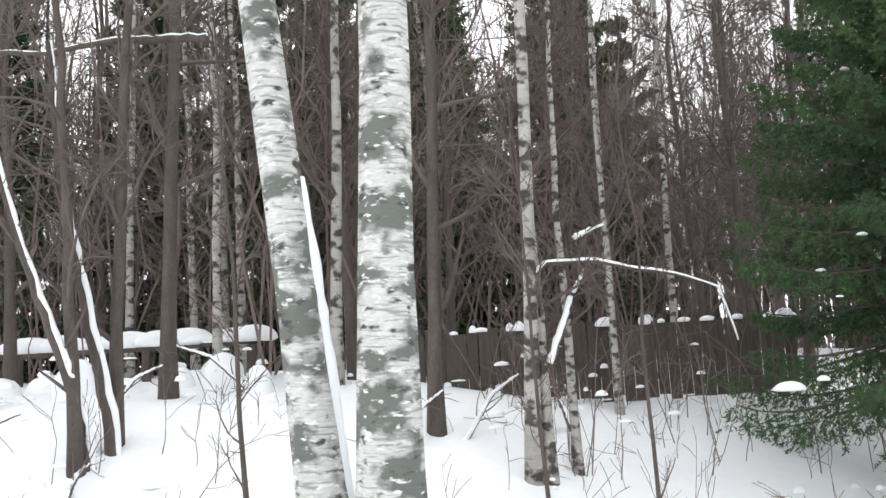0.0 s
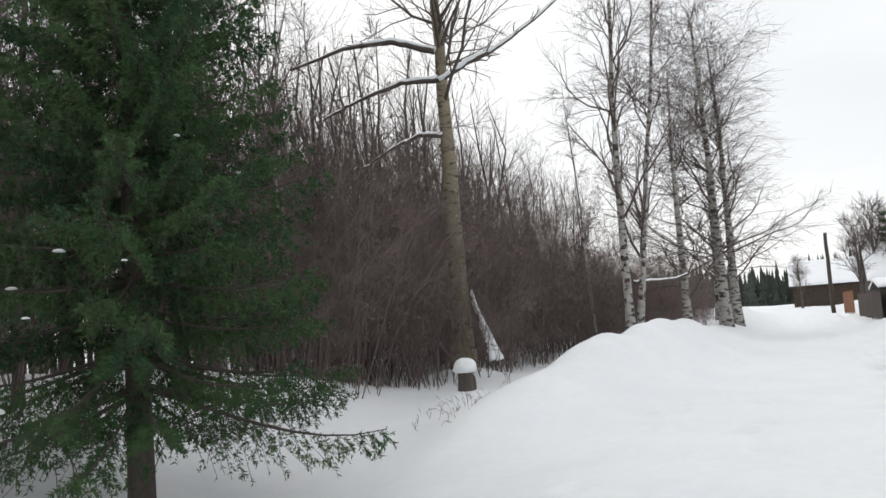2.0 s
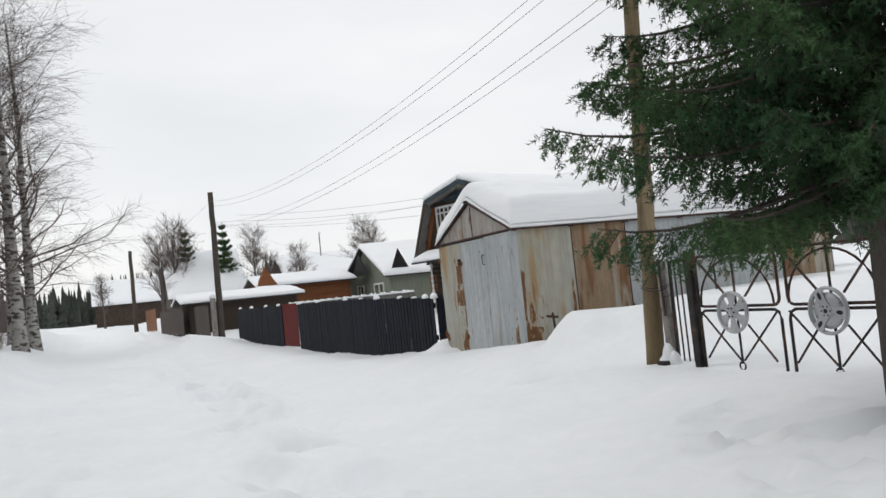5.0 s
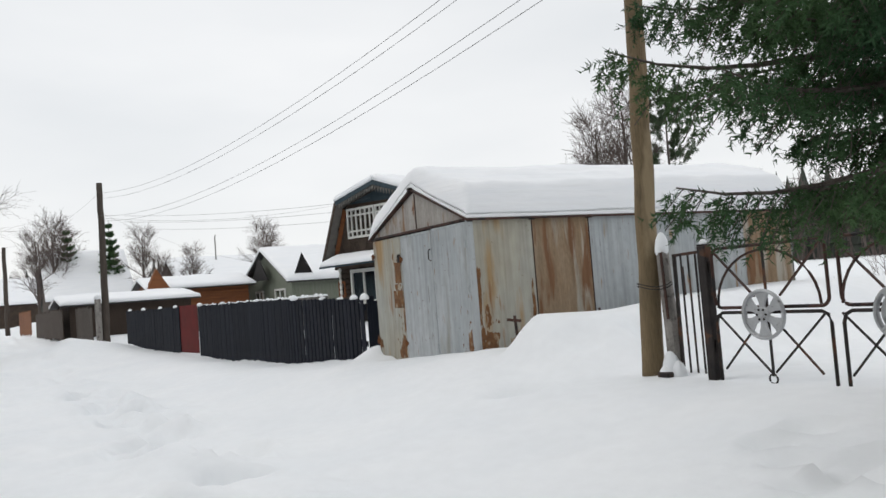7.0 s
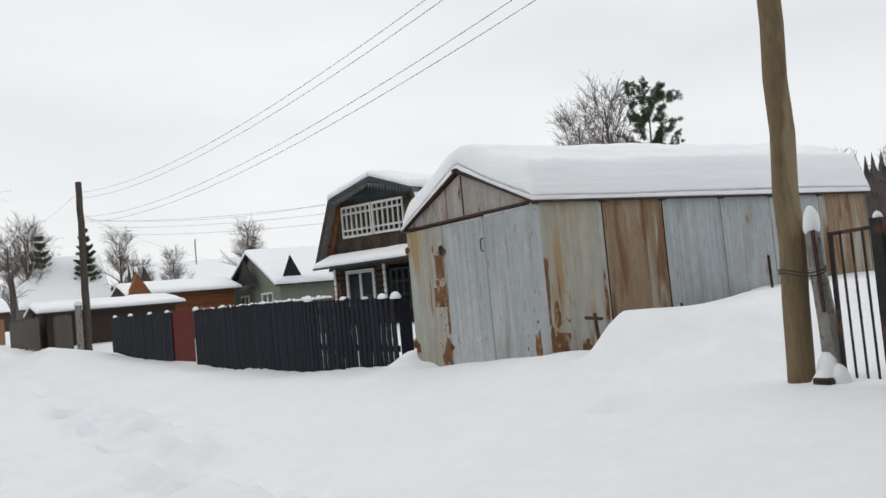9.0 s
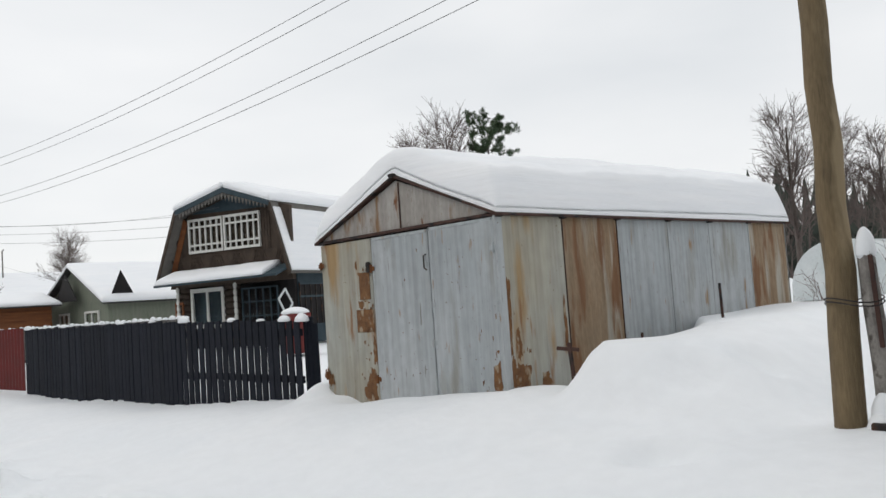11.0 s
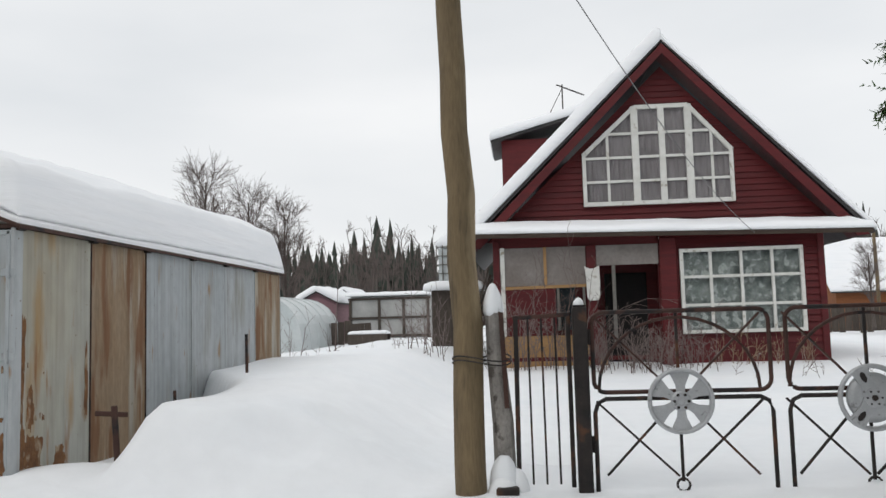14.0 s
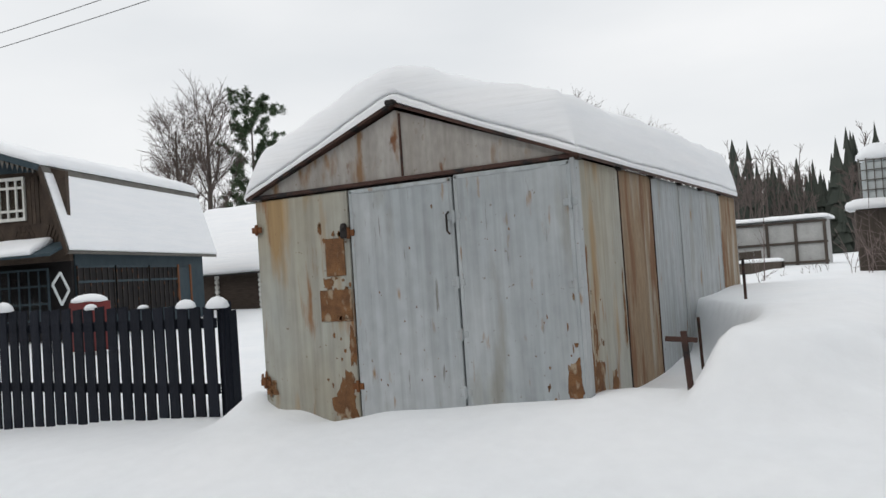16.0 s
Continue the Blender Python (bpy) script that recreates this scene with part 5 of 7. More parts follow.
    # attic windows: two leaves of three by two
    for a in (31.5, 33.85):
        w = window(h, a, a + 2.25, 3.40, 4.52, yf + 0.05, 6, 1, 0.08, 0.08, "shade_black")
        for zk in (3.66, 4.25):
            part("glazing_bar", Geo().bar((a + 0.08, yf + 0.052, zk), (a + 2.17, yf + 0.052, zk), 0.06, 0.05), "white_paint", w)
    # porch roof
    part("porch_roof", Geo().prism([(29.6, yf + 1.0, 2.40), (37.3, yf + 1.0, 2.35), (37.3, yf + 1.0, 2.42), (29.6, yf + 1.0, 2.47)], (0, -1.0, 0.33)), "blue_paint", h)
    s = snow_slab(Geo(), (30.4, yf + 1.02, 2.46), (6.8, 0, -0.04), (0, -1.0, 0.33), 0.17, 30, 8, 0.14, 0.04, 12)
    solid("roof_snow", s, "roof_snow", (35, yf + 0.5, 2.5), "snow on the porch roof", "snow", smooth=True)
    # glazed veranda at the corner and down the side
    window(h, 30.7, 32.9, 0.8, 2.15, yf + 0.0, 5, 3, 0.05, 0.06, "shade_black", "blue_paint")
    for k in range(3):
        y0 = yf - 0.35 - k * 1.95
        # no room behind these: near-black boxes carry the indoor shade as colour
        fr = part("veranda_window", Geo().box((29.79, y0, 0.82), (29.83, y0 - 1.80, 2.18), 0.0), "shade_black", h, "veranda window with its indoor shade painted near-black")
        for zz in (0.85, 1.75, 2.15):
            part("rail", Geo().bar((29.77, y0, zz), (29.77, y0 - 1.80, zz), 0.06, 0.06), "blue_paint", fr)
        for j in range(7):
            part("glazing_bar", Geo().bar((29.77, y0 - j * 0.30, 0.85), (29.77, y0 - j * 0.30, 2.15), 0.04, 0.05, (0, 1, 0)), "iron", fr)
    part("loose_sash", Geo().bar((29.75, yf + 0.1, 1.55), (29.75, yf + 0.45, 2.0), 0.06, 0.05).bar((29.75, yf + 0.45, 2.0), (29.75, yf + 0.8, 1.7), 0.06, 0.05).bar((29.75, yf + 0.8, 1.7), (29.75, yf + 0.45, 1.2), 0.06, 0.05).bar((29.75, yf + 0.45, 1.2), (29.75, yf + 0.1, 1.55), 0.06, 0.05), "polycarbonate", h, "pale blue sash hung askew")
    part("side_door", Geo().box((29.78, -17.5, 0.5), (29.83, -18.3, 2.1), 0.01), "blue_paint", h)
    part("door_frame", Geo().bar((29.76, -17.45, 0.4), (29.76, -17.45, 2.2), 0.10, 0.05, (0, 1, 0)).bar((29.76, -18.35, 0.4), (29.76, -18.35, 2.2), 0.10, 0.05, (0, 1, 0)), "orange_wood", h)
    # the house stands turned to the lane
    stand = Matrix.Translation((33.8, -13.2, 0)) @ Matrix.Rotation(0.35, 4, "Z") @ Matrix.Diagonal((0.693, 1.0, 1.08, 1)) @ Matrix.Translation((-29.4, 10.85, 0))
    for ob in set(bpy.data.objects) - before:
        if ob.parent is None:
            ob.matrix_world = stand @ Matrix.Translation(ob.location)


build_gambrel_house()


def gable_house(name, x0, x1, y0, y1, base, eave, ridge, wall, label, along="y", snow=0.3, over=0.35, group="", front="x"):
    """A plain house: walls, gabled roof with its snow. along: the way the ridge runs."""
    h = thing(name, ((x0 + x1) / 2, (y0 + y1) / 2, base), label, "house", group)
    xm, ym = (x0 + x1) / 2, (y0 + y1) / 2
    part("wall", Geo().box((x0, y0, base - 0.5), (x1, y1, eave), 0.01), wall, h)
    lo, hi = y0 - over, y1 + over
    if along == "y":
        for yy in (y0, y1):
            part("gable", Geo().prism([(x0, yy, eave), (x1, yy, eave), (xm, yy, ridge)], (0, 0.06 if yy == y0 else -0.06, 0)), wall, h)
        for ex in (x0 - over, x1 + over):
            dz = (ridge - eave) * over / (xm - x0)
            part("roof", Geo().prism([(ex, lo, eave - dz), (xm, lo, ridge), (xm, lo, ridge + 0.08), (ex, lo, eave - dz + 0.08)], (0, hi - lo, 0)), "roof_iron", h)
            s = snow_slab(Geo(), (ex, lo - 0.03, eave - dz + 0.06), (xm - ex, 0, ridge - eave + dz), (0, hi - lo + 0.06, 0), snow, 14, 16, 0.3, 0.08, int(abs(ex)))
            solid("roof_snow", s, "roof_snow", (xm, ym, eave), "snow blanket on a house roof", "snow", smooth=True)
    else:
        lo, hi = x0 - over, x1 + over
        for xx in (x0, x1):
            part("gable", Geo().prism([(xx, y0, eave), (xx, y1, eave), (xx, ym, ridge)], (0.06 if xx == x0 else -0.06, 0, 0)), wall, h)
        for ey in (y0 - over, y1 + over):
            dz = (ridge - eave) * over / (ym - y0)
            part("roof", Geo().prism([(lo, ey, eave - dz), (lo, ym, ridge), (lo, ym, ridge + 0.08), (lo, ey, eave - dz + 0.08)], (hi - lo, 0, 0)), "roof_iron", h)
            s = snow_slab(Geo(), (lo - 0.03, ey, eave - dz + 0.06), (hi - lo + 0.06, 0, 0), (0, ym - ey, ridge - eave + dz), snow, 16, 14, 0.3, 0.08, int(abs(ey)))
            solid("roof_snow", s, "roof_snow", (xm, ym, eave), "snow blanket on a house roof", "snow", smooth=True)
    return h


# neighbours down the lane
green_house = gable_house("green_house", 49.2, 57.5, -19.5, -13.2, 0.5, 2.5, 4.3, "green_board", "low pale green board house under a snowy roof", "y", 0.3)
part("dark_gable", Geo().prism([(49.12, -14.4, 2.7), (49.12, -13.3, 2.7), (49.12, -13.8, 3.9)], (-0.05, 0, 0)), "shade_black", green_house)
part("attic_hood", Geo().prism([(51.9, -12.75, 2.65), (54.9, -12.75, 2.65), (53.4, -12.75, 4.0)], (0, -0.05, 0)), "shade_black", green_house)
window(green_house, 50.2, 52.0, 1.1, 2.1, -13.15, 2, 1, 0.1, 0.08, "shade_black")
window(green_house, 54.2, 55.6, 1.1, 2.1, -13.15, 2, 1, 0.1, 0.08, "shade_black")
shed = gable_house("log_shed", 34.5, 42.5, -30.0, -24.5, 0.5, 2.3, 4.9, "dark_wood", "dark log shed under a long snowy roof", "x", 0.3)
for z, xk in [(z, xk) for z in np.arange(0.5, 2.2, 0.2) for xk in (37.2, 39.6)]:
    part("log_end", Geo().lathe((xk, -24.46, z), [(0.10, -0.05), (0.10, 0.05)], 8, 1), "white_paint", shed)
cabin = gable_house("orange_cabin", 53.5, 58.5, -12.1, -6.9, 0.5, 2.55, 3.1, "orange_wood", "orange-brown board cabin along the fences", "y", 0.22)
for k in range(6):
    part("board", Geo().box((53.45, -12.1, 0.6 + k * 0.32), (53.48, -6.9, 0.89 + k * 0.28), 0.006), "orange_wood", cabin)
part("porch_gable", Geo().prism([(53.1, -7.75, 2.6), (53.1, -6.6, 2.6), (53.1, -7.1, 3.65)], (0.5, 0, 0)), "orange_wood", cabin)
low_shed = gable_house("low_shed", 47.5, 54.0, -7.6, -2.3, 0.6, 1.9, 2.25, "dark_wood", "dark plank shed with snow on its low roof", "y", 0.22)
far_a = gable_house("far_house", 78.0, 88.0, -9.5, -3.6, 0.8, 3.0, 6.8, "dark_wood", "distant dark wooden house with a steep snowy roof", "y", 0.3)
far_b = gable_house("far_house", 112.0, 121.0, -4.5, 3.0, 1.0, 3.6, 6.4, "brown_board", "distant brown house with a snowy roof", "y", 0.3)
far_c = gable_house("far_house", 72.0, 82.0, -26.0, -12.5, 0.8, 2.9, 5.4, "grey_wood", "long distant house with a broad snowy roof", "y", 0.35)
far_d = gable_house("far_house", 96.0, 110.0, -34.0, -24.0, 0.8, 3.2, 6.6, "orange_wood", "distant wooden house with a broad snowy roof", "y", 0.35)


def plank_fence(x0, y0, x1, y1, z, h, mat, label, seed=0, w=0.16):
    f = thing("plank_fence", ((x0 + x1) / 2, (y0 + y1) / 2, z), label, "fence", "plank fences")
    rng = random.Random(seed)
    d = Vector((x1 - x0, y1 - y0, 0))
    n = max(2, int(d.length / w))
    turn = math.atan2(d.y, d.x)
    me = Geo().box((-w * 0.48, -0.012, -0.2), (w * 0.48, 0.012, h), 0.004).mesh("plank")
    me.materials.append(M[mat])
    for k in range(n):
        p = Vector((x0, y0, 0)) + d * ((k + 0.5) / n)
        ob = new("plank", me)
        ob.parent = f
        ob.location = (p.x - f.location.x, p.y - f.location.y, rng.uniform(-0.09, 0.05))
        ob.rotation_euler = (0, rng.uniform(-0.02, 0.02), turn)
    return f


plank_fence(42.5, -2.7, 46.8, -2.5, 0.5, 1.25, "grey_wood", "weathered grey plank fence along the lane", 3)
plank_fence(47.2, -2.0, 60.0, -1.6, 0.65, 1.15, "dark_wood", "dark plank fence in front of a shed", 4, 0.22)
plank_fence(61.0, -1.4, 67.0, -1.0, 0.8, 1.2, "orange_wood", "reddish plank fence far down the lane", 5, 0.22)

# corrugated slates on edge behind the black fence, with snow on top
edging = thing("slate_edging", (30, -7.6, 1.0), "row of grey corrugated slates topped with snow", "fence")
xs_ = np.linspace(28.5, 42.0, 300)
v = np.vstack([np.stack([xs_, -7.6 + 0.03 * np.sin(xs_ * 20) + (xs_ - 22) * 0.08, np.full(300, zz)], 1) for zz in (0.5, 1.42)])
part("slate_strip", Geo().arrays(v, [[i, i + 1, 300 + i + 1, 300 + i] for i in range(299)]), "slate", edging)
s = Geo()
for k in range(45):
    x = 28.6 + k * 0.295
    snow_clump(s, (x, -7.6 + (x - 22) * 0.08, 1.42), 0.15, 0.06, 0.05 + 0.02 * (k % 3), k, 8, 3)
solid("snow_heap", s, "snow", (30, -7.0, 1.42), "beaded line of snow on corrugated slates", "snow", kind="stuff", smooth=True)

# red barrel-like box in the yard
box = thing("red_box", (29.6, -10.6, 0.6), "small dark red garden box with snow on its lid", "box")
part("body", Geo().box((29.3, -10.9, 0.3), (29.9, -10.3, 1.35), 0.02), "red_metal", box)
s = snow_clump(Geo(), (29.6, -10.6, 1.36), 0.36, 0.36, 0.16, 4)
solid("snow_heap", s, "snow", (29.6, -10.6, 1.36), "cap of snow on a garden box", "snow", smooth=True)


# ---- garden behind the gate ----
def arched_greenhouse(x0, x1, y0, y1, base, h):
    g = thing("greenhouse", ((x0 + x1) / 2, (y0 + y1) / 2, base), "pale arched polycarbonate greenhouse half buried in snow", "greenhouse")
    ang = np.linspace(0, np.pi, 17)
    xm, hw = (x0 + x1) / 2, (x1 - x0) / 2
    prof = [(xm + hw * np.cos(a), base - 0.3 + (h + 0.3) * np.sin(a) ** 0.75) for a in ang]
    n = len(prof)
    v = np.array([(px, y, pz) for y in (y0, y1) for px, pz in prof])
    part("cover", Geo().arrays(v, [[i, i + 1, n + i + 1, n + i] for i in range(n - 1)]), "polycarbonate", g)
    part("end_sheet", Geo().prism([(px, y1, pz) for px, pz in prof], (0, 0.02, 0)), "polycarbonate", g)
    part("end_sheet", Geo().prism([(px, y0, pz) for px, pz in prof], (0, -0.02, 0)), "polycarbonate", g)
    for y in np.linspace(y0, y1, 6):
        part("hoop", Geo().tube([(px * 1.0, y, pz + 0.015) for px, pz in prof], 0.02, 6), "polycarbonate", g)
    return g


arched_greenhouse(20.95, 24.4, -35.0, -28.6, 0.8, 1.8)
pink = gable_house("pink_shed", 21.7, 23.6, -42.0, -37.5, 0.7, 2.5, 3.0, "pink", "mauve-pink shed under a thick cap of snow", "y", 0.35, 0.15)
gl = thing("glazed_frame_house", (18.85, -37.0, 0.8), "ramshackle greenhouse of old window frames and film", "greenhouse")
part("body", Geo().box((17.1, -38.5, 0.4), (20.6, -35.5, 2.65), 0.02), "film", gl, "cloudy plastic film")
for x in (17.1, 18.2, 19.3, 20.6):
    part("stud", Geo().box((x - 0.06, -35.5, 0.4), (x + 0.06, -35.42, 2.6), 0.01), "grey_wood", gl)
for z in (0.9, 1.7, 2.55):
    part("rail", Geo().box((17.0, -35.49, z - 0.05), (20.7, -35.43, z + 0.05), 0.01), "grey_wood", gl)
s = snow_slab(Geo(), (16.9, -35.3, 2.68), (3.9, 0, 0), (0, -3.3, 0), 0.18, 14, 10, 0.25, 0.06, 31)
solid("roof_snow", s, "roof_snow", (18.8, -37, 2.68), "snow on an old greenhouse", "snow", smooth=True)
cabin2 = gable_house("orange_cabin", 23.5, 25.9, -58.0, -53.0, 0.8, 2.7, 3.7, "orange_wood", "distant orange timber cabin in the gardens", "y", 0.3)
plank_fence(19.2, -33.0, 21.6, -33.4, 0.8, 0.75, "grey_wood", "low grey plank edging in the garden", 8, 0.3)
bed = thing("garden_bed", (19.2, -32.5, 0.8), "weathered boxed garden bed under snow", "garden bed")
part("board", Geo().box((18.4, -32.9, 0.6), (20.0, -32.8, 1.05), 0.01), "grey_wood", bed)
part("board", Geo().box((18.4, -32.1, 0.6), (20.0, -32.0, 1.05), 0.01), "grey_wood", bed)
s = snow_slab(Geo(), (18.4, -32.0, 1.03), (1.6, 0, 0), (0, -0.9, 0), 0.15, 10, 8, 0.2, 0.04, 33)
solid("snow_heap", s, "snow", (19.2, -32.5, 1.0), "snow on a garden bed", "snow", smooth=True)

tank = thing("water_tank", (14.75, -21.4, 2.3), "caged white plastic water tank on a plank stand", "water tank")
part("stand", Geo().box((14.1, -22.0, 0.3), (15.3, -20.8, 2.28), 0.02), "grey_wood", tank, "grey plank stand")
part("bottle", Geo().box((14.38, -21.8, 2.45), (15.12, -21.05, 3.45), 0.08), "polycarbonate", tank, "milky plastic tank")
s = Geo()
for z in np.linspace(2.5, 3.45, 5):
    s.bar((14.34, -21.02, z), (15.16, -21.02, z), 0.025, 0.025).bar((14.34, -21.84, z), (14.34, -21.02, z), 0.025, 0.025).bar((15.16, -21.84, z), (15.16, -21.02, z), 0.025, 0.025)
for x in np.linspace(14.34, 15.16, 6):
    s.bar((x, -21.02, 2.4), (x, -21.02, 3.5), 0.025, 0.025, (1, 0, 0))
part("cage", s, "slate", tank, "galvanised tube cage")
s = snow_clump(Geo(), (14.75, -21.4, 3.5), 0.48, 0.48, 0.38, 5)
solid("snow_heap", s, "snow", (14.75, -21.4, 3.5), "thick cap of snow on a tank", "snow", smooth=True)
s = snow_slab(Geo(), (13.9, -20.6, 2.28), (1.6, 0, 0), (0, -1.6, 0), 0.24, 10, 10, 0.25, 0.1, 35)
solid("snow_heap", s, "snow", (14.7, -21.4, 2.3), "snow on a plank stand", "snow", smooth=True)
lean = thing("board_pile", (14.3, -18.0, 0.5), "dark boards and poles leaned against the house side", "boards")
rngp = random.Random(3)
for k in range(16):
    y = -16.6 - k * 0.14
    part("board", Geo().bar((14.2 + rngp.uniform(0, 0.3), y, 0.3), (13.6, y + rngp.uniform(-0.2, 0.2), rngp.uniform(1.6, 2.6)), rngp.uniform(0.05, 0.14), 0.03, (0, 1, 0)), "grey_wood" if k % 3 else "dark_wood", lean)

timber = gable_house("timber_house", -9.5, -3.6, -50.0, -44.5, 0.9, 2.7, 5.3, "orange_wood", "distant varnished timber house with arched attic window", "x", 0.25)
part("attic_window", Geo().lathe((-3.52, -47.2, 3.4), [(0.7, 0), (0.7, 0.05)], 16, 0), "white_paint", timber)
# near-black disc, the attic's shade painted in
part("pane", Geo().lathe((-3.46, -47.2, 3.4), [(0.56, 0), (0.56, 0.02)], 16, 0), "shade_black", timber)
plank_fence(-14, -38, 4, -38.5, 0.7, 1.0, "grey_wood", "grey plank fence of a neighbouring plot", 9, 0.3)
pole_b, _ = build_pole(-3.9, -40.0, 0.8, 4.9, (0.0, 0.0), 0.09, "grey wooden utility pole beyond the gardens")


# ---- poles and wires ----
pole2, _ = build_pole(40.2, -2.9, 0.4, 6.2, (0.012, -0.01), 0.13, "tall wooden utility pole bound to a concrete stub", "grey_wood")
part("concrete_stub", Geo().box((40.0, -2.75, 0.0), (40.22, -2.55, 2.0), 0.02), "concrete", pole2)
s = snow_clump(Geo(), (40.1, -2.65, 2.0), 0.13, 0.13, 0.16, 2)
solid("snow_heap", s, "snow", (40.1, -2.65, 2.0), "cap of snow on a concrete stub", "snow", smooth=True)
pole3, _ = build_pole(66.5, -0.3, 0.9, 5.6, (0.0, 0.0), 0.14, "wooden utility pole far down the lane", "grey_wood")
for zk in (5.9, 5.7, 5.05, 4.85):
    part("insulator", Geo().lathe((40.45, -2.95, zk), [(0.03, 0), (0.05, 0.04), (0.03, 0.09)], 8), "white_paint", pole2)


def wire(a, b, sag, r=0.0042):
    a, b = np.array(a), np.array(b)
    t = np.linspace(0, 1, 40)
    p = a + (b - a) * t[:, None]
    p[:, 2] -= 4 * sag * t * (1 - t)
    solid("overhead_wire", Geo().tube(p, r, 5), "cable", tuple(a), "thin grey overhead wire sagging between poles", "wire", "overhead wires", smooth=True)


wire((40.4, -2.9, 5.95), (13.40, -4.40, 5.25), 0.75)
wire((40.4, -3.05, 5.75), (13.10, -4.40, 5.10), 0.70)
wire((40.4, -2.9, 5.10), (13.40, -4.40, 4.60), 0.75)
wire((40.4, -3.05, 4.90), (13.10, -4.40, 4.45), 0.70)
wire((40.3, -2.9, 5.9), (66.5, -0.3, 6.2), 0.5)
wire((40.3, -2.9, 5.0), (36.4, -12.2, 5.1), 0.4)
wire((40.3, -2.9, 5.2), (53.4, -13.2, 3.7), 0.4)
wire((13.24, -4.40, 5.0), (8.2, -16.0, 3.05), 0.35, 0.006)
wire((13.24, -4.40, 5.3), (-14, -4.8, 5.6), 0.6)
for z in (9.5, 10.6, 11.6):
    wire((150, -20, z + 6), (70, -46, z), 1.2, 0.02)


# ---- vegetation ----
def unit(v):
    return v / (np.linalg.norm(v, axis=-1, keepdims=True) + 1e-9)


def offshoots(rng, p, r, k, t0, t1, length, spread, lift, wander, s=5, taper=0.35, rfac=0.55, fade=0.6):
    """k side shoots from each polyline in p: start between t0 and t1, length in metres, opening angle in degrees, pull upwards."""
    n, m, _ = p.shape
    t = rng.uniform(t0, t1, (n, k))
    f = t * (m - 1)
    i = np.clip(f.astype(int), 0, m - 2)
    w = (f - i)[..., None]
    rows = np.arange(n)[:, None]
    start = p[rows, i] * (1 - w) + p[rows, i + 1] * w
    d = unit(p[rows, i + 1] - p[rows, i])
    rad = r[rows, i] * (1 - w[..., 0]) + r[rows, i + 1] * w[..., 0]
    side = unit(np.cross(d, rng.normal(size=(n, k, 3))))
    ang = np.radians(rng.uniform(spread[0], spread[1], (n, k)))[..., None]
    way = unit(d * np.cos(ang) + side * np.sin(ang))
    L = rng.uniform(length[0], length[1], (n, k)) * (1 - fade * (t - t0) / max(t1 - t0, 1e-6))
    pts, cur = [start], way
    for j in range(s - 1):
        cur = unit(cur + rng.normal(size=cur.shape) * wander + np.array([0, 0, lift]))
        pts.append(pts[-1] + cur * (L / (s - 1))[..., None])
    q = np.stack(pts, 2).reshape(n * k, s, 3)
    rr = (rad * rfac)[..., None] * np.linspace(1, taper, s)
    return q, rr.reshape(n * k, s)


def trunk_line(rng, h, lean=(0, 0), s=12, bend=0.03, z0=-0.3):
    z = np.linspace(0, 1, s)
    x = lean[0] * z * h + np.cumsum(rng.normal(size=s) * bend) * z
    y = lean[1] * z * h + np.cumsum(rng.normal(size=s) * bend) * z
    return np.stack([x, y, z0 + z * (h - z0)], 1)[None]


def bare_tree(name, seed, h, r, bark, label, lean=(0, 0), limbs=14, from_t=0.35, limb_len=(1.2, 2.4), spread=(35, 65), lift=0.10, sub=6, twig=6, twig_len=(0.3, 0.7), twig_lift=0.03, bend=0.04, twig_r=0.004, group="", fade=0.6, limb_r=0.45, wander=0.14, crust=None):
    """A leafless tree: trunk with limbs, and a crown of branches and twigs."""
    rng = np.random.RandomState(seed)
    ob = thing(name, (0, 0, 0), label, "tree", group)
    tp = trunk_line(rng, h, lean, 14, bend)
    tr = np.linspace(1, 0.18, 14)[None] * r
    tr[0, 0] *= 1.5
    tr[0, 1] *= 1.12
    lp, lr = offshoots(rng, tp, tr, limbs, from_t, 0.97, limb_len, spread, lift, wander, 7, 0.3, limb_r, fade)
    g = Geo().strands(tp, tr, 9)
    part("trunk", g, bark, ob, smooth=True)
    if crust:
        # snow plastered along one side of the trunk: angle, from and to height
        ang, za, zb = crust
        zz = np.linspace(za, zb, 30)
        cx, cy = np.interp(zz, tp[0, :, 2], tp[0, :, 0]), np.interp(zz, tp[0, :, 2], tp[0, :, 1])
        cr = np.interp(zz, tp[0, :, 2], tr[0])
        pts = np.stack([cx + cr * 0.93 * math.cos(ang), cy + cr * 0.93 * math.sin(ang), zz], 1)
        part("snow_crust", Geo().tube(pts, r * 0.27 * (0.7 + 0.6 * rng.rand(30)) * np.sin(np.linspace(0.25, 2.9, 30)) ** 0.4, 7), "snow", ob, "snow plastered along the trunk", True)
    sp, sr = offshoots(rng, lp, lr, sub, 0.15, 0.98, (limb_len[0] * 0.35, limb_len[1] * 0.5), (25, 60), twig_lift, 0.16, 4, 0.4, 0.6, 0.5)
    wp, wr = offshoots(rng, sp, sr, twig, 0.1, 1.0, twig_len, (20, 55), twig_lift, 0.18, 3, 0.5, 0.6, 0.3)
    c = Geo().strands(lp, np.maximum(lr, twig_r * 1.6), 4).strands(sp, np.maximum(sr, twig_r * 1.2)).strands(wp, np.full(wr.shape, twig_r) * np.linspace(1, 0.6, wr.shape[1]))
    part("crown", c, "twig", ob)
    return ob


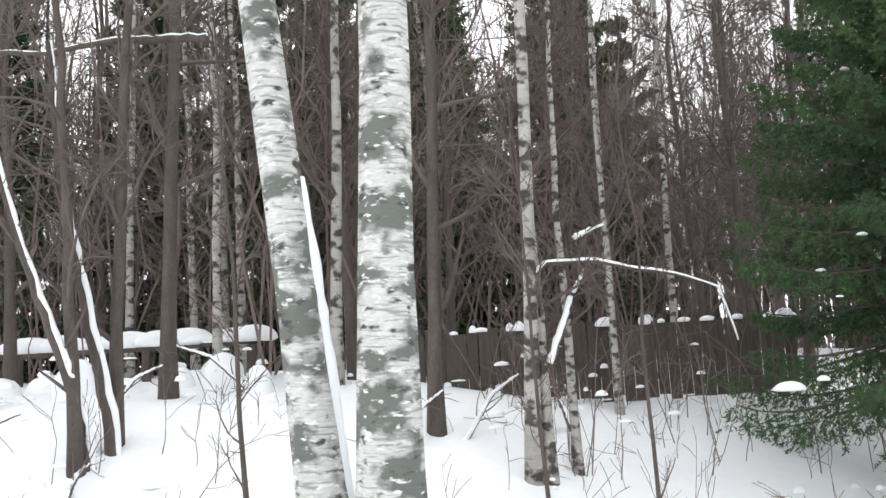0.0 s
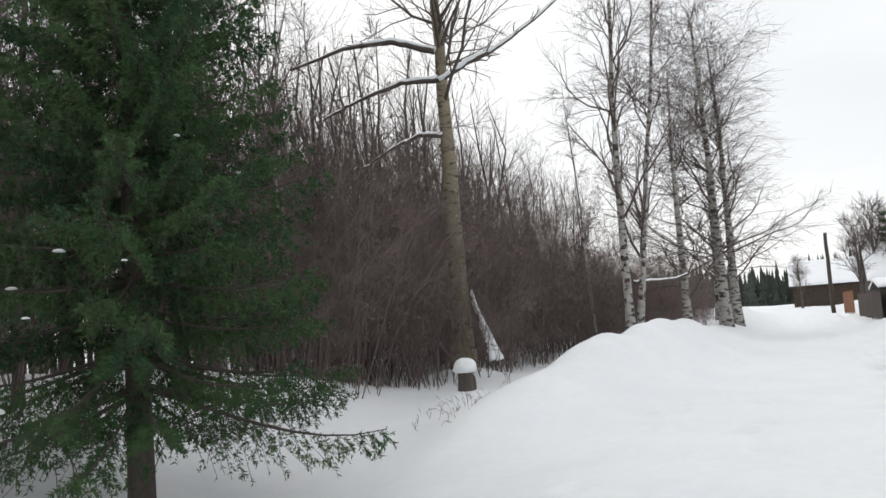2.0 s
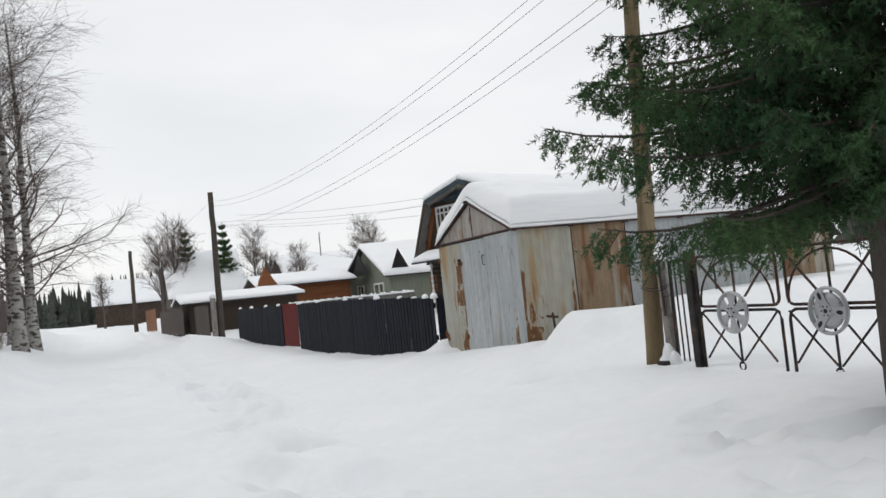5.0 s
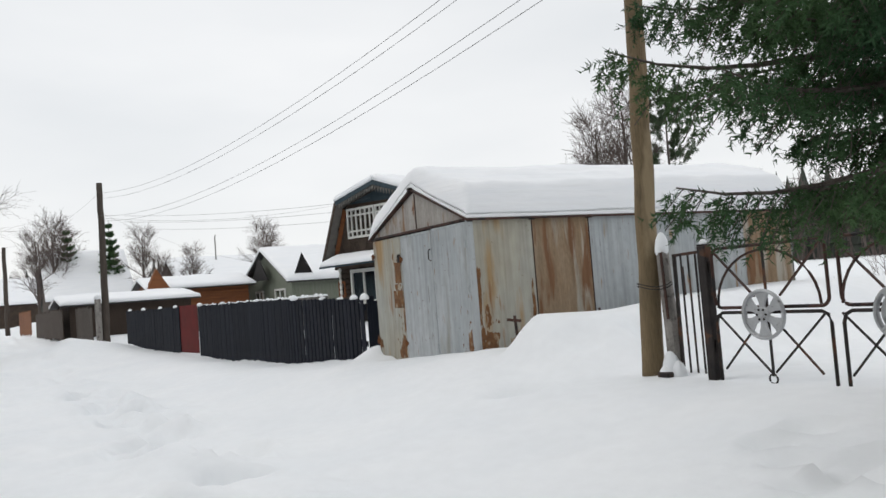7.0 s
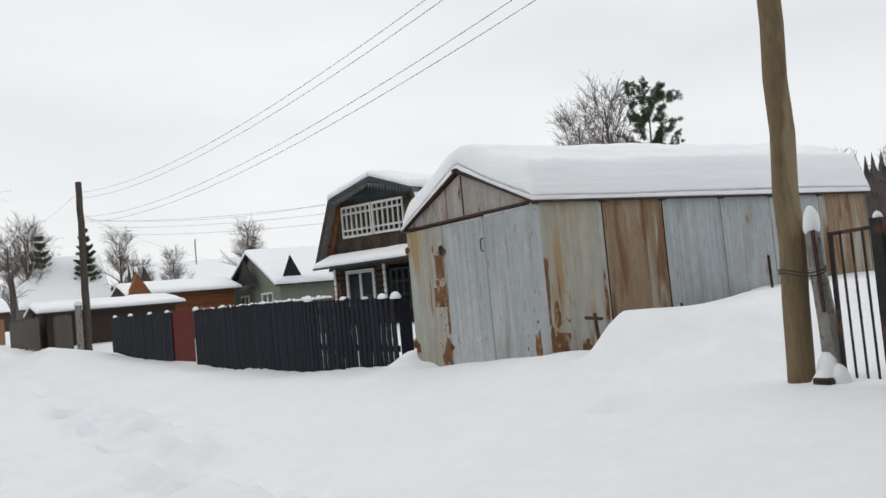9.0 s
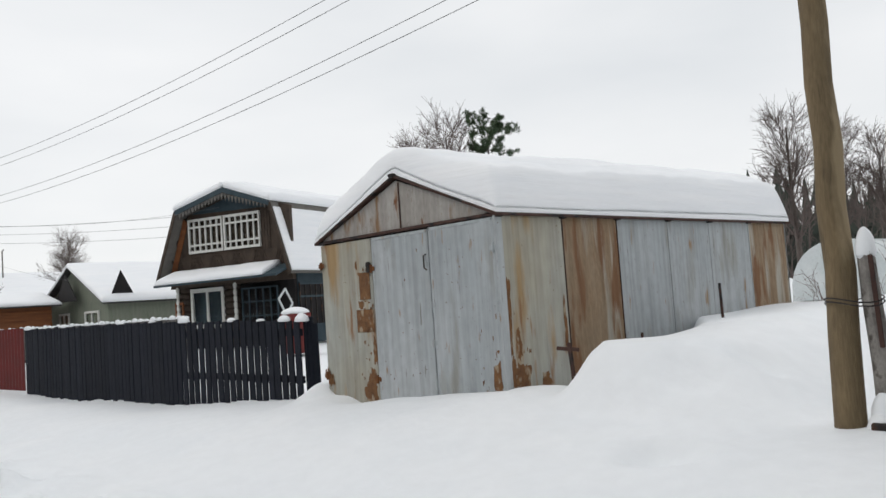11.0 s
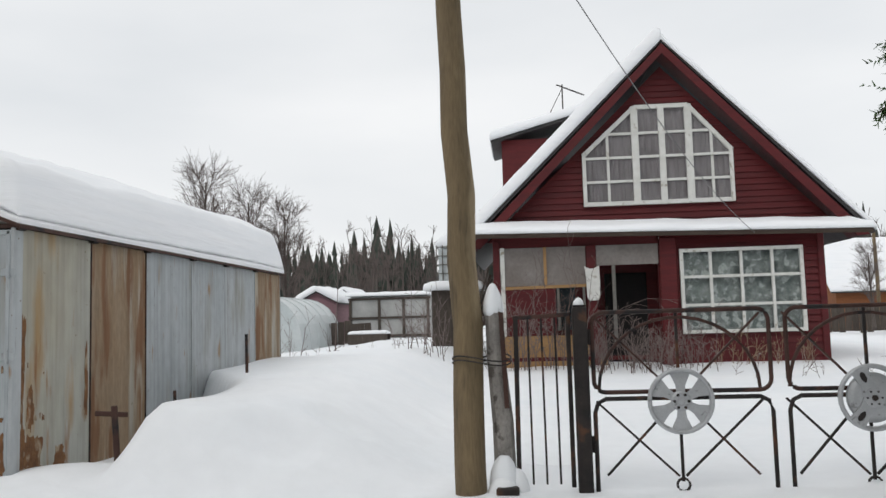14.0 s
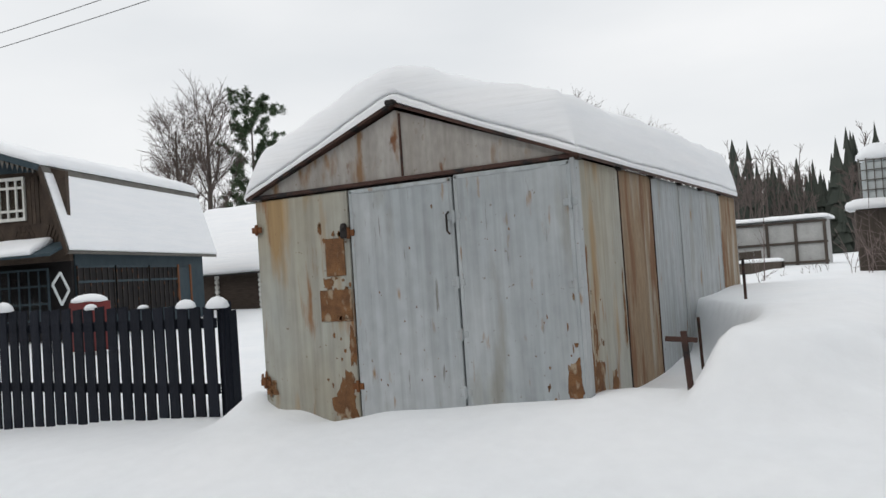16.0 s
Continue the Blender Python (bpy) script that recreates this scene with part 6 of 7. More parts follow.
def needle_cloud(rng, p, m, length, width, forward=0.7):
    """m flat needles round each polyline in p, as triangles."""
    n, s, _ = p.shape
    t = rng.uniform(0.02, 1.0, (n, m)) * (s - 1)
    i = np.clip(t.astype(int), 0, s - 2)
    w = (t - i)[..., None]
    rows = np.arange(n)[:, None]
    base = p[rows, i] * (1 - w) + p[rows, i + 1] * w
    d = unit(p[rows, i + 1] - p[rows, i])
    side = unit(np.cross(d, rng.normal(size=d.shape)))
    way = unit(d * forward + side)
    flat = unit(np.cross(way, rng.normal(size=d.shape)))
    L = (rng.uniform(0.7, 1.15, (n, m)) * length)[..., None]
    a, b, c = base - flat * width, base + flat * width, base + way * L
    v = np.stack([a, b, c], 2).reshape(-1, 3)
    return v, np.arange(len(v)).reshape(-1, 3)


def spruce(seed, h, reach, first, whorl_gap, per, label, side_twigs, m, nlen, nwid, trunk_r, azim=None, hang=0.5, tertiary=0):
    """A spruce: trunk, drooping branches in whorls, and flat sprays of hanging side twigs clothed in needles."""
    rng = np.random.RandomState(seed)
    ob = thing("spruce", (0, 0, 0), label, "spruce tree")
    tp = trunk_line(rng, h, (0, 0), 14, 0.015)
    tr = np.linspace(1, 0.08, 14)[None] * trunk_r
    part("trunk", Geo().strands(tp, tr, 10), "bark", ob, smooth=True)
    pts, rad = [], []
    z, turn = first, 0.0
    S = 9
    while z < h - 0.25:
        f = (z - first) / (h - first)
        turn += 2.4
        for k in range(per):
            az = turn + (k + rng.uniform(-0.35, 0.35)) * 2 * np.pi / per
            R = reach * (1 - f) ** 0.85 * rng.uniform(0.70, 1.04)
            if azim is not None:
                R *= azim(az) * (0.76 + 0.24 * min(1.0, (z - first) / 0.8))
            R = max(R, 0.18)
            u = np.linspace(0, 1, S)
            rise = 0.60 * f - 0.28 * (1 - f) + rng.uniform(-0.12, 0.10)
            dz = R * (rise * u - 0.24 * (1 - f) * u ** 2 + 0.34 * u ** 3 * (1 - f * 0.5))
            bend = rng.uniform(-0.25, 0.25)
            pts.append(np.stack([R * u * np.cos(az + bend * u), R * u * np.sin(az + bend * u), z + rng.uniform(-0.06, 0.06) + dz], 1))
            rad.append(np.linspace(0.016 + 0.006 * R, 0.004, S))
        z += whorl_gap * rng.uniform(0.8, 1.2) * (1 + 0.2 * max(0.0, z - first - 3.2))
    bp, br = np.array(pts), np.array(rad)
    n = len(bp)
    # side twigs in the plane of the branch, alternating, hanging at their ends
    K = side_twigs
    t = (np.linspace(0.10, 0.98, K) + rng.uniform(-0.015, 0.015, (n, K))) * (S - 1)
    i = np.clip(t.astype(int), 0, S - 2)
    w = (t - i)[..., None]
    rows = np.arange(n)[:, None]
    start = bp[rows, i] * (1 - w) + bp[rows, i + 1] * w
    d = unit(bp[rows, i + 1] - bp[rows, i])
    lat = unit(np.cross(d, np.array([0, 0, 1.0]))) * np.where(np.arange(K) % 2, 1, -1)[None, :, None]
    way = unit(d * rng.uniform(0.55, 0.85, (n, K))[..., None] + lat * rng.uniform(0.6, 0.95, (n, K))[..., None] + np.array([0, 0, -0.2 * hang]) + rng.normal(size=(n, K, 3)) * 0.08)
    Rlen = np.linalg.norm(bp[:, -1] - bp[:, 0], axis=1)[:, None]
    L = (0.10 + 0.36 * Rlen * (1 - 0.80 * t / (S - 1))) * rng.uniform(0.55, 1.1, (n, K))
    q, cur = [start], way
    for j in range(3):
        cur = unit(cur + np.array([0, 0, -0.42 * hang]))
        q.append(q[-1] + cur * (L / 3)[..., None])
    tw = np.stack(q, 2).reshape(n * K, 4, 3)
    c = Geo().strands(bp, br, 4).strands(tw[:, [0, 3]], np.full((n * K, 2), 0.003))
    part("bough", c, "bark", ob)
    cloud = Geo()
    v, f3 = needle_cloud(rng, bp[:, 2:], m * 3, nlen, nwid)
    cloud.arrays(v, None, f3)
    v, f3 = needle_cloud(rng, tw, m, nlen, nwid)
    cloud.arrays(v, None, f3)
    if tertiary:
        fp, fr = offshoots(rng, tw, np.full(tw.shape[:2], 0.003), tertiary, 0.15, 0.9, (0.07, 0.22), (35, 55), -0.16 * hang, 0.04, 3, 0.6, 0.7, 0.3)
        v, f3 = needle_cloud(rng, fp, max(8, m * 2 // 3), nlen, nwid)
        cloud.arrays(v, None, f3)
    part("foliage", cloud, "needles", ob, "dark green needles")
    return ob


left_spruce = spruce(11, 11.0, 3.0, 1.50, 0.40, 10, "full dark green spruce with low sweeping branches beside the lane", 40, 18, 0.060, 0.0085, 0.17, hang=0.9, tertiary=3)
left_spruce.location = (10.85, 8.45, gz(10.85, 8.45))
right_spruce = spruce(23, 9.5, 2.0, 1.62, 0.25, 10, "dark green spruce overhanging the gate with drooping boughs", 48, 30, 0.040, 0.0048, 0.15, lambda az: 0.62 + 0.55 * max(0.0, math.cos(az - radians(60))), hang=1.0, tertiary=4)
right_spruce.location = (9.5, -3.45, gz(9.5, -3.45))

rngc = random.Random(12)
for k in range(9):
    az, zz = rngc.uniform(3.0, 5.6), rngc.uniform(0.5, 6.0)
    R = 2.8 * (1 - zz / 11) ** 0.85 * rngc.uniform(0.6, 0.95)
    c = (10.85 + R * math.cos(az), 8.45 + R * math.sin(az), zz - 0.35)
    sz = rngc.uniform(0.025, 0.05)
    s = snow_clump(Geo(), c, sz * 1.6, sz, sz * 0.7, k, 9, 4)
    solid("snow_clump", s, "snow", c, "small clump of snow caught on a spruce bough", "snow", "spruce snow clumps", smooth=True)
for c, rx, rz in (((8.30, 8.15, 0.90), 0.20, 0.085), ((8.66, 8.05, 0.98), 0.08, 0.05)):
    s = snow_clump(Geo(), c, rx, rx * 0.7, rz, 3)
    solid("snow_clump", s, "snow", c, "pillow of snow on a low spruce bough", "snow", "spruce snow clumps", smooth=True)

# the twin birch by the lane
birch_r = bare_tree("birch_tree", 2, 13, 0.165, "birch", "old birch with white bark and grey lichen patches", (0.028, -0.012), 12, 0.36, (1.5, 3.0), group="twin birch")
birch_r.location = (3.02, 4.78, gz(3.0, 4.8))
birch_l = bare_tree("birch_tree", 3, 12.5, 0.135, "birch", "leaning old birch with white bark and snow along one side", (-0.105, 0.02), 12, 0.36, (1.5, 3.0), group="twin birch", crust=(-0.35, 0.0, 2.35))
birch_l.location = (2.86, 5.12, gz(2.9, 5.1))
# aspen by the stump
aspen = bare_tree("aspen_tree", 7, 15, 0.31, "aspen", "tall aspen with ochre upper bark and snowy crooked limbs", (-0.03, -0.005), 15, 0.40, (3.2, 6.2), (40, 72), 0.08, 9, 7, (0.5, 1.2), 0.03, 0.05, 0.006, limb_r=0.34, fade=0.4, wander=0.2)
aspen.location = (24.6, 10.0, gz(24.6, 10.0))
stump = thing("tree_stump", (19.2, 7.7, 0.4), "short broken dark stump capped with snow", "stump")
part("wood", Geo().lathe((19.2, 7.7, 0.05), [(0.20, 0), (0.17, 0.25), (0.15, 0.5), (0.10, 0.62)], 9).lathe((19.38, 7.62, 0.05), [(0.08, 0), (0.07, 0.3), (0.05, 0.4)], 7), "bark", stump)
s = snow_clump(Geo(), (19.25, 7.72, 0.58), 0.30, 0.27, 0.26, 6)
solid("snow_heap", s, "snow", (19.25, 7.7, 0.5), "round cap of snow on a stump", "snow", smooth=True)

# birches further down the lane
pair_a = bare_tree("birch_tree", 21, 14.5, 0.16, "birch_far", "slender roadside birch with fine bare twigs", (0.0, 0.0), 24, 0.20, (2.4, 4.6), (28, 60), 0.10, 8, 8, (0.4, 1.0), -0.02, 0.05, 0.005, "roadside birches", limb_r=0.4)
pair_a.location = (29.7, 6.3, gz(29.7, 6.3))
pair_b = bare_tree("birch_tree", 22, 13.5, 0.13, "birch_far", "leaning roadside birch with fine bare twigs", (0.085, -0.13), 20, 0.20, (2.2, 4.2), (28, 60), 0.10, 8, 8, (0.4, 1.0), -0.02, 0.05, 0.005, "roadside birches", limb_r=0.4)
pair_b.location = (29.9, 6.2, gz(29.9, 6.2))
weeping = bare_tree("birch_tree", 24, 14.8, 0.17, "birch_far", "dense weeping birch with a pale twiggy crown", (0.0, 0.0), 34, 0.14, (2.6, 4.6), (28, 62), 0.07, 8, 8, (0.5, 1.2), -0.10, 0.03, 0.0042, "roadside birches", limb_r=0.30)
weeping.location = (39.5, 4.3, gz(39.5, 4.3))
weeping.scale = (1.35, 1.35, 0.92)
for k, (x, y, sc) in enumerate(((41.3, 4.0, 0.93), (44.5, 5.0, 0.9), (37.6, 5.6, 0.82))):
    ob = copy_thing(weeping, pose(x, y, gz(x, y), 0, 0, 70 + 80 * k) @ Matrix.Scale(sc, 4))

# forest kinds
K = {}
K["birch"] = [bare_tree("birch_tree", 40 + i, 12 + i, 0.085, "birch_far", "thin forest birch with mottled white bark", (0.02 * (i - 1), 0.01), 18, 0.2, (0.9, 2.0), (25, 60), 0.06, 5, 5, (0.3, 0.8), 0.0, 0.06, 0.0065, "forest birches") for i in range(4)]
K["alder"] = [bare_tree("alder_tree", 50 + i, 11 + i, 0.095, "bark", "dark bare forest tree with a tangle of twigs", (0.03 * (i - 2), 0.02 * (1 - i)), 18, 0.12, (0.9, 2.4), (30, 75), 0.06, 5, 4, (0.35, 1.0), 0.02, 0.09, 0.008, "forest trees") for i in range(5)]
K["pole"] = [bare_tree("young_tree", 60 + i, 8 + i, 0.045, "bark", "slender dark sapling with bare twigs", (0.02 * (i - 1), 0.01), 15, 0.08, (0.5, 1.3), (30, 65), 0.10, 4, 4, (0.2, 0.5), 0.03, 0.06, 0.005, "forest saplings") for i in range(3)]
rngf = random.Random(77)


def plant(kind, x, y, s=1.0, i=None):
    t = K[kind][rngf.randrange(len(K[kind])) if i is None else i]
    copy_thing(t, pose(x, y, gz(x, y) - 0.05, rngf.uniform(-2, 2), rngf.uniform(-2, 2), rngf.uniform(0, 360)) @ Matrix.Scale(s, 4))


for kind, x, y, s in (("alder", -0.5, 15.3, 1), ("alder", 1.05, 10.1, 0.8), ("alder", 1.35, 10.7, 0.85), ("birch", 1.1, 17.9, 1), ("alder", 1.9, 12.4, 1.15), ("birch", 2.35, 18.5, 1), ("birch", 3.0, 19.3, 1), ("birch", 3.3, 18.2, 1.1), ("birch", 4.2, 12.7, 1.15), ("alder", 5.0, 10.4, 1.0), ("birch", 5.75, 9.3, 1.05), ("birch", 5.95, 9.25, 0.8), ("birch", 6.4, 9.5, 0.7), ("pole", 5.25, 7.8, 0.5), ("pole", 6.45, 7.9, 0.55), ("birch", 10.7, 13.9, 0.9), ("birch", 13.2, 15.1, 1.0), ("pole", 2.6, 8.1, 0.6), ("birch", 8.1, 11.5, 0.7), ("alder", 4.7, 13.7, 1.1), ("pole", 15.5, 11.0, 0.7), ("birch", 20.5, 12.8, 0.85), ("birch", 21.6, 13.5, 0.95), ("alder", 26.0, 13.0, 0.8), ("birch", 34.0, 8.5, 0.8)):
    plant(kind, x, y, s)
spots = []
for k in range(1500):
    x, y = rngf.uniform(-24, 62), rngf.uniform(10.8, 42)
    # woods thin out towards the lane's far end
    if y < 11.5 + max(0, x - 12) * 0.22 or (x > 30 and rngf.random() < 0.45) or any((x - a) ** 2 + (y - b) ** 2 < 1.1 for a, b in spots):
        continue
    if y > 26 and rngf.random() < 0.35:
        continue
    spots.append((x, y))
    if len(spots) > 160:
        break
for x, y in spots:
    plant(rngf.choice(("birch", "alder", "alder", "alder", "pole")), x, y, rngf.uniform(0.75, 1.2) * (0.8 if x > 22 else 1))
for kind in K.values():
    for i, t in enumerate(kind):
        x = -14 + 4.1 * i
        t.location = (x, 22.0 + i, gz(x, 22 + i) - 0.05)


# ---- brushwood, as one mass each ----
def brush(n, xr, yr, hr, seed, label, keep=None, mat="brush", r0=0.012, side=5, side_len=(0.25, 0.8), fine=0, spread=0.38):
    rng = np.random.RandomState(seed)
    x, y = rng.uniform(*xr, n), rng.uniform(*yr, n)
    if keep is not None:
        ok = keep(x, y)
        x, y = x[ok], y[ok]
    n = len(x)
    h = rng.uniform(*hr, n)
    az, tilt = rng.uniform(0, 2 * np.pi, n), np.minimum(np.abs(rng.normal(0, spread, n)), 0.75)
    S = 6
    u = np.linspace(0, 1, S)
    px = x[:, None] + (np.cos(az) * tilt * h)[:, None] * u ** 1.5 + np.cumsum(rng.normal(0, 0.05, (n, S)), 1) * h[:, None] * 0.5
    py = y[:, None] + (np.sin(az) * tilt * h)[:, None] * u ** 1.5 + np.cumsum(rng.normal(0, 0.05, (n, S)), 1) * h[:, None] * 0.5
    pz = ground_height(x, y)[:, None] - 0.1 + h[:, None] * (u - 0.9 * np.minimum(tilt, 0.5)[:, None] * u ** 3)
    p = np.stack([px, py, pz], 2)
    r = r0 * (0.5 + h / hr[1])[:, None] * np.linspace(1, 0.3, S)
    g = Geo().strands(p, r)
    sp, sr = offshoots(rng, p, r, side, 0.25, 1.0, side_len, (20, 60), 0.04, 0.15, 3, 0.5, 0.6, 0.3)
    g.strands(sp, np.maximum(sr, 0.0035))
    if fine:
        wp, wr = offshoots(rng, sp, sr, fine, 0.15, 1.0, (side_len[0] * 0.5, side_len[1] * 0.55), (25, 75), 0.02, 0.15, 2, 0.5, 0.6, 0.3)
        g.strands(wp, np.full(wr.shape, 0.0036))
    return solid("brushwood", g, mat, (float(x.mean()), float(y.mean()), 0), label, "brush", kind="stuff")


# dense thicket along the lane, falling in height with distance
for k in range(7):
    xa = 17.5 + 6.5 * k
    top = 7.6 - 0.45 * k
    brush(520 if k < 3 else 340, (xa, xa + 7.2), (9.0 if k < 2 else 7.2, 16.0), (top * 0.2, top * 1.1), 90 + k, "dense brown thicket of bare alder and willow stems", lambda x, y, k=k: (y > 9.6 - 0.12 * (x - 20)) & ((x - 24.6) ** 2 + (y - 10) ** 2 > 0.4), r0=0.011, side=10, side_len=(0.4, 1.4), fine=4, spread=0.62)
brush(360, (-12, 18), (14.5, 26), (1.5, 6.0), 120, "tangle of dark saplings inside the wood", None, r0=0.012, side=10, side_len=(0.3, 1.2), fine=3, spread=0.45)
brush(460, (-16, 22), (17, 34), (6.0, 13.5), 119, "tall tangle of thin bare stems in the wood", None, r0=0.018, side=16, side_len=(0.5, 2.0), fine=3)
brush(70, (-4, 8.5), (6.2, 12), (0.35, 1.5), 121, "thin dry stems and shoots standing in the snow", None, r0=0.005, side=4, side_len=(0.15, 0.45))
brush(300, (20, 46), (9.5, 17), (4.0, 9.5), 131, "haze of fine bare twigs over the thicket", None, r0=0.009, side=14, side_len=(0.5, 1.8), fine=3)
brush(240, (3, 20), (13, 25), (8.0, 13.5), 132, "tall bare saplings crowding behind the spruce", None, r0=0.02, side=16, side_len=(0.5, 2.0), fine=3)
brush(120, (6, 17), (9.2, 13), (0.8, 2.6), 122, "bare shoots behind the spruce", None, r0=0.008)
brush(26, (14, 17.5), (5.6, 7.2), (0.15, 0.55), 123, "dry weed stalks on the verge", None, r0=0.003, side=3, side_len=(0.05, 0.2))
brush(60, (11.6, 13.6), (-15.9, -15.2), (0.9, 2.9), 124, "bare garden shrub in front of the veranda", None, r0=0.007, side=7, side_len=(0.15, 0.5))
brush(110, (9.4, 11.8), (-15.8, -14.4), (0.4, 1.35), 125, "low dense bare shrub before the red house", None, r0=0.006, side=8, side_len=(0.1, 0.4))
brush(30, (7.2, 9.2), (-16.0, -15.4), (0.3, 0.9), 126, "dry brown garden stalks below a window", None, "rust_sheet", 0.006, 6, (0.08, 0.3))
brush(10, (16.6, 18.4), (-15.6, -14.6), (0.8, 2.2), 127, "bare young garden bush in the snow", None, r0=0.010, side=6, side_len=(0.2, 0.6))
brush(16, (14.2, 15.2), (-13.6, -12.6), (0.4, 1.3), 128, "twiggy bush by the house corner", None, r0=0.007, side=5)
brush(40, (4.5, 9.5), (-14, -9), (0.2, 0.7), 129, "dry weeds poking through garden snow", None, r0=0.004, side=4, side_len=(0.05, 0.2))
brush(40, (16, 24), (-30, -20), (0.2, 0.7), 130, "dry weeds across the garden snow", None, r0=0.006, side=4, side_len=(0.05, 0.25))


# ---- distance ----
def far_conifers(n, place, hr, seed, label, mat="needles_hazed"):
    rng = np.random.RandomState(seed)
    g = Geo()
    for k in range(n):
        x, y = place(rng)
        h = rng.uniform(*hr)
        z = gz(x, y) - 0.5
        sides = 8
        for j in range(7):
            f0 = 0.06 + 0.13 * j
            rad = h * 0.165 * (1 - f0) * rng.uniform(0.75, 1.25)
            a = np.arange(sides) * 2 * np.pi / sides + rng.uniform(0, 1)
            rr = rad * rng.uniform(0.8, 1.2, sides) * np.tile([1.15, 0.45], sides // 2)
            ring = np.stack([x + rr * np.cos(a), y + rr * np.sin(a), np.full(sides, z + h * f0) - rng.uniform(0, 0.03, sides) * h], 1)
            tip = np.array([[x, y, z + h * min(1.0, f0 + 0.22)]])
            g.arrays(np.vstack([ring, tip]), None, [[i, (i + 1) % sides, sides] for i in range(sides)])
    return solid("far_woods", g, mat, (0, 0, 0), label, "woods", kind="stuff")


def far_bare(n, place, hr, seed, label, twigs=10, r=0.05):
    rng = np.random.RandomState(seed)
    pts = np.array([place(rng) for _ in range(n)])
    h = rng.uniform(*hr, n)
    u = np.linspace(0, 1, 6)
    z = ground_height(pts[:, 0], pts[:, 1])
    p = np.stack([pts[:, :1] + rng.normal(0, 0.02, (n, 6)) * h[:, None], pts[:, 1:] + rng.normal(0, 0.02, (n, 6)) * h[:, None], z[:, None] + h[:, None] * u], 2)
    rad = (h * 0.011)[:, None] * np.linspace(1, 0.2, 6)
    lp, lr = offshoots(rng, p, rad, twigs, 0.25, 0.98, (1.5, 4.0), (20, 50), 0.12, 0.12, 4, 0.3, 0.5, 0.5)
    sp, sr = offshoots(rng, lp, lr, 5, 0.2, 1.0, (0.7, 1.8), (20, 50), 0.08, 0.14, 3, 0.5, 0.6, 0.3)
    g = Geo().strands(p, np.maximum(rad, r * 0.7)).strands(lp, np.maximum(lr, r * 0.5)).strands(sp, np.full(sr.shape, r * 0.4))
    return solid("far_woods", g, "twig", (0, 0, 0), label, "woods", kind="stuff")


far_conifers(900, lambda r: (r.uniform(-90, 120), r.uniform(-190, -125)), (7.5, 19), 201, "distant dark spruce forest beyond the gardens")
far_bare(360, lambda r: (r.uniform(-70, 110), r.uniform(-124, -104)), (8, 14), 202, "distant bare woodland edge behind the gardens", 8, r=0.07)
far_conifers(620, lambda r: (r.uniform(190, 300), r.uniform(-80, 70)), (8, 12), 203, "distant forest at the end of the lane")
far_bare(280, lambda r: (r.uniform(-40, 62), r.uniform(27, 52)), (10, 17), 205, "bare treetops deep in the wood", 13, 0.032)

far_bare(170, lambda r: (r.uniform(20, 66), r.uniform(15.5, 30)), (6, 13), 206, "thin bare birches rising behind the thicket", 18, 0.013)

far_bare(110, lambda r: (r.uniform(17, 44), r.uniform(13.5, 23)), (7, 13), 207, "fine bare saplings standing over the thicket", 18, 0.011)

# single trees of the village
oak = bare_tree("bare_tree", 301, 9, 0.2, "bark", "broad bare garden tree with fine twigs", (0, 0), 24, 0.14, (2.4, 4.6), (18, 50), 0.10, 9, 6, (0.5, 1.2), 0.06, 0.03, 0.010, "village trees", fade=0.5, wander=0.08)
oak.location = (29.5, -41.3, 0.8)
oak.scale = (0.94, 0.94, 0.94)
copy_thing(oak, pose(25.8, -43.0, 0.8, 0, 0, 80) @ Matrix.Scale(0.80, 4))
copy_thing(oak, pose(27.7, -42.3, 0.8, 0, 0, 150) @ Matrix.Scale(0.88, 4))
copy_thing(oak, pose(83.2, -67.9, 0.8, 0, 0, 200) @ Matrix.Scale(2.45, 4))
copy_thing(oak, pose(86.0, -66.5, 0.8, 0, 0, 20) @ Matrix.Scale(2.25, 4))
copy_thing(oak, pose(64.0, -11.5, 0.7, 0, 0, 50) @ Matrix.Scale(0.52, 4))
copy_thing(oak, pose(80.5, -4.0, 0.7, 0, 0, 250) @ Matrix.Scale(0.95, 4))
copy_thing(oak, pose(91.0, -25.5, 0.7, 0, 0, 300) @ Matrix.Scale(0.85, 4))
copy_thing(oak, pose(-2.0, -36.0, 0.7, 0, 0, 300) @ Matrix.Scale(0.38, 4))
copy_thing(oak, pose(103.0, 2.0, 0.9, 0, 0, 100) @ Matrix.Scale(0.6, 4))

for x, y, rot, sc in ((72.0, -2.5, 40, 0.75), (90.0, -6.0, 120, 0.9), (75.0, -10.0, 210, 0.75), (60.0, -8.8, 10, 0.42), (58.0, -14.5, 170, 0.6)):
    copy_thing(oak, pose(x, y, gz(x, y), 0, 0, rot) @ Matrix.Scale(sc, 4))


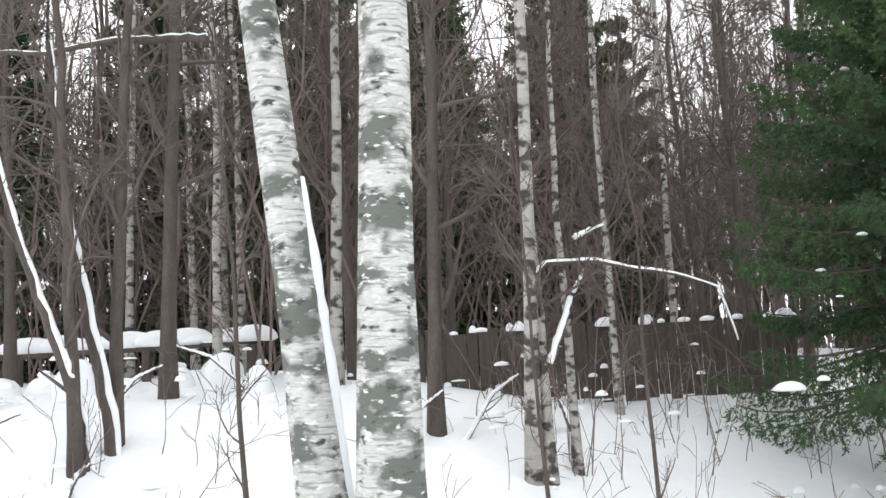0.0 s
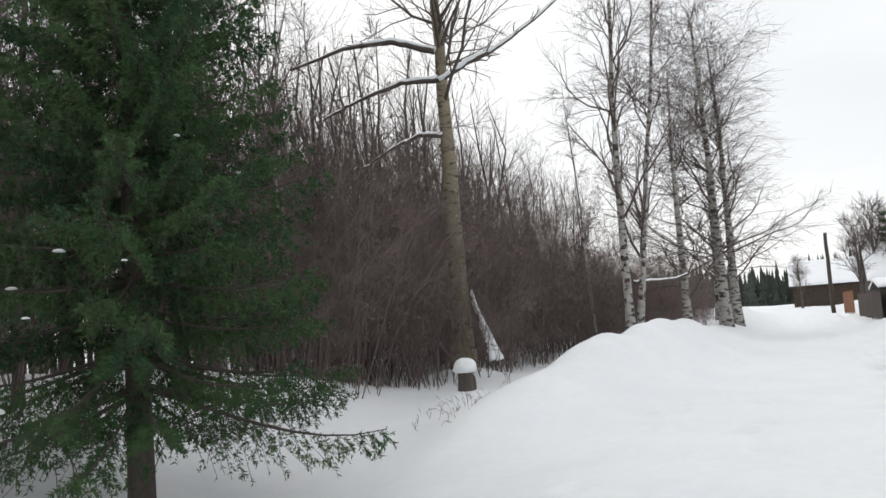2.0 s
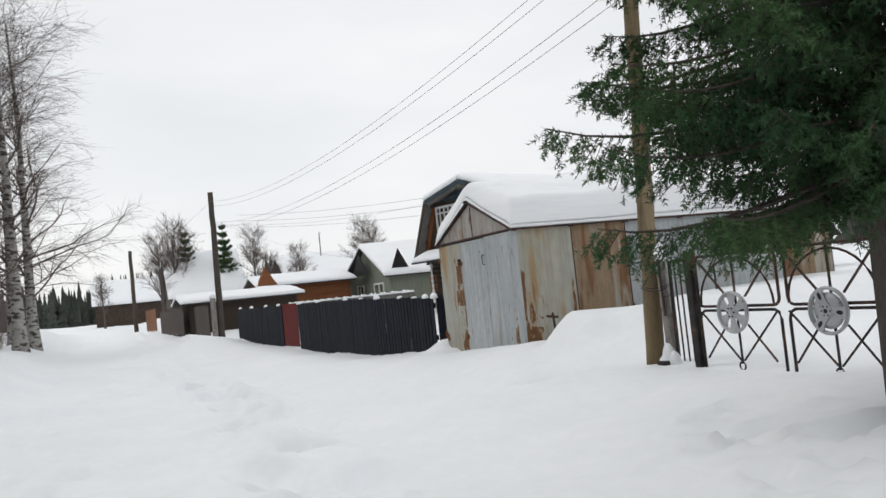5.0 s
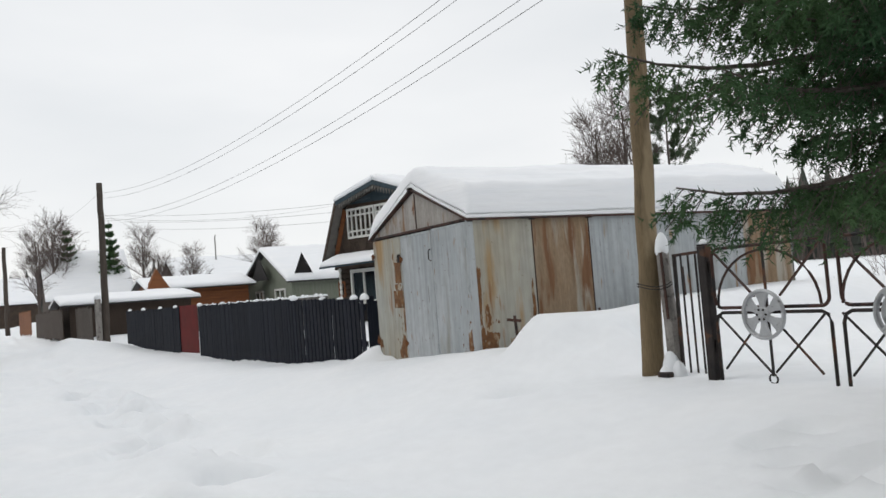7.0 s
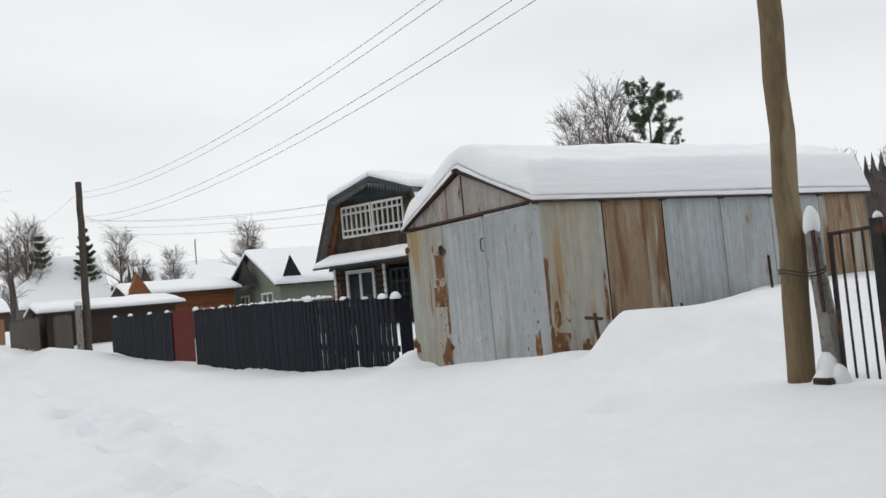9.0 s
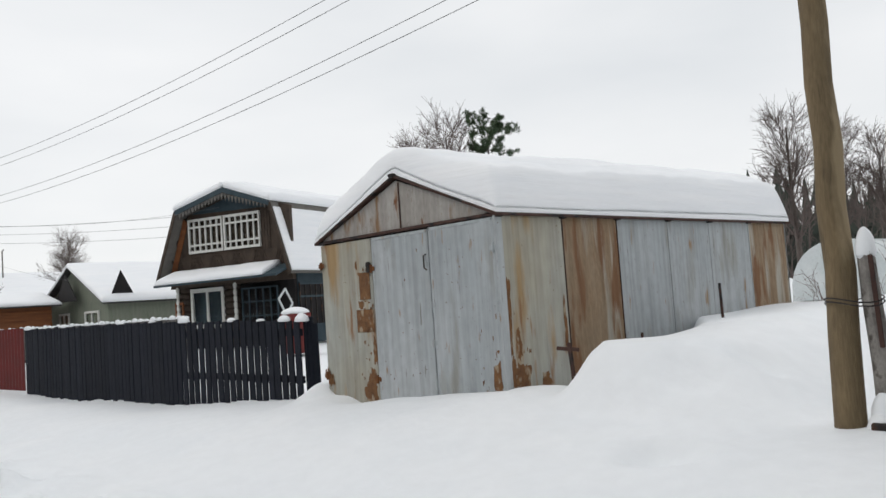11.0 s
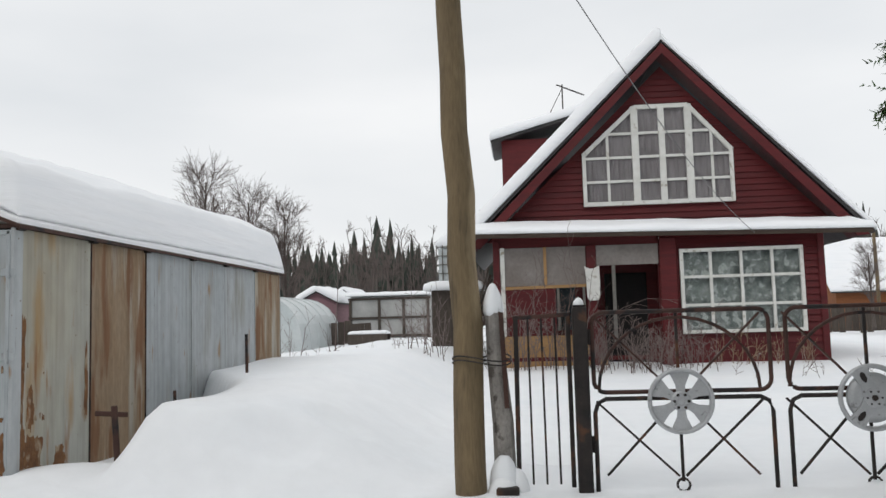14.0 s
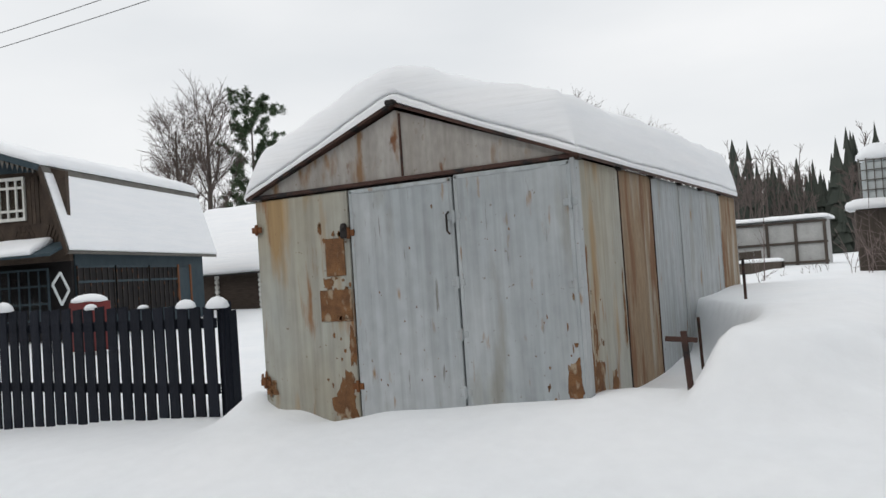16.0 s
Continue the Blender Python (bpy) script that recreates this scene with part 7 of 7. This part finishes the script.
def pine_tree(x, y, h, seed):
    rng = np.random.RandomState(seed)
    ob = thing("pine_tree", (0, 0, 0), "tall pine with tufted dark green crown", "pine tree")
    tp = trunk_line(rng, h, (0, 0), 12, 0.05)
    tr = np.linspace(1, 0.2, 12)[None] * 0.2
    part("trunk", Geo().strands(tp, tr * 1.4, 8), "bark", ob)
    lp, lr = offshoots(rng, tp, tr, 52, 0.28, 1.0, (2.8, 5.8), (45, 85), 0.05, 0.12, 5, 0.3, 0.4, 0.35)
    sp, sr = offshoots(rng, lp, lr, 12, 0.25, 1.0, (0.5, 1.3), (20, 60), 0.10, 0.1, 4, 0.5, 0.6, 0.2)
    part("bough", Geo().strands(lp, lr, 4).strands(sp, np.maximum(sr, 0.012)), "bark", ob)
    v, f3 = needle_cloud(rng, sp, 60, 0.42, 0.03, 0.3)
    part("foliage", Geo().arrays(v, None, f3), "pine", ob)
    ob.location = (x, y, gz(x, y))
    return ob


pine_tree(79.3, -71.5, 21.0, 5)
village_spruce = spruce(31, 8.5, 1.9, 0.6, 0.42, 8, "dark spruce with drooping boughs", 18, 9, 0.17, 0.032, 0.16)
village_spruce.location = (80.5, -8.4, 0.8)
copy_thing(village_spruce, pose(82.0, -5.3, 0.9, 0, 0, 90) @ Matrix.Scale(0.95, 4))
for x, y, rot, sc in ((4.2, 22.0, 20, 1.5), (6.4, 25.5, 110, 1.75), (8.6, 21.2, 200, 1.45), (10.4, 27.0, 290, 1.9), (12.6, 23.0, 60, 1.6), (1.4, 25.0, 150, 1.7), (-2.2, 23.0, 240, 1.5), (-5.5, 27.0, 330, 1.8), (15.5, 26.0, 80, 1.7), (19.0, 29.0, 170, 1.7)):
    copy_thing(village_spruce, pose(x, y, gz(x, y) - 0.2, 0, 0, rot) @ Matrix.Scale(sc, 4))
mast = solid("lamp_mast", Geo().tube([(76, -16, 1), (76, -16, 7.2), (75.7, -16, 7.3)], 0.05, 6), "slate", (76, -16, 1), "thin grey mast above the roofs", "mast")


def snowy_limb(name, pts, r, label, twigs=8, seed=1, cover=0.55):
    """A crooked limb or leaning stem with a crust of snow on its upper side."""
    rng = np.random.RandomState(seed)
    ob = thing(name, pts[0], label, "branch", "snowy limbs")
    q = np.array(pts, float)
    t = np.linspace(0, len(q) - 1, 24)
    line = np.stack([np.interp(t, np.arange(len(q)), q[:, k]) for k in range(3)], 1)
    line[1:-1] += rng.normal(0, r * 0.10, (22, 3))
    rad = np.linspace(r, r * 0.4, 24)
    part("stem", Geo().tube(line, rad, 7), "bark", ob, smooth=True)
    up = line.copy()
    d = np.gradient(line, axis=0)
    steep = np.abs(d[:, 2:3]) / (np.linalg.norm(d, axis=1, keepdims=True) + 1e-9)
    up += np.hstack([-np.sign(d[:, :1]) * steep * rad[:, None] * 0.7, -steep * rad[:, None] * 0.6, (1 - steep) * rad[:, None] * 0.9])
    part("snow_crust", Geo().tube(up, rad * (cover + 0.35 * rng.rand(24)), 7), "snow", ob, "snow lying along the limb", True)
    if twigs:
        wp, wr = offshoots(rng, line[None], rad[None], twigs, 0.2, 1.0, (0.25, 0.7), (25, 60), 0.04, 0.15, 4, 0.4, 0.4, 0.3)
        tagged(part("twigs", Geo().strands(wp, np.maximum(wr, 0.004)), "twig", ob), kind="stuff")
    return ob


snowy_limb("snowy_branch", [(5.75, 9.15, 2.2), (5.95, 9.11, 2.40), (6.56, 9.1, 2.43), (7.04, 9.06, 2.33), (7.65, 9.09, 2.25), (8.25, 9.13, 2.08), (8.5, 9.2, 1.45)], 0.03, "arching birch branch weighed down with snow", 10, 3, 0.8)
snowy_limb("snowy_branch", [(6.0, 9.2, 1.3), (6.3, 9.2, 2.0), (6.5, 9.2, 2.35)], 0.045, "forked birch limb with snow on its upper side", 4, 4, 0.8)
snowy_limb("snowy_branch", [(6.6, 9.6, 2.75), (6.8, 9.6, 2.85), (7.0, 9.6, 2.92)], 0.03, "broken branch end carrying snow", 3, 5, 1.1)
snowy_limb("leaning_tree", [(1.15, 10.2, -0.1), (1.1, 10.22, 0.83), (0.88, 10.19, 1.57), (0.59, 10.28, 2.42), (0.32, 10.37, 3.22), (0.02, 10.57, 4.4)], 0.085, "leaning forest stem with snow plastered on it", 12, 6, 0.36)
snowy_limb("leaning_tree", [(1.40, 10.5, -0.1), (1.32, 10.55, 0.94), (1.15, 10.5, 1.8), (1.0, 10.55, 2.56), (0.81, 10.59, 3.52), (0.66, 10.6, 5.2)], 0.095, "leaning dark stem with snow along its foot", 12, 7, 0.26)
snowy_limb("snowy_branch", [(2.4, 10.7, 5.4), (1.8, 11.0, 5.45), (1.3, 11.24, 5.5), (0.46, 11.71, 5.45), (-0.4, 12.2, 5.6)], 0.055, "long bare limb reaching across the clearing", 14, 8, 0.3)
snowy_limb("snowy_branch", [(24.3, 10.0, 6.9), (24.2, 10.7, 7.0), (23.9, 11.4, 6.7), (23.5, 12.3, 6.1)], 0.075, "low crooked aspen limb lined with snow", 12, 9, 0.85)
snowy_limb("snowy_branch", [(24.2, 10.0, 8.5), (24.0, 11.0, 8.55), (23.7, 12.1, 8.25), (23.2, 13.2, 7.7)], 0.085, "drooping aspen limb lined with snow", 16, 10, 0.8)
snowy_limb("snowy_branch", [(24.2, 10.0, 8.45), (24.6, 9.3, 8.95), (25.0, 8.6, 9.3), (25.6, 7.4, 10.2), (26.2, 6.2, 11.3)], 0.10, "rising aspen limb with snow in its crook", 16, 11, 0.6)
snowy_limb("snowy_branch", [(24.1, 10.0, 9.3), (23.8, 11.2, 9.75), (23.4, 12.4, 9.7), (22.8, 14.0, 9.2)], 0.10, "long arching aspen limb with snow", 18, 12, 0.75)
snowy_limb("leaning_pole", [(24.90, 9.30, 0.5), (24.82, 9.45, 1.3), (24.70, 9.70, 2.5)], 0.06, "pole leaned on the aspen, plastered with snow", 0, 15, 1.7)
snowy_limb("leaning_pole", [(25.05, 9.15, 0.5), (24.92, 9.35, 1.2), (24.75, 9.68, 2.2)], 0.06, "second pole leaned on the aspen under snow", 0, 16, 1.9)
snowy_limb("snowy_branch", [(29.9, 6.1, 2.5), (31.0, 5.6, 2.55), (32.2, 5.2, 2.6), (33.4, 4.9, 2.8)], 0.05, "dead low branch lined with snow", 6, 13, 0.9)

# old fence at the wood's edge
wood_fence = plank_fence(5.3, 13.6, 10.8, 10.9, 0.85, 0.95, "grey_wood", "broken weathered plank fence inside the wood, topped with snow", 14, 0.17)
rng_w = random.Random(31)
for k in range(20):
    t = rng_w.random()
    c = (5.3 + 5.5 * t, 13.6 - 2.7 * t, 1.76)
    s = snow_clump(Geo(), c, rng_w.uniform(0.05, 0.17), 0.06, rng_w.uniform(0.05, 0.14), 80 + k, 9, 4)
    solid("snow_heap", s, "snow", c, "lump of snow on a broken plank fence", "snow", "plank fence snow", smooth=True)
rail_fence = thing("rail_fence", (1.2, 15.7, 0.6), "sagging dark rail fence loaded with snow", "fence")
for a, b in (((-2.5, 17.2, 1.72), (1.5, 15.7, 1.80)), ((1.5, 15.7, 1.80), (3.4, 15.1, 1.85))):
    part("rail", Geo().bar(a, b, 0.16, 0.08, (0, 0, 1), 0.02), "bark", rail_fence)
for x, y in ((-2.3, 17.1), (-0.6, 16.5), (1.5, 15.7), (3.2, 15.15)):
    part("post", Geo().tube([(x, y, -0.2), (x, y, 1.75)], 0.08, 7), "bark", rail_fence)
rng_h = random.Random(15)
for k in range(15):
    t = k / 14 + rng_h.uniform(-0.02, 0.02)
    c = (-2.4 + 5.7 * t, 17.15 - 2.05 * t, 1.80 + 0.05 * t)
    s = snow_clump(Geo(), c, rng_h.uniform(0.34, 0.55), 0.16, rng_h.uniform(0.10, 0.26), k, 12, 6)
    solid("snow_heap", s, "snow", c, "heap of snow on a sagging rail fence", "snow", "rail fence snow", smooth=True)
for k in range(16):
    x, y = rng_h.uniform(-2.5, 3.2), rng_h.uniform(12.2, 15.5)
    s = snow_clump(Geo(), (x, y, gz(x, y) - 0.05), rng_h.uniform(0.2, 0.5), rng_h.uniform(0.2, 0.4), rng_h.uniform(0.2, 0.6), 60 + k, 12, 6)
    solid("snow_heap", s, "snow", (x, y, 0.3), "hummock of snow over brushwood", "snow", "snow hummocks", smooth=True)

# clots of snow caught in the undergrowth
clots = Geo()
rng_c = random.Random(44)
for k in range(150):
    x, y = rng_c.uniform(-1.5, 10.5), rng_c.uniform(8.6, 13.2)
    z = gz(x, y) + rng_c.random() ** 2 * 1.0
    snow_clump(clots, (x, y, z), rng_c.uniform(0.03, 0.13), rng_c.uniform(0.02, 0.06), rng_c.uniform(0.02, 0.07), 200 + k, 8, 3)
solid("snow_clots", clots, "snow", (4.5, 10.8, 0.8), "clots of snow caught in the undergrowth", "snow", kind="stuff", smooth=True)
for k in range(9):
    x, y = rng_c.uniform(-1.0, 9.0), rng_c.uniform(9.2, 12.6)
    z, dx, dz = gz(x, y), rng_c.uniform(-1.3, 1.3), rng_c.uniform(0.15, 0.75)
    snowy_limb("fallen_branch", [(x, y, z - 0.05), (x + dx * 0.5, y + 0.2, z + dz * 0.7), (x + dx, y + rng_c.uniform(-0.3, 0.5), z + dz)], 0.032, "fallen branch in the undergrowth lined with snow", 5, 60 + k, 0.9)
